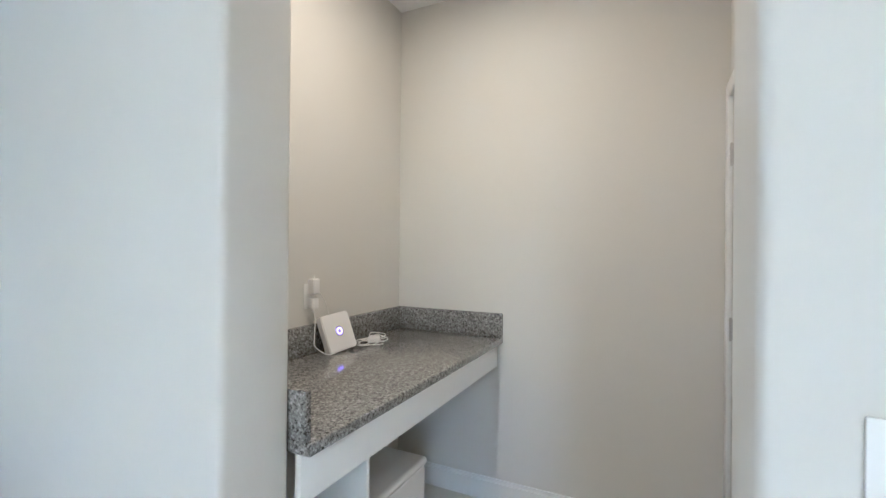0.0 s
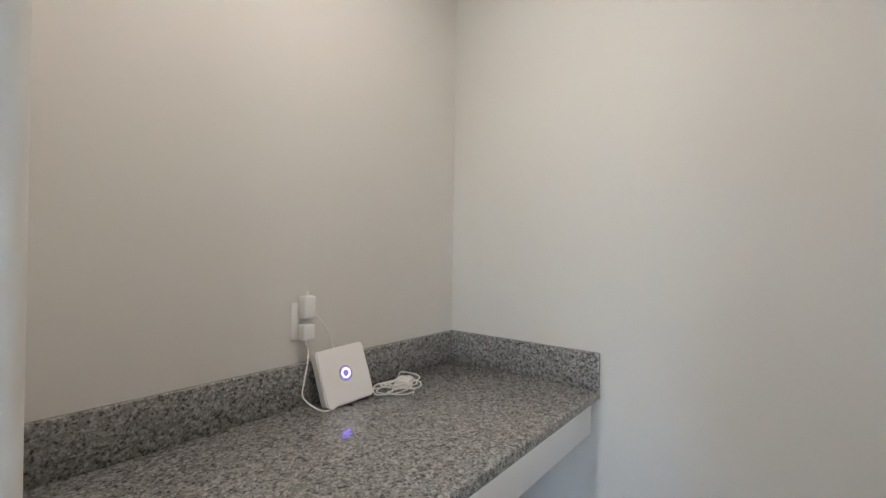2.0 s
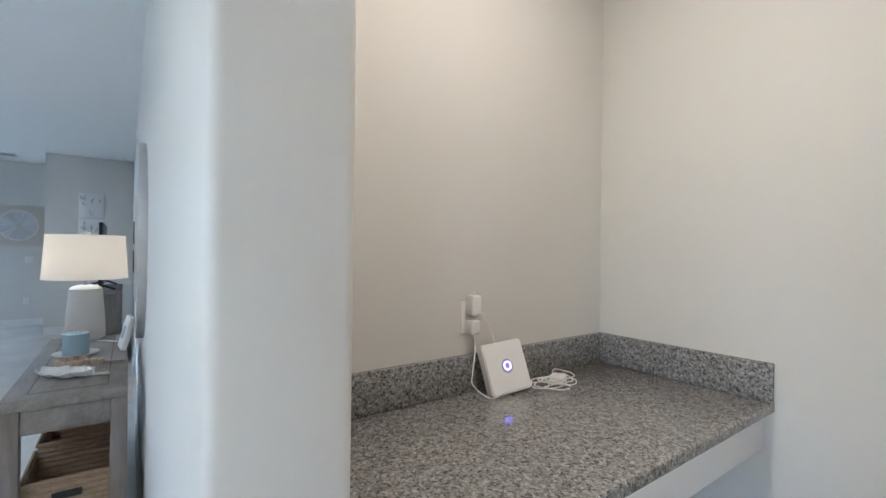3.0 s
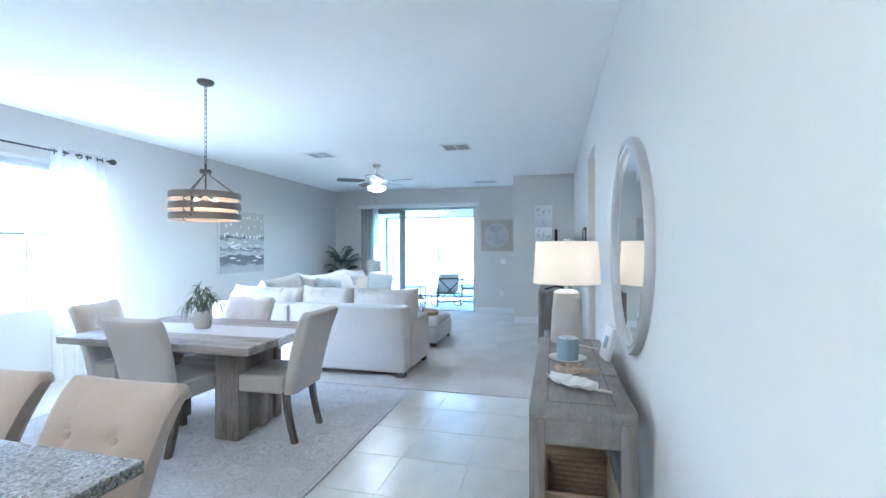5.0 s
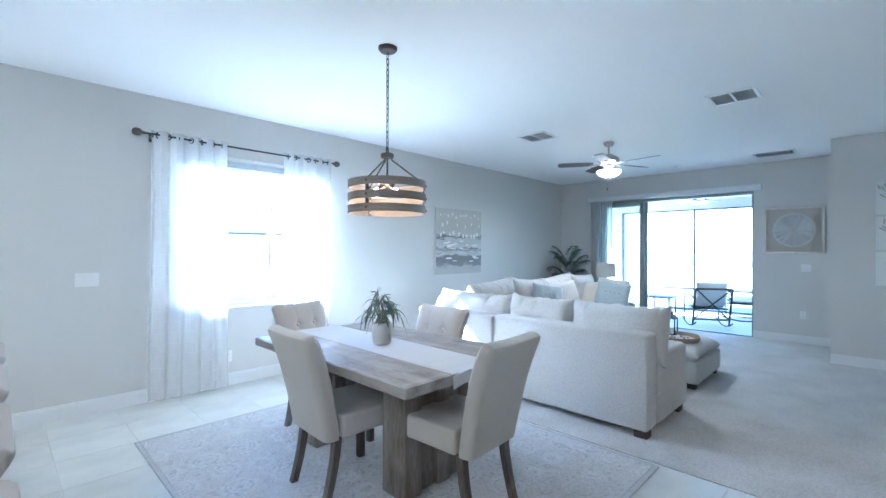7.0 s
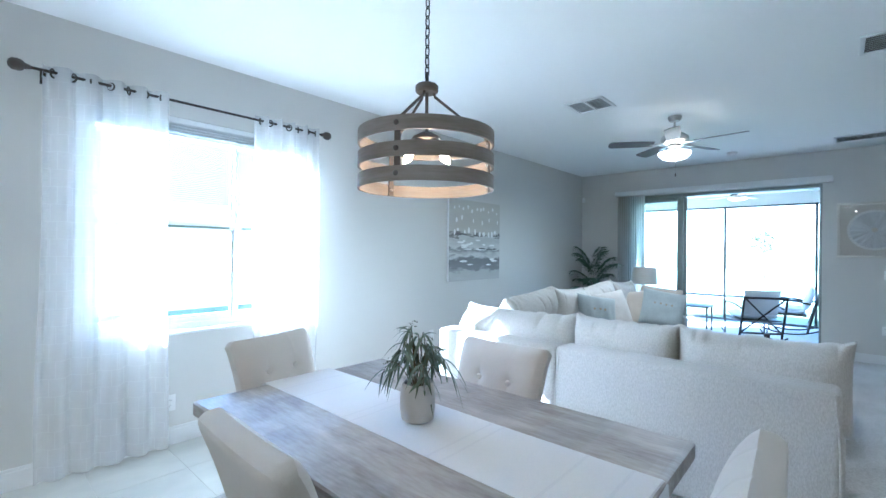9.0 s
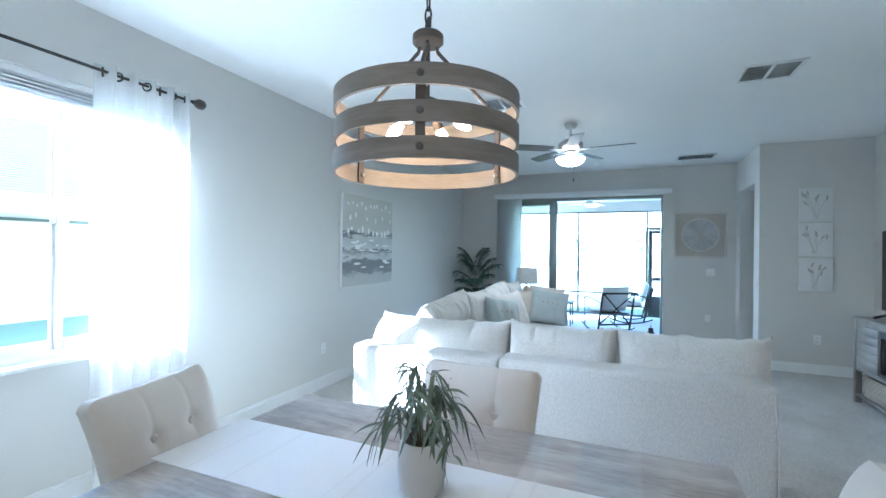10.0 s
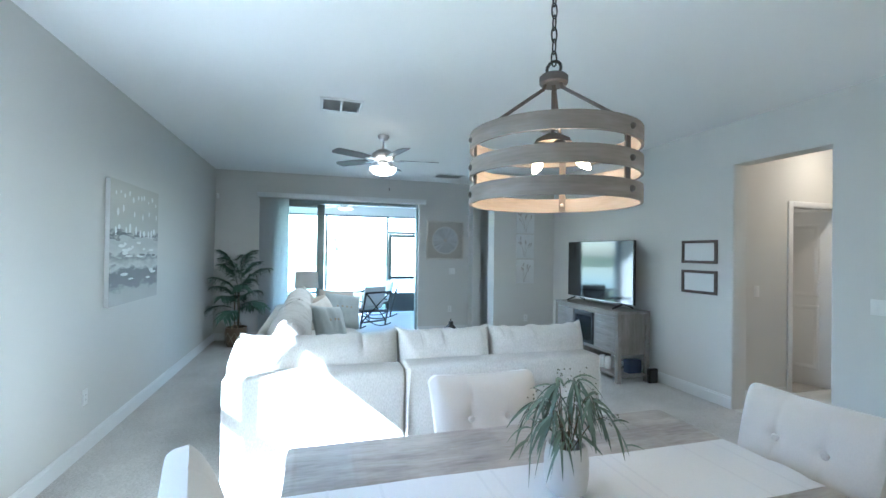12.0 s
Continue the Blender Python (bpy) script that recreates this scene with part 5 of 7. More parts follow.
for sx in (-1, 1):
    part("foot", tube([(sx * 0.50, -0.15, 0.012), (sx * 0.50, -0.05, 0.045), (sx * 0.50, 0.0, 0.064), (sx * 0.50, 0.06, 0.05), (sx * 0.50, 0.15, 0.012)], 0.012, 8), M["black"], tv)


def woven_box(name, m, w, d, h, label, mat, group="", hole=True):
    """An open woven basket: rows of bulging strands round four sides, with a rim, a floor and grip holes."""
    t = thing(name, m, label, "basket", group)
    n = max(6, int(h / 0.024))
    for s in range(4):
        ln = (w if s % 2 == 0 else d) / 2
        of = (d if s % 2 == 0 else w) / 2
        rot = Matrix.Rotation(math.pi / 2 * s, 4, 'Z')
        bm = bmesh.new()

        def f(u, v):
            x = (u - 0.5) * 2 * ln
            ph = math.floor(v * n)
            bulge = 0.006 * abs(math.sin(v * n * math.pi)) * (0.6 + 0.4 * math.sin(u * 2 * ln / 0.035 * math.pi + math.pi * (ph % 2)))
            return rot @ Vector((x, -of - bulge + 0.005, v * h))
        bm = grid_sheet(f, max(16, int(ln * 2 / 0.009)), n * 4, 0.008)
        side = part("woven_side", bm, mat, t)
        if hole and s % 2 == 1:
            # Black block on the closed weave paints the shade of a hole.
            hb = boxes((-0.05, 0.05, -of - 0.012, -of - 0.004, h * 0.70, h * 0.82), bevel=0.004)
            bmesh.ops.transform(hb, matrix=rot, verts=hb.verts)
            part("grip_hole", hb, M["black"], side, "black block in place of a shaded grip hole")
    part("rim", tube([(sx * w / 2, sy * d / 2, h) for sx, sy in ((-1, -1), (1, -1), (1, 1), (-1, 1))], 0.010, 8, closed=True), mat, t)
    part("floor_panel", boxes((-w / 2 + 0.01, w / 2 - 0.01, -d / 2 + 0.01, d / 2 - 0.01, 0.0, 0.012)), mat, t)
    return t


woven_box("basket", pose(-6.92, 1.975, 0.1005), 0.50, 0.32, 0.19, "pale seagrass basket on the console shelf", M["wicker_pale"], "", False)
part("shelf_divider", boxes((-0.012, 0.012, -d2 + 0.02, d2 - 0.02, 0.1005, 0.3295), bevel=0.002), M["cons_z"], stand)
for x, y, h in ((-6.36, 1.90, 0.15), (-6.27, 1.91, 0.15), (-6.30, 2.0, 0.13)):
    t = thing("candle_jar", pose(x, y, 0.1005), "white ceramic jar on the console shelf", "jar", "jars on the console shelf")
    part("body", lathe([(0.0, 0.0), (0.042, 0.0), (0.048, 0.01), (0.048, h - 0.03), (0.038, h - 0.012), (0.038, h), (0.033, h), (0.033, h - 0.02), (0.0, h - 0.022)], 24), M["glazed"], t)
sp = thing("speaker", pose(-5.89, 2.24, 0.006), "black floor speaker beside the media console", "speaker")
part("cabinet", boxes((-0.025, 0.02, -0.06, 0.06, 0.0, 0.17), bevel=0.006), M["black"], sp)
part("grille", boxes((0.0205, 0.024, -0.048, 0.048, 0.02, 0.15), bevel=0.002), M["bronze"], sp)
rb = thing("modem_box", pose(-6.04, 2.08, 0.1005), "dark blue box with cables on the console shelf", "box")
part("shell", boxes((-0.05, 0.05, -0.09, 0.09, 0.0, 0.16), bevel=0.006), material("navy_plastic", (0.02, 0.035, 0.08), 0.4, grain=0.1), rb)
cb = thing("cable_bundle", pose(-6.13, 2.06, 0.1005), "tangle of black and white cables", "cable")
for k in range(4):
    rr = random.Random(k)
    part("cable", tube([(rr.uniform(-0.03, 0.03), rr.uniform(-0.10, 0.10), 0.006 + 0.14 * abs(math.sin(i * 0.9 + k))) for i in range(9)], 0.003, 6), M["black" if k % 2 else "plastic"], cb)


# ---- pictures ----


def canvas_landscape():
    t = thing("canvas_painting", pose(-6.25, WY, 1.552), "abstract grey and white seascape canvas without a frame", "painting")
    w, h, d = 0.545, 0.52, 0.035
    part("stretcher", boxes((-w, w, 0.0, d - 0.002, -h, h), bevel=0.003), M["paper"], t)
    m = bpy.data.materials.new("seascape_paint")
    m.use_nodes = True
    n, l = m.node_tree.nodes, m.node_tree.links
    p = n["Principled BSDF"]
    p.inputs["Roughness"].default_value = 0.6
    co = n.new("ShaderNodeTexCoord")
    sep = n.new("ShaderNodeSeparateXYZ")
    l.new(co.outputs["Object"], sep.inputs[0])
    mp = n.new("ShaderNodeMapping")
    mp.inputs["Scale"].default_value = (2.6, 1, 9)
    l.new(co.outputs["Object"], mp.inputs["Vector"])
    ns = n.new("ShaderNodeTexNoise")
    ns.inputs["Scale"].default_value = 1.6
    ns.inputs["Detail"].default_value = 5
    l.new(mp.outputs["Vector"], ns.inputs["Vector"])
    hh = n.new("ShaderNodeMath")
    hh.operation = 'MULTIPLY_ADD'
    hh.inputs[1].default_value = 0.93
    hh.inputs[2].default_value = 0.5
    l.new(sep.outputs["Z"], hh.inputs[0])
    ad = n.new("ShaderNodeMath")
    ad.operation = 'MULTIPLY_ADD'
    ad.inputs[1].default_value = 0.22
    l.new(ns.outputs["Fac"], ad.inputs[0])
    l.new(hh.outputs[0], ad.inputs[2])
    r = n.new("ShaderNodeValToRGB")
    el = r.color_ramp.elements
    el[0].position, el[0].color = 0.12, (0.50, 0.49, 0.47, 1)
    el[1].position, el[1].color = 0.98, (0.54, 0.52, 0.47, 1)
    for at, c in ((0.24, (0.46, 0.45, 0.43)), (0.28, (0.20, 0.195, 0.20)), (0.39, (0.17, 0.165, 0.17)), (0.42, (0.60, 0.59, 0.57)), (0.47, (0.38, 0.37, 0.36)), (0.50, (0.22, 0.22, 0.22)), (0.525, (0.58, 0.57, 0.55)), (0.62, (0.46, 0.455, 0.44)), (0.655, (0.55, 0.54, 0.52)), (0.672, (0.11, 0.105, 0.105)), (0.69, (0.50, 0.48, 0.44)), (0.83, (0.47, 0.45, 0.41))):
        el.new(at).color = (*c, 1)
    l.new(ad.outputs[0], r.inputs["Fac"])
    l.new(r.outputs["Color"], p.inputs["Base Color"])
    part("painted_canvas", boxes((-w, w, d - 0.0015, d, -h, h)), m, t)
    rr = random.Random(4)
    pale = material("thick_white_paint", (0.82, 0.815, 0.80), 0.45, grain=0.1, scale=40, bump=0.2)
    deep = material("thick_charcoal_paint", (0.10, 0.095, 0.10), 0.5, grain=0.3, scale=40, bump=0.2)

    def dab(x, z, a, b, mat):
        bm = lathe([(0.0, 0.0025), (0.75, 0.002), (1.0, 0.0)], 10)
        bmesh.ops.transform(bm, matrix=pose(x, d, z, -90, 0, rr.uniform(-4, 4)) @ Matrix.Diagonal((a, b, 1, 1)), verts=bm.verts)
        part("brush_stroke", bm, mat, t)
    for row, count, wide, tall in ((0.41, 11, 0.017, 0.024), (0.27, 6, 0.016, 0.032), (0.115, 10, 0.024, 0.036)):
        for i in range(count):
            dab(-w + 0.09 + (2 * w - 0.18) * (i + rr.uniform(-0.3, 0.3)) / (count - 1), row + rr.uniform(-0.03, 0.03), wide * rr.uniform(0.7, 1.4), tall * rr.uniform(0.6, 1.2), pale)
    for i in range(16):
        dab(rr.uniform(-w + 0.12, w - 0.12), rr.choice((0.02, -0.02, -0.06, -0.10, -0.26, -0.32)) + rr.uniform(-0.015, 0.015), rr.uniform(0.03, 0.10), rr.uniform(0.008, 0.016), pale)
    for i in range(9):
        dab(rr.uniform(-0.1, w - 0.1) if i < 6 else rr.uniform(-w + 0.08, -0.1), (0.078 if i < 6 else -0.10) + rr.uniform(-0.012, 0.012), rr.uniform(0.05, 0.10), rr.uniform(0.006, 0.012), deep)


canvas_landscape()


def botanical_print(z, seed, label):
    t = thing("botanical_print", pose(PX, 1.81, z, 0, 0, 0), label, "print", "flower prints in a column")
    part("canvas", boxes((0.0, 0.022, -0.163, 0.163, -0.20, 0.20), bevel=0.003), M["paper"], t)
    rr = random.Random(seed)
    for k in range(7):
        y0, lean = rr.uniform(-0.03, 0.03), rr.uniform(-0.13, 0.13)
        top = rr.uniform(0.02, 0.14)
        pts = [(0.0232, y0 + lean * (i / 6) ** 1.4, -0.17 + (top + 0.17) * i / 6) for i in range(7)]
        st = part("drawn_stem", tube(pts, 0.0015, 4), M["sketch"], t)
        b = lathe([(0.0, 0.0012), (1.0, 0.0)], 10)
        p = pts[-1]
        bmesh.ops.transform(b, matrix=pose(p[0], p[1], p[2], 0, 90, 0) @ Matrix.Rotation(rr.uniform(-0.6, 0.6) - lean * 3, 4, 'Z') @ Matrix.Diagonal((0.036, 0.010, 1, 1)), verts=b.verts)
        part("drawn_bud", b, M["sketch"], st)


botanical_print(2.055, 3, "white square print of sketched tulips")
botanical_print(1.632, 8, "white square print of a sketched branch")
botanical_print(1.207, 12, "white square print of sketched lavender")

shell = thing("framed_shell_art", pose(FX, 0.765, 1.74), "round radiating shell artwork in a square champagne frame", "wall art")
s = 0.365
part("frame", boxes((0, 0.035, -s, s, -s, -s + 0.03), (0, 0.035, -s, s, s - 0.03, s), (0, 0.035, -s, -s + 0.03, -s + 0.03, s - 0.03), (0, 0.035, s - 0.03, s, -s + 0.03, s - 0.03), bevel=0.003), M["champagne"], shell)
part("mat_board", boxes((0.002, 0.012, -s + 0.03, s - 0.03, -s + 0.03, s - 0.03)), material("taupe_mat_board", (0.58, 0.55, 0.50), 0.9, grain=0.2, scale=120), shell)
pearl = material("capiz_shell", (0.60, 0.62, 0.64), 0.3, grain=0.35, scale=30, pieces=0.3)
for k in range(40):
    a = 2 * math.pi * k / 40
    bm = boxes((0.0125, 0.0165, -0.019, 0.019, 0.03, 0.262), bevel=0.0015)
    bmesh.ops.transform(bm, matrix=Matrix.Rotation(a, 4, 'X') @ Matrix.Translation((0.003, 0, 0)) @ Matrix.Rotation(0.06 * (-1) ** k, 4, 'Z'), verts=bm.verts)
    part("petal", bm, pearl, shell)
    bm = boxes((0.0195, 0.0225, -0.016, 0.016, 0.236, 0.266), bevel=0.0012)
    bmesh.ops.transform(bm, matrix=Matrix.Rotation(a, 4, 'X'), verts=bm.verts)
    part("rim_tip", bm, M["glazed"], shell, "pale scalloped shell tip")
gp = part("pane", boxes((0.024, 0.026, -s + 0.03, s - 0.03, -s + 0.03, s - 0.03)), M["glass"], shell)
gp.visible_shadow = False

for z in (1.554, 1.232):
    t = thing("framed_certificate", pose(-5.36, TY, z), "dark wooden frame with white paper", "picture frame", "two small frames")
    w, h = 0.222, 0.124
    part("frame", boxes((-w, w, -0.022, 0, -h, -h + 0.030), (-w, w, -0.022, 0, h - 0.030, h), (-w, -w + 0.030, -0.022, 0, -h + 0.030, h - 0.030), (w - 0.030, w, -0.022, 0, -h + 0.030, h - 0.030), bevel=0.003), M["frame_dark"], t)
    part("paper", boxes((-w + 0.030, w - 0.030, -0.008, -0.002, -h + 0.030, h - 0.030)), M["paper"], t)

# ---- round mirror ----
mi = thing("round_mirror", pose(-2.185, TY, 1.432), "large round mirror in a stepped silver grey frame", "mirror")
fr = lathe([(0.468, 0.012), (0.470, 0.016), (0.480, 0.017), (0.483, 0.029), (0.490, 0.033), (0.497, 0.029), (0.500, 0.022), (0.513, 0.022), (0.516, 0.036), (0.525, 0.038), (0.530, 0.030), (0.530, 0.0), (0.468, 0.002)], 96, close=True)
bmesh.ops.transform(fr, matrix=pose(0, 0, 0, 90, 0, 0), verts=fr.verts)
part("frame", fr, M["mirror_frame"], mi)
bm = lathe([(0.0, 0.012), (0.470, 0.012)], 96)
bmesh.ops.transform(bm, matrix=pose(0, 0, 0, 90, 0, 0), verts=bm.verts)
part("mirror_glass", bm, M["mirror"], mi, "clear mirror glass")

# ---- console table and what stands on it ----
ct = thing("console_table", pose(0, 0, 0), "grey washed wooden console table with a low shelf", "console table")
cx0, cx1, cy0, cy1, CZ = -3.07, -1.64, 1.885, 2.295, 0.785
part("top", boxes((cx0, cx1, cy0, cy1, CZ - 0.048, CZ), bevel=0.004), M["cons_x"], ct)
part("top_panel", boxes((cx0 + 0.075, cx1 - 0.075, cy0 + 0.075, cy1 - 0.075, CZ + 0.0002, CZ + 0.0022), bevel=0.001), M["cons_x"], ct)
part("seam", boxes((cx0 + 0.071, cx1 - 0.071, cy0 + 0.071, cy0 + 0.0745, CZ + 0.0001, CZ + 0.0008), (cx0 + 0.071, cx1 - 0.071, cy1 - 0.0745, cy1 - 0.071, CZ + 0.0001, CZ + 0.0008), (cx0 + 0.071, cx0 + 0.0745, cy0 + 0.0745, cy1 - 0.0745, CZ + 0.0001, CZ + 0.0008), (cx1 - 0.0745, cx1 - 0.071, cy0 + 0.0745, cy1 - 0.0745, CZ + 0.0001, CZ + 0.0008)), M["darkwood"], ct, "dark joint round the top panel")
for x in (cx0 + 0.03, cx1 - 0.03):
    for y in (cy0 + 0.03, cy1 - 0.03):
        part("leg", boxes((x - 0.03, x + 0.03, y - 0.03, y + 0.03, 0.0, CZ - 0.0485), bevel=0.003), M["cons_z"], ct)
for x in (cx0 + 0.03, cx1 - 0.03):
    part("end_rail", boxes((x - 0.02, x + 0.02, cy0 + 0.0605, cy1 - 0.0605, CZ - 0.15, CZ - 0.0485), bevel=0.002), M["cons_x"], ct)
    part("end_rail", boxes((x - 0.02, x + 0.02, cy0 + 0.0605, cy1 - 0.0605, 0.04, 0.115), bevel=0.002), M["cons_x"], ct)
for y in (cy0 + 0.02, cy1 - 0.02):
    part("long_rail", boxes((cx0 + 0.0605, cx1 - 0.0605, y - 0.012, y + 0.012, CZ - 0.15, CZ - 0.0485), bevel=0.002), M["cons_x"], ct)
part("shelf", boxes((cx0 + 0.051, cx1 - 0.051, cy0 + 0.005, cy1 - 0.005, 0.1155, 0.14), bevel=0.002), M["cons_x"], ct)
for x in (-1.89, -2.355, -2.82):
    woven_box("basket", pose(x, 2.09, 0.1405, 0, 0, 0), 0.38, 0.30, 0.27, "brown water hyacinth basket on the console shelf", M["wicker"], "baskets under the console")

tl = thing("table_lamp", pose(-2.93, 2.07, CZ + 0.0025), "ribbed white ceramic table lamp with a lit linen drum shade", "lamp")
prof = [(0.0, 0.0), (0.098, 0.0), (0.102, 0.006)]
rows_ = 30
for i in range(rows_ * 4 + 1):
    v = i / (rows_ * 4)
    r = 0.103 - 0.020 * v ** 1.5
    prof.append((r + 0.0028 * abs(math.sin(math.pi * v * rows_)), 0.012 + v * 0.325))
prof += [(0.070, 0.350), (0.040, 0.358), (0.0, 0.360)]
bm = lathe(prof, 150)
for v in bm.verts:
    if 0.012 < v.co.z < 0.337:
        a = math.atan2(v.co.y, v.co.x)
        k = 1 + 0.012 * math.sin(a * 50 + math.pi * math.floor((v.co.z - 0.012) / 0.325 * rows_))
        v.co.x *= k
        v.co.y *= k
part("base", bm, M["ceramic"], tl)
part("neck", tube([(0, 0, 0.355), (0, 0, 0.40)], 0.014, 14), M["nickel"], tl)
part("harp", tube([(0, 0, 0.40), (0.05, 0, 0.45), (0.055, 0, 0.56), (0.0, 0, 0.683), (-0.055, 0, 0.56), (-0.05, 0, 0.45), (0, 0, 0.40)], 0.003, 6), M["nickel"], tl)
part("shade", lathe([(0.222, 0.400), (0.205, 0.682), (0.203, 0.682), (0.220, 0.400)], 64, close=True), M["shade"], tl, "cream linen drum shade, lit")
part("finial", lathe([(0.0, 0.681), (0.020, 0.683), (0.022, 0.696), (0.012, 0.706), (0.0, 0.708)], 14), M["glazed"], tl)
part("cord", tube([(0.09, 0.06, 0.006), (0.16, 0.14, 0.004), (0.20, 0.19, 0.004)], 0.003, 6), M["plastic"], tl)

cp = thing("plate", pose(-2.43, 2.06, CZ + 0.0025), "white ceramic plate under the candle", "plate")
part("dish", lathe([(0.0, 0.0), (0.062, 0.0), (0.067, 0.004), (0.104, 0.015), (0.105, 0.018), (0.066, 0.008), (0.0, 0.006)], 48), M["glazed"], cp)
cd = thing("pillar_candle", pose(-2.43, 2.06, CZ + 0.009), "wide pale blue pillar candle", "candle")
part("wax", lathe([(0.0, 0.0), (0.055, 0.0), (0.059, 0.004), (0.059, 0.114), (0.055, 0.119), (0.046, 0.116), (0.0, 0.114)], 44), M["wax"], cd)
for k in range(3):
    part("wick", tube([(0.02 * math.cos(k * 2.1), 0.02 * math.sin(k * 2.1), 0.113), (0.02 * math.cos(k * 2.1), 0.022 * math.sin(k * 2.1), 0.122)], 0.0015, 5), M["black"], cd)
bd = thing("bead_garland", pose(-2.20, 2.045, CZ + 0.0025), "raw wooden bead garland with a jute tassel", "garland")
bpts = []
for i in range(15):
    a = radians(55 + 255 * i / 14)
    bpts.append((-0.062 * math.sin(a), 0.03 + 0.072 * math.cos(a), 0.0165))
bpts += [(0.054, 0.105, 0.0165), (0.058, 0.137, 0.0165)]
for p in bpts:
    b = lathe([(0.0, -0.0165), (0.0125, -0.012), (0.0165, 0.0), (0.0125, 0.012), (0.0, 0.0165)], 12)
    bmesh.ops.translate(b, vec=p, verts=b.verts)
    part("bead", b, M["bead"], bd)
tz = bmesh.new()
rr = random.Random(2)
for k in range(22):
    tube([(0.060, 0.150, 0.012), (0.066 + rr.uniform(-.006, .006), 0.185 + rr.uniform(-.008, .008), 0.010), (0.074 + rr.uniform(-.014, .014), 0.235 + rr.uniform(-.012, .006), 0.004 + rr.uniform(0, .006))], 0.0022, 5, tz)
part("tassel", tz, M["jute"], bd, "jute tassel")


def leaf_dish():
    t = thing("leaf_dish", pose(-1.91, 2.07, CZ + 0.003, 0, 0, 57), "glazed white monstera leaf shaped dish", "dish")

    def f(u, v):
        a = (v - 0.5) * 2
        x = -0.135 + 0.25 * u
        w = 0.076 * math.sin(math.pi * min(1, u * 0.93 + 0.05)) ** 0.7
        w *= 1 - 0.22 * max(0, math.sin(u * 20)) ** 6
        return Vector((x, a * w, 0.004 + 0.028 * abs(a) ** 2.2 + 0.012 * (2 * u - 1) ** 2 + 0.003 * math.sin(u * 20 + a)))
    part("dish", grid_sheet(f, 60, 16, 0.004), M["glazed"], t)
    part("rib", tube([(-0.12, 0, 0.018), (0.0, 0, 0.009), (0.11, 0, 0.016)], 0.003, 6), M["glazed"], t)
    part("stalk", tube([(0.105, 0, 0.016), (0.145, 0.006, 0.018), (0.18, 0.004, 0.020)], 0.006, 8), M["champagne"], t, "twig shaped handle")


leaf_dish()
sg = thing("tabletop_sign", pose(-2.50, 2.28, CZ + 0.002, -14, 0, 6), "white block sign leaning on the wall", "sign")
part("block", boxes((-0.085, 0.085, -0.030, -0.002, 0.0, 0.19), bevel=0.004), M["paper"], sg)
part("motif", boxes((-0.03, 0.035, -0.033, -0.0305, 0.06, 0.13), bevel=0.003), M["wax"], sg, "pale blue motif")

# ---- table runner and vase ----
rn = thing("table_runner", pose(-2.85, -0.85, TT), "white linen table runner with drawn thread stripes", "table runner")


def runner_at(u, v, lift=0.0):
    y = -0.885 + 1.80 * v
    x = (u - 0.5) * 0.37
    z = 0.0022 + 0.0018 * noise.noise(Vector((x * 9, y * 4, 2))) + lift
    over = y - 0.862
    if over > 0:
        return Vector((x + 0.01 * math.sin(u * 9), 0.868 + 0.1 * over, z - over * 1.4 - 0.012 * math.sin(u * 7)))
    under = -0.862 - y
    if under > 0:
        return Vector((x, -0.868 - 0.1 * under, z - under))
    return Vector((x + 0.006 * math.sin(y * 3), y, z))


part("cloth", grid_sheet(lambda u, v: runner_at(u, v), 24, 120, 0.0015), M["runner"], rn)
for v in (0.10, 0.19, 0.37, 0.40, 0.63, 0.66, 0.84, 0.92):
    part("stripe", grid_sheet(lambda u, w, v=v: runner_at(u, v + w * 0.006, 0.0009), 24, 1), M["stitch"], rn)

vs = thing("vase", pose(-2.855, -0.83, TT + 0.005), "matt off white ceramic vase on the table runner", "vase")
part("body", lathe([(0.0, 0.0), (0.052, 0.0), (0.062, 0.008), (0.068, 0.05), (0.068, 0.10), (0.062, 0.135), (0.056, 0.145), (0.050, 0.142), (0.056, 0.12), (0.058, 0.06), (0.0, 0.05)], 44), M["ceramic"], vs)


def blade_leaf(bm, base, way, length, width, droop, twist):
    """One long narrow leaf with a fold along its middle."""
    way = Vector(way).normalized()
    side = way.cross(Vector((0, 0, 1)))
    side = side.normalized() if side.length > 0.01 else Vector((1, 0, 0))
    side = (Matrix.Rotation(twist, 3, way) @ side)
    up = side.cross(way)
    prev = None
    n = 6
    for i in range(n + 1):
        t = i / n
        c = Vector(base) + way * (length * t) + Vector((0, 0, -droop * t * t * length))
        w = width * math.sin(math.pi * min(0.98, 0.12 + 0.86 * t)) ** 0.8
        row = [bm.verts.new(c + side * w), bm.verts.new(c - up * w * 0.3), bm.verts.new(c - side * w)]
        if prev:
            bm.faces.new((prev[0], prev[1], row[1], row[0]))
            bm.faces.new((prev[1], prev[2], row[2], row[1]))
        prev = row


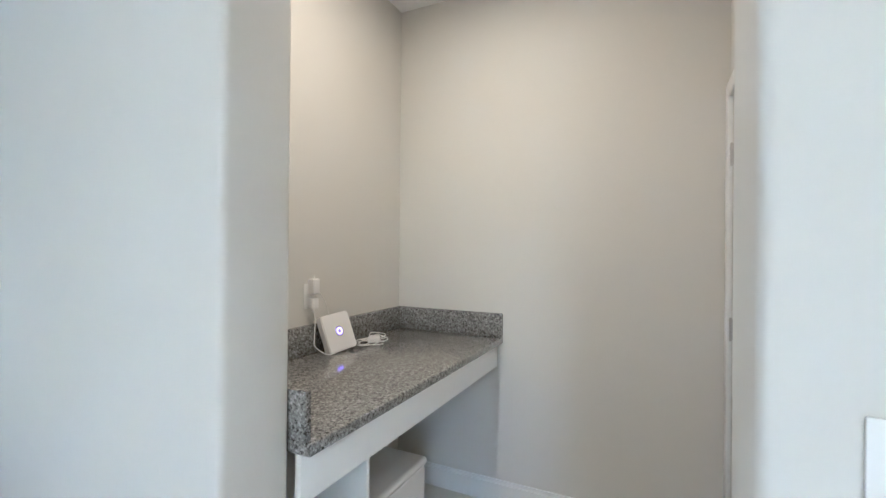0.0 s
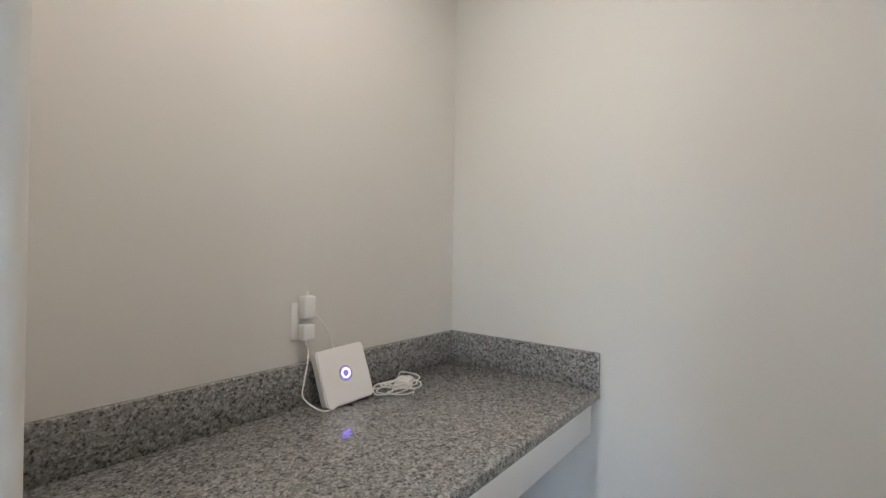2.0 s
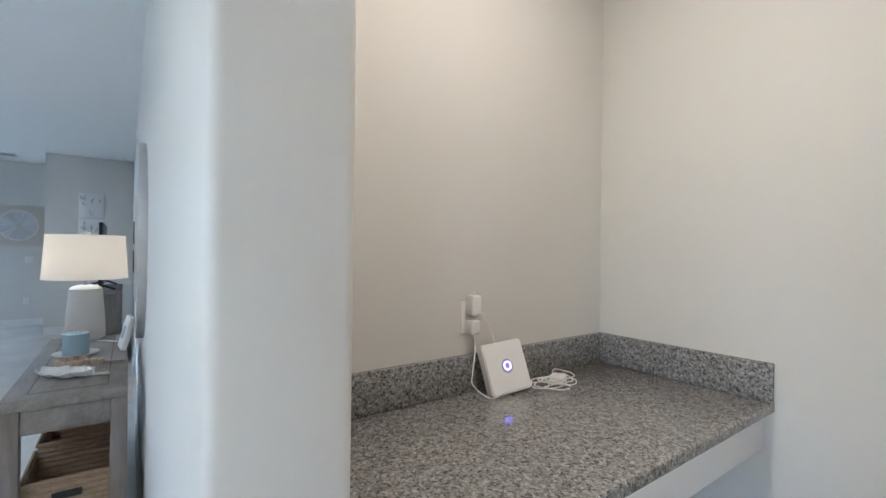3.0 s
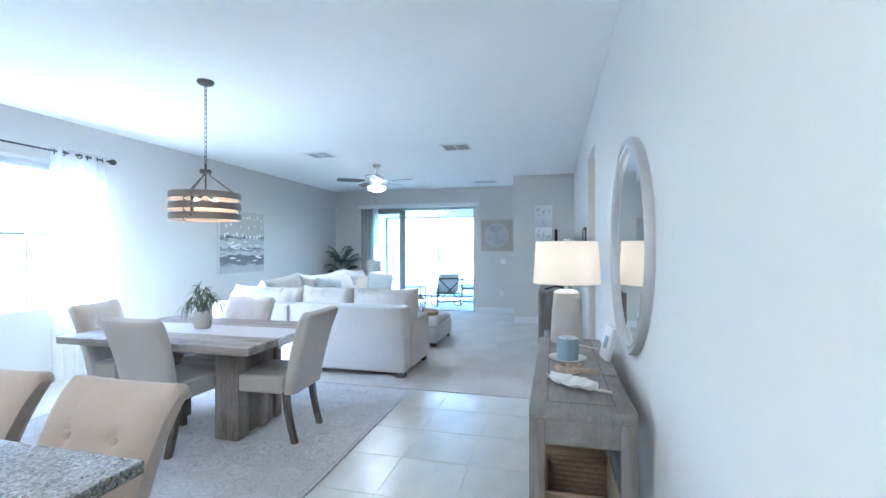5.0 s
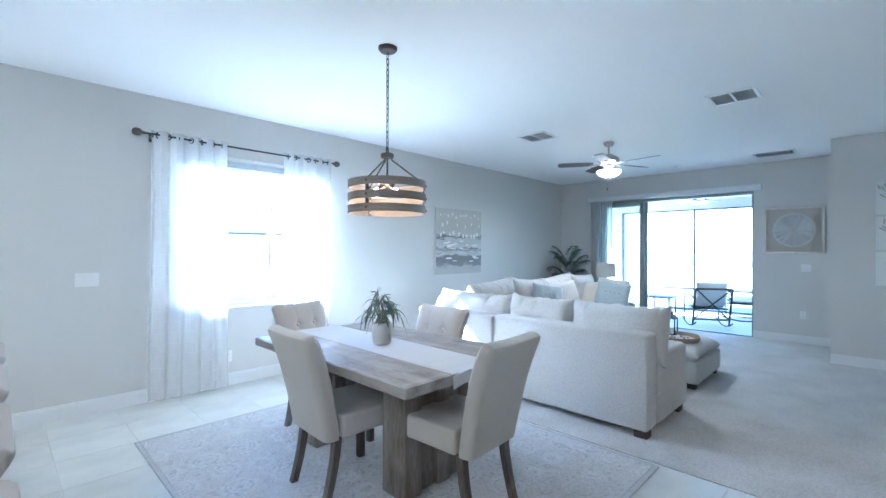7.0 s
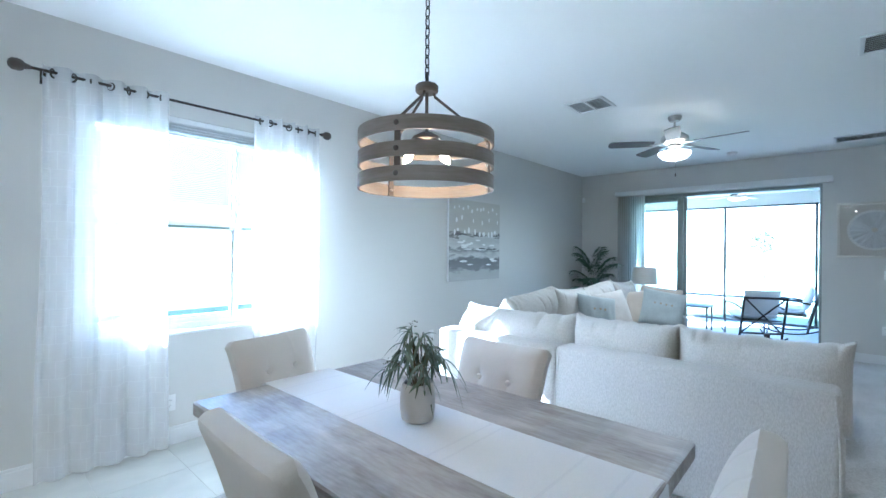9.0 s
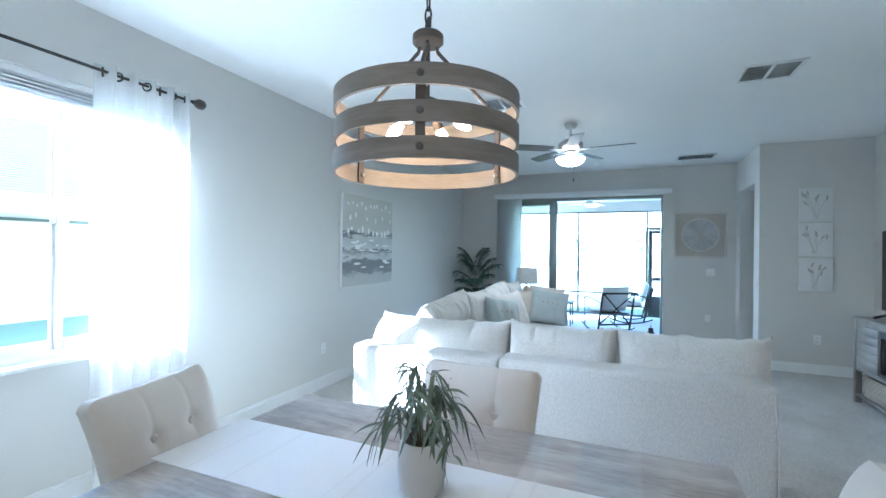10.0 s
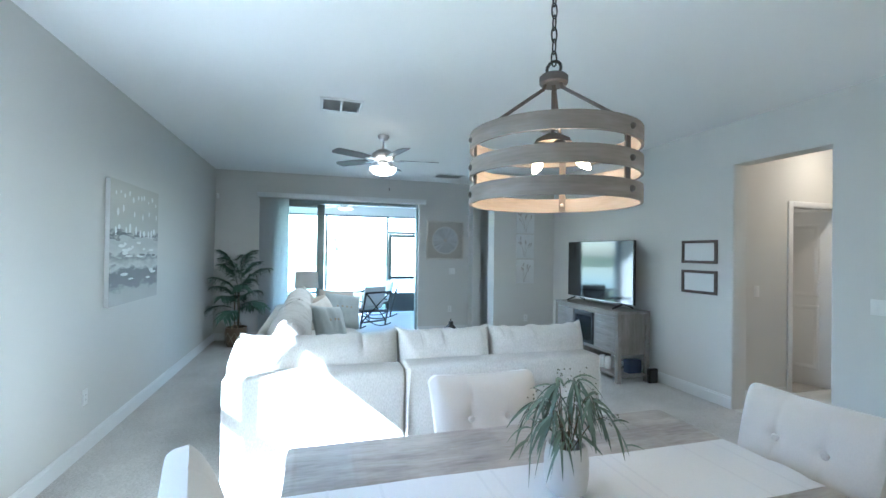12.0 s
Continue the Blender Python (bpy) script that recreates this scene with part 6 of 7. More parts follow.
def vase_plant():
    t = thing("willow_leaf_plant", pose(-2.855, -0.83, TT + 0.06), "drooping eucalyptus branches with seed buds in the vase", "plant")
    rr = random.Random(11)
    stems, leaves = bmesh.new(), bmesh.new()
    seeds = bmesh.new()
    for k in range(15):
        a = 2 * math.pi * k / 15 + rr.uniform(-0.3, 0.3)
        reach, rise, fall = ((0.035, 0.21, 0.01), (0.095, 0.19, 0.06), (0.135, 0.155, 0.10))[k % 3]
        reach, rise, fall = reach * rr.uniform(0.8, 1.2), rise * rr.uniform(0.8, 1.15), fall * rr.uniform(0.7, 1.4)
        pts = []
        for i in range(8):
            q = i / 7
            r = 0.010 + reach * q ** 0.9
            pts.append(Vector((math.cos(a) * r, math.sin(a) * r, 0.06 + rise * math.sin(math.pi * 0.62 * q) / 0.93 - fall * q * q)))
        tube(pts, 0.0020, 5, stems, 0.4)
        for i in range(2, 8):
            for j in range(2 if i > 3 else 1):
                b = a + rr.uniform(-1.3, 1.3)
                blade_leaf(leaves, pts[i] - (pts[i] - pts[i - 1]) * rr.random(), (math.cos(b), math.sin(b), rr.uniform(-1.5, 0.8)), rr.uniform(0.045, 0.095), rr.uniform(0.0036, 0.0068), rr.uniform(0.4, 1.2), rr.uniform(-1.0, 1.0))
        if k % 2 == 0:
            tip = pts[5]
            for j in range(9):
                bmesh.ops.create_icosphere(seeds, subdivisions=1, radius=rr.uniform(0.0022, 0.0036), matrix=Matrix.Translation(tip + Vector((rr.gauss(0, 0.014), rr.gauss(0, 0.014), rr.gauss(0.012, 0.012)))))
    tagged(part("seed_cluster", seeds, M["berry"], t, "tiny grey green seed buds"), kind="stuff")
    tagged(part("stem", stems, M["stem"], t), kind="stuff")
    tagged(part("foliage", leaves, M["leaf"], t), kind="stuff")


vase_plant()

# ---- palm in a basket ----


def palm():
    t = thing("potted_palm", pose(-9.10, -2.76, 0.006), "green artificial areca palm with arching fronds", "plant")
    rr = random.Random(21)
    part("soil", lathe([(0.0, 0.24), (0.128, 0.24), (0.128, 0.22), (0.0, 0.22)], 20), M["soil"], t)
    for k in range(3):
        a = k * 2.1 + 0.4
        part("cane", tube([(0.03 * math.cos(a), 0.03 * math.sin(a), 0.22), (0.04 * math.cos(a), 0.04 * math.sin(a), 0.55), (0.03 * math.cos(a), 0.03 * math.sin(a), 0.95)], 0.011, 8, None, 0.6), M["stem"], t)
    for k in range(19):
        a = 2.4 * k + rr.uniform(-0.25, 0.25)
        level = k / 18
        z0 = 0.50 + 0.66 * level
        ln = rr.uniform(0.42, 0.62)
        lift = 0.55 + 1.0 * level + rr.uniform(-0.1, 0.15)
        if math.cos(a) < -0.3 or math.sin(a) < -0.3:
            ln *= 0.72
        bm = bmesh.new()
        pts = []
        for i in range(13):
            q = i / 12
            r = 0.03 + ln * q * (1 - 0.30 * level)
            z = z0 + ln * (lift * q - 0.62 * q * q)
            pts.append(Vector((math.cos(a) * r, math.sin(a) * r, z)))
        tube(pts, 0.004, 5, bm, 0.3)
        side = Vector((-math.sin(a), math.cos(a), 0))
        for i in range(3, 30):
            q = i / 30
            j = min(11, int(q * 12))
            p = pts[j].lerp(pts[j + 1], q * 12 - j)
            d = (pts[j + 1] - pts[j]).normalized()
            for sg in (-1, 1):
                way = (d * 0.9 + side * sg * 0.8 + Vector((0, 0, 0.10))).normalized()
                blade_leaf(bm, p, way, (0.07 + 0.15 * math.sin(math.pi * min(1, q * 0.85 + 0.12))) * rr.uniform(0.85, 1.15), 0.0085, rr.uniform(0.2, 0.9), sg * 0.5)
        part("frond", bm, M["palm"], t)
    b = thing("plant_basket", pose(-9.10, -2.77, 0.006) @ Matrix.Diagonal((0.82, 0.82, 0.9, 1)), "round woven basket planter with handles", "basket")
    prof = []
    for i in range(41):
        v = i / 40
        prof.append((0.155 + 0.035 * math.sin(v * math.pi * 0.7) + 0.005 * abs(math.sin(v * math.pi * 10)), v * 0.33))
    prof += [(0.160, 0.33), (0.160, 0.02), (0.0, 0.02)]
    part("woven_body", lathe(prof, 40), M["hyacinth_dark"], b)
    for s in (-1, 1):
        part("handle", tube([(s * 0.17, -0.05, 0.31), (s * 0.185, -0.045, 0.37), (s * 0.185, 0.0, 0.40), (s * 0.185, 0.045, 0.37), (s * 0.17, 0.05, 0.31)], 0.010, 8), M["wicker"], b)
    for k in range(10):
        a = 2 * math.pi * k / 10
        for g in (-1, 1):
            pts = [((0.197 + 0.004 * g) * math.cos(a + g * 0.63 * i / 6), (0.197 + 0.004 * g) * math.sin(a + g * 0.63 * i / 6), 0.05 + 0.2 * i / 6) for i in range(7)]
            part("pale_strand", tube(pts, 0.004, 5), M["wicker_pale"], b)


palm()

# ---- pillows, tray, lantern, side table and lamp ----


def pillow(m, w, h, mat, seed, label, buttons=0):
    t = thing("throw_pillow", m, label, "pillow", "pillows on the sofa")
    bm = bmesh.new()
    n = 22

    def f(u, v, s):
        x, z = (u - 0.5) * w, (v - 0.5) * h
        e = (1 - (2 * u - 1) ** 4) * (1 - (2 * v - 1) ** 4)
        pull = 1 - 0.05 * ((2 * u - 1) ** 2 + (2 * v - 1) ** 2 - 2 * (2 * u - 1) ** 2 * (2 * v - 1) ** 2)
        k = 0.016 * noise.noise(Vector((x * 7, z * 7, seed))) - 0.022 * max(0.0, abs(noise.noise(Vector((x * 11 + seed, z * 5, seed * 2.0)))) - 0.12)
        return Vector((x * pull, s * (0.075 * max(0, e) ** 0.55 + k * e), z * pull))
    F = [[bm.verts.new(f(i / n, j / n, -1)) for i in range(n + 1)] for j in range(n + 1)]
    B = [[F[j][i] if i in (0, n) or j in (0, n) else bm.verts.new(f(i / n, j / n, 1)) for i in range(n + 1)] for j in range(n + 1)]
    for j in range(n):
        for i in range(n):
            bm.faces.new((F[j][i], F[j][i + 1], F[j + 1][i + 1], F[j + 1][i]))
            bm.faces.new((B[j][i + 1], B[j][i], B[j + 1][i], B[j + 1][i + 1]))
    part("cover", bm, mat, t)
    for k in range(buttons):
        b = lathe([(0.0, 0.006), (0.012, 0.004), (0.012, 0.0), (0.0, 0.0)], 12)
        p = f(0.5 + (k - (buttons - 1) / 2) * 0.13, 0.60, -1)
        bmesh.ops.transform(b, matrix=pose(p.x, p.y, p.z, 90, 0, 0), verts=b.verts)
        part("button", b, M["jute"], t, "small wooden button")


pillow(pose(-7.62, -1.24, 0.71, -18, 9, 108), 0.50, 0.46, M["blue_cloth"], 1, "pale blue pillow with small wooden buttons", 4)
pillow(pose(-7.58, -1.56, 0.70, -16, -5, 124), 0.46, 0.44, M["beige_cloth"], 2, "plain beige throw pillow")
pillow(pose(-7.81, -1.32, 0.73, -14, 6, 98), 0.48, 0.48, M["beige_cloth"], 6, "tan throw pillow behind the blue one")
pillow(pose(-6.08, -1.45, 0.775, -22, 8, 138), 0.42, 0.40, M["blue_cloth"], 3, "small pale blue pillow with buttons", 3)
pillow(pose(-6.62, -1.49, 0.76, -20, -6, 156), 0.46, 0.44, M["linen_cool"], 4, "ivory ruffled throw pillow")

tr = thing("serving_tray", pose(-6.28, 0.02, 0.42), "round woven tray on the ottoman", "tray")
part("base", lathe([(0.0, 0.0), (0.24, 0.0), (0.25, 0.012), (0.0, 0.012)], 44), M["wicker"], tr)
part("rim", lathe([(0.25, 0.006), (0.262, 0.03), (0.262, 0.06), (0.252, 0.06), (0.242, 0.014)], 44, close=True), M["wicker"], tr)
ln = thing("lantern", pose(-6.50, -0.07, 0.4325), "dark metal lantern with a pointed roof", "lantern")
part("base", boxes((-0.065, 0.065, -0.065, 0.065, 0.0, 0.018), bevel=0.003), M["iron"], ln)
for sx in (-1, 1):
    for sy in (-1, 1):
        part("post", boxes((sx * 0.055 - 0.006, sx * 0.055 + 0.006, sy * 0.055 - 0.006, sy * 0.055 + 0.006, 0.018, 0.192)), M["iron"], ln)
part("candle", lathe([(0.0, 0.018), (0.03, 0.018), (0.03, 0.09), (0.0, 0.092)], 18), M["paper"], ln)
roof = bmesh.new()
bmesh.ops.create_cone(roof, cap_ends=True, segments=4, radius1=0.092, radius2=0.024, depth=0.055)
bmesh.ops.transform(roof, matrix=pose(0, 0, 0.2195, 0, 0, 45), verts=roof.verts)
part("roof", roof, M["iron"], ln)
part("cap", boxes((-0.022, 0.022, -0.022, 0.022, 0.2455, 0.275), bevel=0.004), M["iron"], ln)
part("ring", tube([(0.018 * math.cos(a), 0, 0.288 + 0.018 * math.sin(a)) for a in (2 * math.pi * k / 14 for k in range(14))], 0.003, 6, closed=True), M["iron"], ln)
bw = thing("bead_string", pose(-6.14, 0.12, 0.4325), "string of pale wooden beads on the tray", "garland")
for k in range(16):
    a = 2 * math.pi * k / 16
    b = lathe([(0.0, -0.014), (0.011, -0.009), (0.014, 0.0), (0.011, 0.009), (0.0, 0.014)], 10)
    bmesh.ops.translate(b, vec=(0.07 * math.cos(a), 0.085 * math.sin(a), 0.014 + 0.02 * (k % 3)), verts=b.verts)
    part("bead", b, M["bead"], bw)

st = thing("side_table", pose(-8.47, -1.72, 0.006), "round dark wooden side table at the sofa end", "side table")
part("tabletop", lathe([(0.0, 0.575), (0.24, 0.575), (0.25, 0.585), (0.25, 0.605), (0.24, 0.612), (0.0, 0.612)], 44), M["leg"], st)
for k in range(4):
    a = math.pi / 2 * k + math.pi / 4
    part("leg", tube([(0.17 * math.cos(a), 0.17 * math.sin(a), 0.575), (0.20 * math.cos(a), 0.20 * math.sin(a), 0.0)], 0.016, 8), M["leg"], st)
l2 = thing("table_lamp", pose(-8.47, -1.72, 0.6185), "beige ceramic table lamp with a grey drum shade", "lamp")
part("base", lathe([(0.0, 0.0), (0.085, 0.0), (0.088, 0.02), (0.07, 0.16), (0.05, 0.27), (0.03, 0.30), (0.0, 0.30)], 36), material("sand_ceramic", (0.46, 0.38, 0.29), 0.5, grain=0.2, scale=40, bump=0.1), l2)
part("neck", tube([(0, 0, 0.29), (0, 0, 0.36)], 0.01, 10), M["nickel"], l2)
part("shade", lathe([(0.175, 0.335), (0.160, 0.575), (0.158, 0.575), (0.173, 0.335)], 48, close=True), M["shade_grey"], l2, "grey linen drum shade")
part("finial", lathe([(0.0, 0.57), (0.012, 0.573), (0.012, 0.60), (0.0, 0.605)], 12), M["nickel"], l2)

# ---- router and its clutter in the pantry ----
PZ = 0.9055
wx = -0.455
op = thing("outlet_plate", pose(wx, 3.262, 1.165), "white duplex outlet plate", "outlet")
part("plate", boxes((0.0, 0.006, -0.036, 0.036, -0.057, 0.057), bevel=0.003), M["plastic"], op)
for z in (-0.026, 0.026):
    part("receptacle", boxes((0.0062, 0.009, -0.017, 0.017, z - 0.015, z + 0.015), bevel=0.002), M["plastic"], op)
for z, h, d, nm in ((1.209, 0.070, 0.036, "tall white plug in power adapter"), (1.133, 0.050, 0.032, "small white plug in power adapter")):
    a = thing("power_adapter", pose(wx + 0.009, 3.266, z), nm, "power adapter", "adapters in the outlet")
    part("shell", boxes((0.0, d, -0.021, 0.021, -h / 2, h / 2), bevel=0.006, seg=3), M["plastic"], a)
    part("strain_relief", tube([(d / 2, 0, h / 2 if h > 0.05 else -h / 2), (d / 2, 0, (h / 2 + 0.014) if h > 0.05 else (-h / 2 - 0.014))], 0.004, 8), M["plastic"], a)

ro = thing("wifi_router", Matrix.Translation((-0.33, 3.368, PZ + 0.0075)) @ Matrix.Rotation(radians(84), 4, 'Z') @ Matrix.Rotation(radians(-20), 4, 'X') @ Matrix.Rotation(radians(-4), 4, 'Y'), "white square wifi router with a glowing violet ring", "router")
bm = boxes((-0.088, 0.088, 0.0, 0.036, 0.0, 0.176), bevel=0.0)
vert = [e for e in bm.edges if abs((e.verts[0].co - e.verts[1].co).y) > 0.02]
bmesh.ops.bevel(bm, geom=vert, offset=0.016, segments=5, profile=0.5, affect='EDGES')
bmesh.ops.bevel(bm, geom=[e for e in bm.edges if len(e.link_faces) == 2 and e.calc_face_angle(0) > 1.0], offset=0.004, segments=2, affect='EDGES')
part("shell", bm, M["plastic"], ro)
disc = lathe([(0.0, 0.0012), (0.0235, 0.0012), (0.0245, 0.0)], 36)
bmesh.ops.transform(disc, matrix=pose(0.0, -0.0003, 0.091, 90, 0, 0), verts=disc.verts)
part("logo_disc", disc, material("lilac_plastic", (0.45, 0.43, 0.62), 0.4, grain=0.03), ro, "lilac disc round the light")
ring = lathe([(0.0115, 0.0016), (0.0115, 0.0024), (0.0155, 0.0024), (0.0155, 0.0016)], 36, close=True)
bmesh.ops.transform(ring, matrix=pose(0.0, -0.0003, 0.091, 90, 0, 0), verts=ring.verts)
part("light_ring", ring, M["ring"], ro, "glowing violet ring light")


def smooth_path(pts, n=8):
    pts = [Vector(p) for p in pts]
    out = []
    ext = [pts[0]] + pts + [pts[-1]]
    for i in range(1, len(ext) - 2):
        p0, p1, p2, p3 = ext[i - 1:i + 3]
        for k in range(n):
            t = k / n
            out.append(0.5 * ((2 * p1) + (p2 - p0) * t + (2 * p0 - 5 * p1 + 4 * p2 - p3) * t * t + (3 * p1 - p0 - 3 * p2 + p3) * t ** 3))
    return out + [pts[-1]]


cc = thing("white_cable", pose(0, 0, 0), "thin white cord from the outlet to the router", "cable", "white cords")
part("cord", tube(smooth_path([(wx + 0.027, 3.266, 1.102), (wx + 0.035, 3.268, 1.06), (wx + 0.062, 3.235, 0.99), (wx + 0.075, 3.225, 0.95), (wx + 0.11, 3.26, 0.912), (wx + 0.125, 3.30, 0.912), (wx + 0.10, 3.35, 0.925)]), 0.0022, 6), M["plastic"], cc)
c2 = thing("white_cable", pose(0, 0, 0), "thin white cord behind the router", "cable", "white cords")
part("cord", tube(smooth_path([(wx + 0.030, 3.29, 1.19), (wx + 0.035, 3.33, 1.14), (wx + 0.030, 3.36, 1.08), (wx + 0.045, 3.37, 1.0), (wx + 0.06, 3.38, 0.93)]), 0.002, 6), M["plastic"], c2)
c3 = thing("coiled_cable", pose(0, 0, 0), "loose coil of white network cable on the granite", "cable", "white cords")
rr = random.Random(5)
coil = []
for i in range(34):
    a = i * 0.95
    coil.append((-0.325 + 0.048 * math.cos(a) + rr.uniform(-.022, .022) + 0.0012 * i, 3.55 + 0.072 * math.sin(a) + rr.uniform(-.026, .026), PZ + 0.004 + 0.042 * abs(math.sin(a * 0.37 + 1)) * rr.uniform(0.4, 1.0)))
part("cord", tube(smooth_path([(-0.36, 3.43, PZ + 0.02)] + coil + [(-0.25, 3.56, PZ + 0.003)], 5), 0.0021, 6), M["plastic"], c3)
c4 = thing("wall_plug", pose(-0.335, 3.605, PZ + 0.001, 0, 0, 25), "white plastic plug lying among the cables", "plug")
part("shell", boxes((-0.026, 0.026, -0.035, 0.035, 0.0, 0.028), bevel=0.006, seg=3), M["plastic"], c4)

fb = thing("storage_bin", pose(-0.20, 3.36, 0.0), "white lidded bin under the worktop", "bin")
part("body", boxes((-0.19, 0.18, -0.24, 0.23, 0.0, 0.355), bevel=0.012, seg=3), M["plastic"], fb)
part("lid", boxes((-0.20, 0.19, -0.25, 0.24, 0.356, 0.395), bevel=0.02, seg=4), M["plastic"], fb)
dv = thing("support_panel", pose(0, 0, 0), "white upright panel under the worktop", "panel")
part("board", boxes((-0.43, 0.14, 2.895, 2.91, 0.0, 0.87), bevel=0.002), M["white"], dv)


# ---- doors, switches, outlets ----


def panel_door(name, m, w, h, label, handle_side, panels=((0.20, 0.95), (1.05, 1.90)), hinges=(0.25, 1.05, 1.80)):
    """Hinged at local x = 0, it runs along +x, faces -y and is 35 mm thick; two moulded panels on each face."""
    t = thing(name, m, label, "door", kind="structure")
    part("leaf", boxes((0.0, w, -0.0175, 0.0175, 0.01, h), bevel=0.002), M["white"], t)
    for lo, hi in panels:
        for s in (-1, 1):
            bm = bmesh.new()
            x0, x1, y = 0.12, w - 0.12, s * 0.0178
            o = [(x0, lo), (x1, lo), (x1, hi), (x0, hi)]
            steps = [(0.0, 0.0), (0.010, 0.006), (0.028, 0.006), (0.045, 0.001), (0.06, 0.0035)]
            rings = []
            for ins, rise in steps:
                rings.append([bm.verts.new((x + (ins if k in (0, 3) else -ins), y + s * rise, z + (ins if k in (0, 1) else -ins))) for k, (x, z) in enumerate(o)])
            for a, b in zip(rings, rings[1:]):
                for k in range(4):
                    bm.faces.new((a[k], a[(k + 1) % 4], b[(k + 1) % 4], b[k]))
            bm.faces.new(rings[-1])
            bmesh.ops.recalc_face_normals(bm, faces=bm.faces)
            part("panel", bm, M["white"], t)
    for z in hinges:
        part("hinge", boxes((-0.012, 0.004, -0.026, -0.0178, z - 0.045, z + 0.045), bevel=0.001), M["nickel"], t, "brushed nickel hinge")
        part("hinge_pin", tube([(-0.003, -0.029, z - 0.05), (-0.003, -0.029, z + 0.05)], 0.005, 8), M["nickel"], t)
    for s in (-1, 1):
        k = part("door_handle", tube([(w - 0.06, s * 0.018, 0.95), (w - 0.06, s * 0.055, 0.95), (w - 0.075, s * 0.062, 0.95), (w - 0.17, s * 0.062, 0.95)], 0.009, 10), M["nickel"], t, "nickel lever handle")
        r = lathe([(0.0, 0.0), (0.032, 0.0), (0.032, 0.008), (0.0, 0.009)], 24)
        bmesh.ops.transform(r, matrix=pose(w - 0.06, s * 0.0178, 0.95, -90 * s, 0, 0), verts=r.verts)
        part("rose", r, M["nickel"], k)
    return t


def casing(name, axis, face, way, a, b, head, width=0.065):
    bm = bmesh.new()
    t0, t1 = sorted((face, face + way * 0.018))
    for p, q, lo, hi in ((a - width, a, 0.0, head + width), (b, b + width, 0.0, head + width), (a, b, head, head + width)):
        if axis == "x":
            box(bm, p, q, t0, t1, lo, hi, 0.004)
        else:
            box(bm, t0, t1, p, q, lo, hi, 0.004)
    return tagged(link_mesh(name, bm, M["white"]), "white painted door casing", "door casing", kind="structure")


casing("trim_pantry_door", "y", 1.255, -1, 3.16, 3.97, 2.05)
panel_door("door_2", pose(1.28, 3.965, 0.0, 0, 0, -90), 0.80, 2.047, "closed white two panel door with nickel hinges", 1)
casing("trim_hall_door", "y", -5.10, 1, 3.33, 4.12, 2.05)
panel_door("door_3", pose(-5.17, 4.08, 0.0, 0, 0, -90 - 74), 0.765, 2.047, "white two panel door standing open into the bedroom", 1, hinges=(0.33, 1.08, 1.83))


def wall_plate(name, m, gangs, label, kind):
    """A plate on local y = 0 that faces -y."""
    t = thing(name, m, label, kind)
    w = 0.036 + 0.023 * (gangs - 1)
    part("plate", boxes((-w, w, -0.006, 0.0, -0.058, 0.058), bevel=0.0025), M["plastic"], t)
    for k in range(gangs):
        x = (k - (gangs - 1) / 2) * 0.046
        if kind == "switch":
            part("rocker", boxes((x - 0.0165, x + 0.0165, -0.0085, -0.0062, -0.033, 0.033), bevel=0.001), M["plastic"], t)
        else:
            for z in (-0.02, 0.02):
                o = part("receptacle", boxes((x - 0.016, x + 0.016, -0.008, -0.0062, z - 0.014, z + 0.014), bevel=0.001), M["plastic"], t)
                part("slot", boxes((x - 0.007, x - 0.005, -0.0086, -0.0081, z - 0.005, z + 0.006), (x + 0.005, x + 0.007, -0.0086, -0.0081, z - 0.005, z + 0.006)), M["black"], o)
    return t


wall_plate("light_switch", pose(-1.54, WY, 1.15, 0, 0, 180), 3, "white three gang rocker switch plate", "switch")
wall_plate("outlet", pose(-5.44, WY, 0.415, 0, 0, 180), 1, "white duplex wall outlet plate", "outlet")
wall_plate("outlet", pose(-2.69, WY, 0.30, 0, 0, 180), 1, "white wall outlet under the window", "outlet")
wall_plate("light_switch", pose(FX, 0.912, 1.155, 0, 0, 90), 2, "white double rocker switch plate", "switch")
wall_plate("outlet", pose(FX, 0.876, 0.44, 0, 0, 90), 1, "white duplex wall outlet plate", "outlet")
wall_plate("outlet", pose(PX, 1.836, 0.42, 0, 0, 90), 1, "white duplex wall outlet plate", "outlet")
wall_plate("light_switch", pose(-3.80, TY, 1.15, 0, 0, 0), 2, "white double rocker switch plate", "switch")
wall_plate("light_switch", pose(1.22, TY, 1.15, 0, 0, 0), 2, "white double rocker switch plate", "switch")
wall_plate("light_switch", pose(-5.10, 2.83, 1.15, 0, 0, 90), 1, "white single rocker switch plate", "switch")

# ---- screened porch ----
LX = -12.55
slab("porch_floor", [(LX - 0.1, FX - 0.18, -4.2, 3.2, -0.16, -0.015)], M["concrete"], "pale concrete porch slab", "porch floor")
slab("porch_ceiling", [(LX - 0.1, FX - 0.18, -4.2, 3.2, 2.62, 2.72)], M["ceiling"], "white painted porch ceiling", "porch ceiling")
wall("wall_porch_left", "x", -4.2, -0.2, LX - 0.1, FX - 0.18, [(-12.3, -10.4, 0.0, 2.36)], z1=2.72, mat=M["stucco"])
wall("wall_porch_right", "x", 3.2, 0.2, LX - 0.1, FX - 0.18, z1=2.72, mat=M["stucco"])
wall("porch_beam", "y", LX + 0.05, -0.15, -4.2, 3.2, z0=2.40, z1=2.62, mat=M["stucco"])
wall("porch_column", "y", LX + 0.06, -0.30, -3.7, -3.05, z1=2.40, mat=M["stucco"])
wall("porch_corner", "y", LX + 0.06, -0.30, 2.6, 3.2, z1=2.40, mat=M["stucco"])


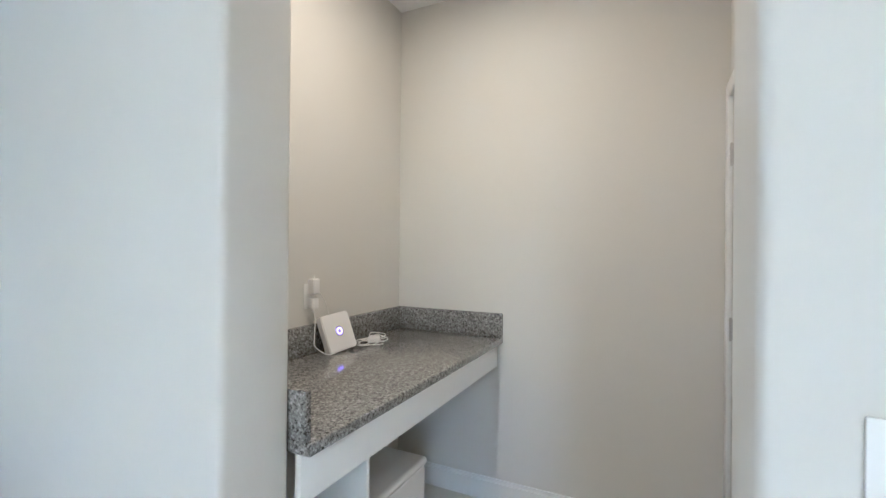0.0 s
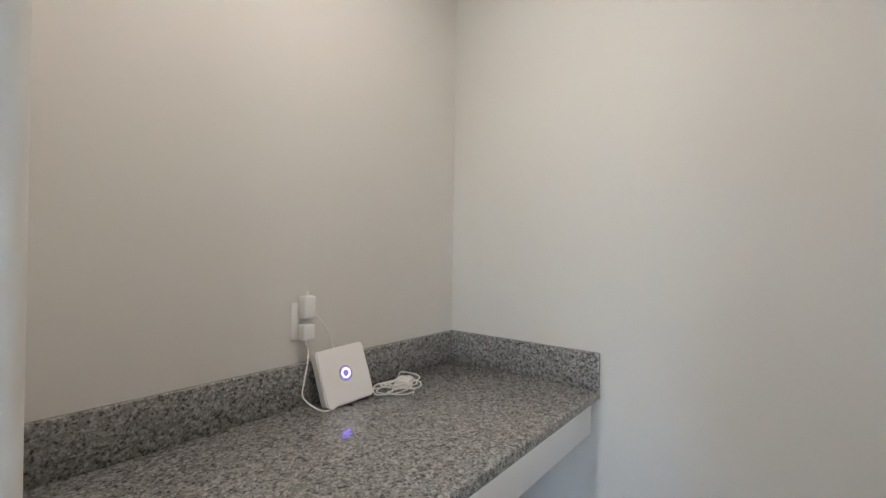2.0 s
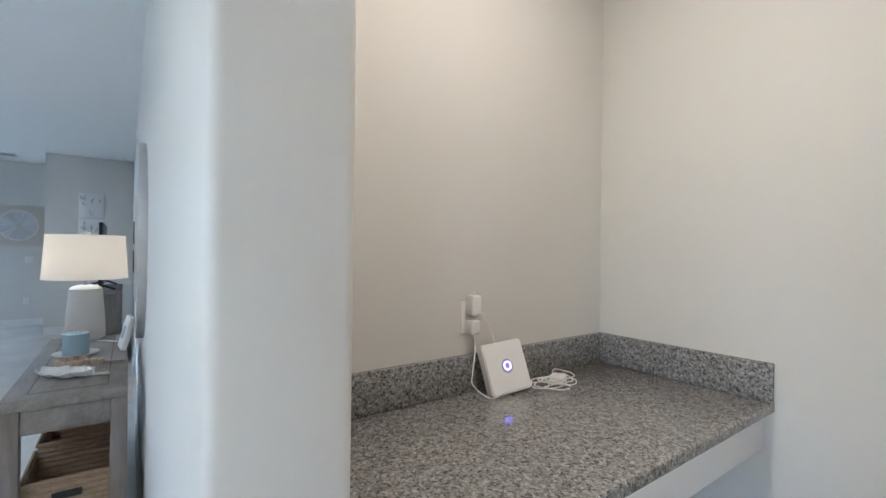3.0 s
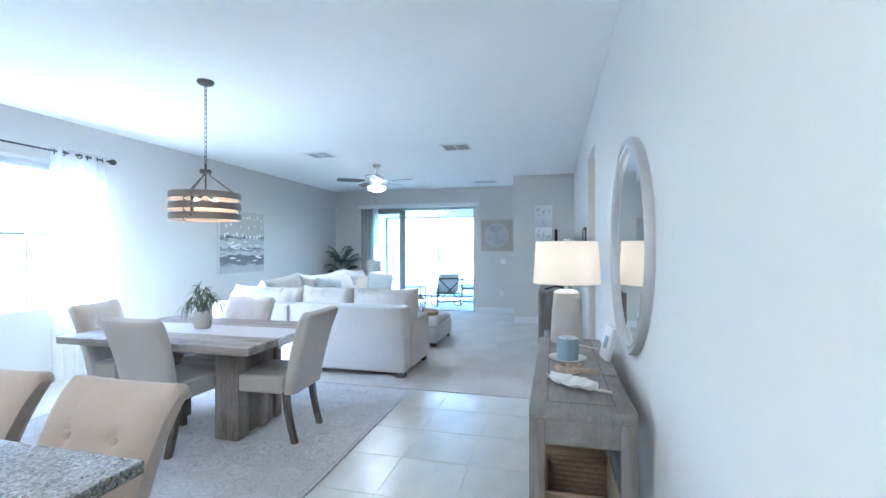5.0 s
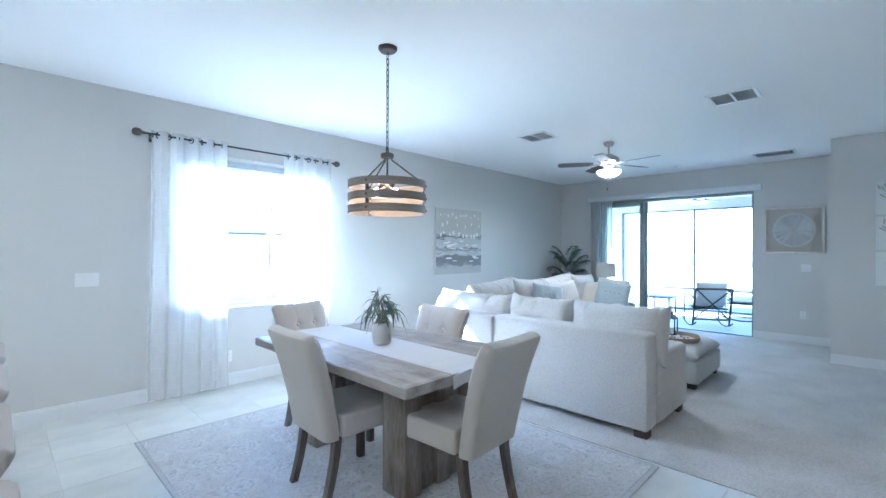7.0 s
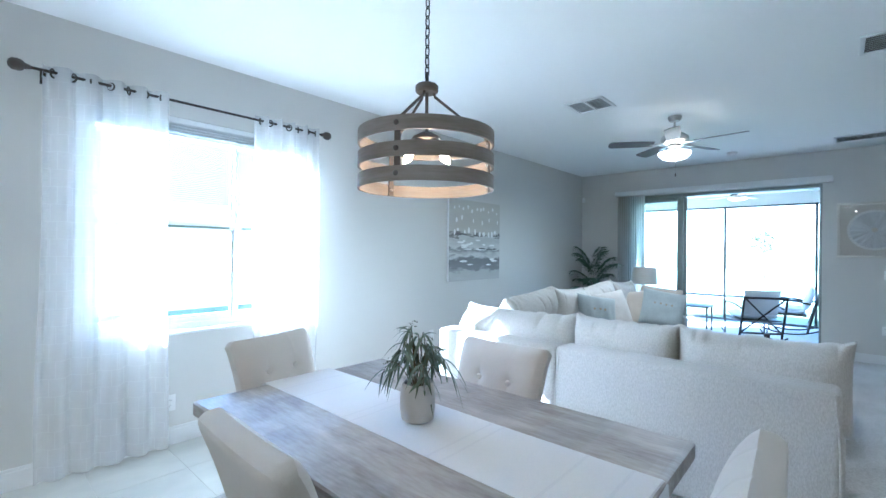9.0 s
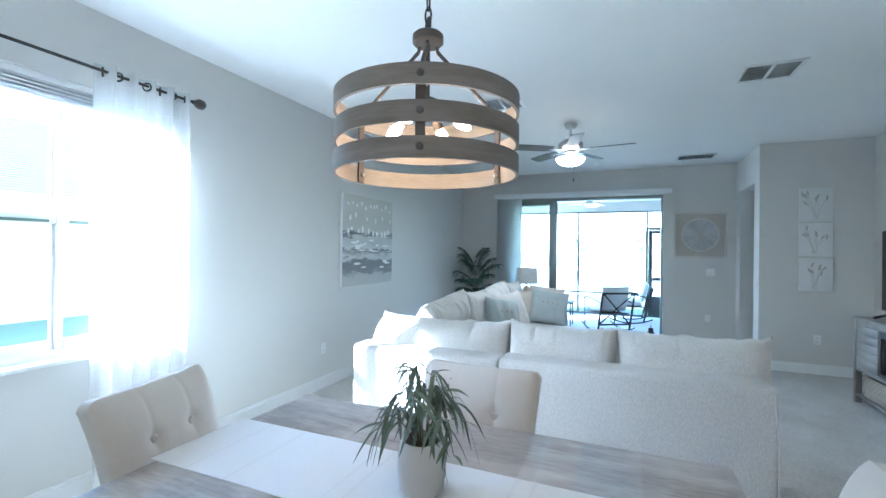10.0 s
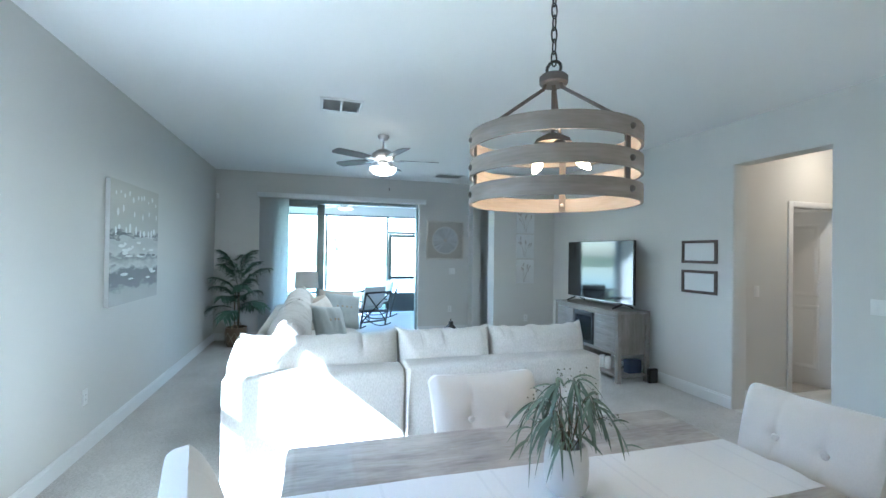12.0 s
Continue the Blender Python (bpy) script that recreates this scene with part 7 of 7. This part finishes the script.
def screen_wall():
    t = thing("screen_enclosure", pose(0, 0, 0), "bronze aluminium insect screen frame of the porch", "screen", kind="structure")
    for y in (-3.03, -1.35, 0.13, 1.05, 2.58):
        part("post", boxes((LX - 0.025, LX + 0.025, y - 0.022, y + 0.022, 0.0, 2.398), bevel=0.002), M["bronze"], t)
    for a, b in ((-3.008, -1.372), (-1.328, 0.108), (1.072, 2.558)):
        part("chair_rail", boxes((LX - 0.02, LX + 0.02, a, b, 0.49, 0.53), bevel=0.002), M["bronze"], t)
        part("bottom_rail", boxes((LX - 0.02, LX + 0.02, a, b, 0.0, 0.05), bevel=0.002), M["bronze"], t)
        s = part("screen_panel", boxes((LX - 0.001, LX + 0.001, a, b, 0.05, 2.36)), M["mesh"], t, "fine insect mesh")
    part("head_rail", boxes((LX - 0.025, LX + 0.025, -3.0, 2.55, 2.362, 2.398), bevel=0.002), M["bronze"], t)
    part("transom_screen", boxes((LX - 0.001, LX + 0.001, 0.153, 1.027, 2.02, 2.36)), M["mesh"], t)
    part("door_head", boxes((LX - 0.025, LX + 0.025, 0.153, 1.027, 1.96, 2.02), bevel=0.002), M["bronze"], t)
    d = part("screen_door", boxes((LX - 0.015, LX + 0.015, 0.16, 0.24, 0.01, 1.955), (LX - 0.015, LX + 0.015, 0.94, 1.02, 0.01, 1.955), (LX - 0.015, LX + 0.015, 0.24, 0.94, 1.875, 1.955), (LX - 0.015, LX + 0.015, 0.24, 0.94, 0.82, 0.90), (LX - 0.012, LX + 0.012, 0.24, 0.94, 0.01, 0.48), bevel=0.002), M["bronze"], t, "bronze screen door with a kick plate")
    part("door_mesh", boxes((LX - 0.001, LX + 0.001, 0.24, 0.94, 0.48, 0.82), (LX - 0.001, LX + 0.001, 0.24, 0.94, 0.90, 1.875)), M["mesh"], d)


screen_wall()


def rocking_chair(m):
    t = thing("rocking_chair", m, "black metal rocking chair with a cross back and pale cushions", "chair", "porch rocking chairs")
    for sx in (-1, 1):
        x = sx * 0.30
        part("rocker", tube([(x, -0.42 + 0.84 * i / 12, 0.02 + 0.10 * ((i - 6) / 6) ** 2) for i in range(13)], 0.012, 8), M["iron"], t)
        part("front_leg", tube([(x, -0.28, 0.065), (x, -0.30, 0.60)], 0.012, 8), M["iron"], t)
        part("rear_leg", tube([(x, 0.25, 0.05), (x, 0.27, 0.16), (x, 0.42, 0.74)], 0.018, 8), M["iron"], t)
        part("armrest", tube([(x, -0.34, 0.585), (x, -0.2, 0.62), (x, 0.1, 0.60), (x, 0.30, 0.56)], 0.014, 8), M["iron"], t)
    part("top_rail", tube([(-0.30, 0.42, 0.735), (0.30, 0.42, 0.735)], 0.018, 8), M["iron"], t)
    part("low_rail", tube([(-0.30, 0.27, 0.16), (0.30, 0.27, 0.16)], 0.016, 8), M["iron"], t)
    for s in (-1, 1):
        part("cross_bar", tube([(-0.29 * s, 0.272 + 0.006 * s, 0.165), (0.29 * s, 0.418 + 0.006 * s, 0.73)], 0.013, 8), M["iron"], t)
    part("seat_frame", boxes((-0.30, 0.30, -0.28, 0.24, 0.345, 0.365), bevel=0.003), M["iron"], t)
    c = seat_pad(0.54, 0.52, 0.13, 71)
    bmesh.ops.translate(c, vec=(0, -0.04, 0.43), verts=c.verts)
    part("seat_cushion", c, M["runner"], t)
    c = cushion(0.52, 0.12, 0.42, 72, 0.16, 0.006)
    bmesh.ops.transform(c, matrix=pose(0, 0.265, 0.65, -16, 0, 0), verts=c.verts)
    part("back_cushion", c, M["runner"], t)
    return t


rk = rocking_chair(pose(-10.45, -0.62, -0.015, 0, 0, -60))
copy_thing(rk, pose(-11.75, -0.22, -0.015, 0, 0, 2))
pt = thing("porch_side_table", pose(-10.7, -1.50, -0.015), "low dark metal porch table", "side table")
part("tabletop", boxes((-0.24, 0.24, -0.24, 0.24, 0.46, 0.485), bevel=0.004), M["iron"], pt)
for sx in (-1, 1):
    for sy in (-1, 1):
        part("leg", boxes((sx * 0.21 - 0.012, sx * 0.21 + 0.012, sy * 0.21 - 0.012, sy * 0.21 + 0.012, 0.0, 0.4595)), M["iron"], pt)

# ---- outdoors ----
slab("ground", [(-400, 400, -400, 400, -0.6, -0.17)], M["grass"], "mown green lawn reaching the horizon", "ground")


def shingle_roof(parent, x0, x1, y_eave, z_eave, y_ridge, z_ridge):
    bm = bmesh.new()
    n = 40
    for i in range(n):
        a, b = i / n, (i + 1) / n
        y0, y1 = y_eave + (y_ridge - y_eave) * a, y_eave + (y_ridge - y_eave) * b
        z0, z1 = z_eave + (z_ridge - z_eave) * a, z_eave + (z_ridge - z_eave) * b
        hip = (abs(y_ridge - y_eave)) * a * 0.9
        c = [bm.verts.new(p) for p in ((x0 + hip, y0, z0 + 0.008), (x1 - hip, y0, z0 + 0.008), (x1 - hip, y1, z1), (x0 + hip, y1, z1), (x0 + hip, y0, z0 - 0.006), (x1 - hip, y0, z0 - 0.006))]
        bm.faces.new((c[0], c[1], c[2], c[3]))
        bm.faces.new((c[4], c[5], c[1], c[0]))
    return part("roof", bm, M["shingle"], parent, "grey shingle roof")


def house(name, m, w, d, label, windows):
    t = thing(name, m, label, "house")
    part("wall", boxes((-w / 2, w / 2, -d, 0, -0.17, 2.6)), M["stucco"], t)
    shingle_roof(t, -w / 2 - 0.4, w / 2 + 0.4, 0.45, 2.5, -d / 2, 2.5 + (d / 2 + 0.45) * 0.5)
    shingle_roof(t, -w / 2 - 0.4, w / 2 + 0.4, -d - 0.45, 2.5, -d / 2, 2.5 + (d / 2 + 0.45) * 0.5)
    part("fascia", boxes((-w / 2 - 0.4, w / 2 + 0.4, 0.42, 0.47, 2.36, 2.52)), M["white"], t)
    part("soffit", boxes((-w / 2 - 0.4, w / 2 + 0.4, 0.001, 0.42, 2.40, 2.42)), M["white"], t)
    for x, z, a, b in windows:
        f = part("window", boxes((x - a / 2, x - a / 2 + 0.05, 0.0005, 0.04, z, z + b), (x + a / 2 - 0.05, x + a / 2, 0.0005, 0.04, z, z + b), (x - a / 2 + 0.05, x + a / 2 - 0.05, 0.0005, 0.04, z, z + 0.05), (x - a / 2 + 0.05, x + a / 2 - 0.05, 0.0005, 0.04, z + b - 0.05, z + b), (x - 0.012, x + 0.012, 0.0005, 0.03, z + 0.05, z + b - 0.05), (x - a / 2 + 0.05, x - 0.012, 0.0005, 0.03, z + b / 2 - 0.012, z + b / 2 + 0.012), (x + 0.012, x + a / 2 - 0.05, 0.0005, 0.03, z + b / 2 - 0.012, z + b / 2 + 0.012)), M["white"], t)
        part("pane", boxes((x - a / 2 + 0.05, x + a / 2 - 0.05, 0.0005, 0.012, z + 0.05, z + b - 0.05)), M["far_glass"], f)


house("neighbour_house", pose(-6.0, -12.0, 0), 16, 10, "white stucco neighbour house with a grey shingle roof", [(-1.85, 0.62, 0.70, 0.75), (4.6, 0.9, 0.9, 1.2)])


def tree(m, height, seed):
    t = thing("tree", m, "leafy green tree on the far lawn", "tree", "trees beyond the porch")
    rr = random.Random(seed)
    bm = bmesh.new()
    tube([(0, 0, -0.2), (0.05, 0.03, height * 0.25), (0.0, 0.1, height * 0.5), (0.1, 0.0, height * 0.85)], 0.16, 8, bm, 0.2)
    tips = []
    for k in range(9):
        a = k * 2.4
        z = height * (0.18 + 0.06 * k)
        e = Vector((math.cos(a) * height * 0.25, math.sin(a) * height * 0.25, z + height * 0.18))
        tube([(0, 0, z), e * 0.5 + Vector((0, 0, z * 0.5)), e], 0.05, 6, bm, 0.3)
        tips.append(e)
    part("trunk", bm, M["bark"], t)
    lf = bmesh.new()
    for e in tips + [Vector((0, 0, height * 0.9))]:
        for k in range(110):
            p = e + Vector((rr.gauss(0, 1), rr.gauss(0, 1), rr.gauss(0, 0.7))) * height * 0.085
            blade_leaf(lf, p, (rr.uniform(-1, 1), rr.uniform(-1, 1), rr.uniform(-0.6, 0.6)), 0.34, 0.09, 0.3, rr.uniform(-1, 1))
    tagged(part("crown", lf, M["foliage"], t), kind="stuff")


slab("pond", [(-52, -19, -60, 60, -0.30, -0.165)], M["water"], "still pond behind the lawn", "water")
for x, y, h, s in ((-96, 2.5, 6.5, 1), (-104, -9.5, 6.0, 4)):
    tree(pose(x, y, -0.17), h, s)

# ---- floor tiles ----
floor = thing("floor", pose(0, 0, 0), "pale beige square porcelain floor tiles", "floor", kind="structure")
tiles(floor, [(CARPET + 0.002, 2.4, WY, TY), (-0.455, 1.255, TY, 4.04), (-5.10, -4.0, TY, 5.6)])
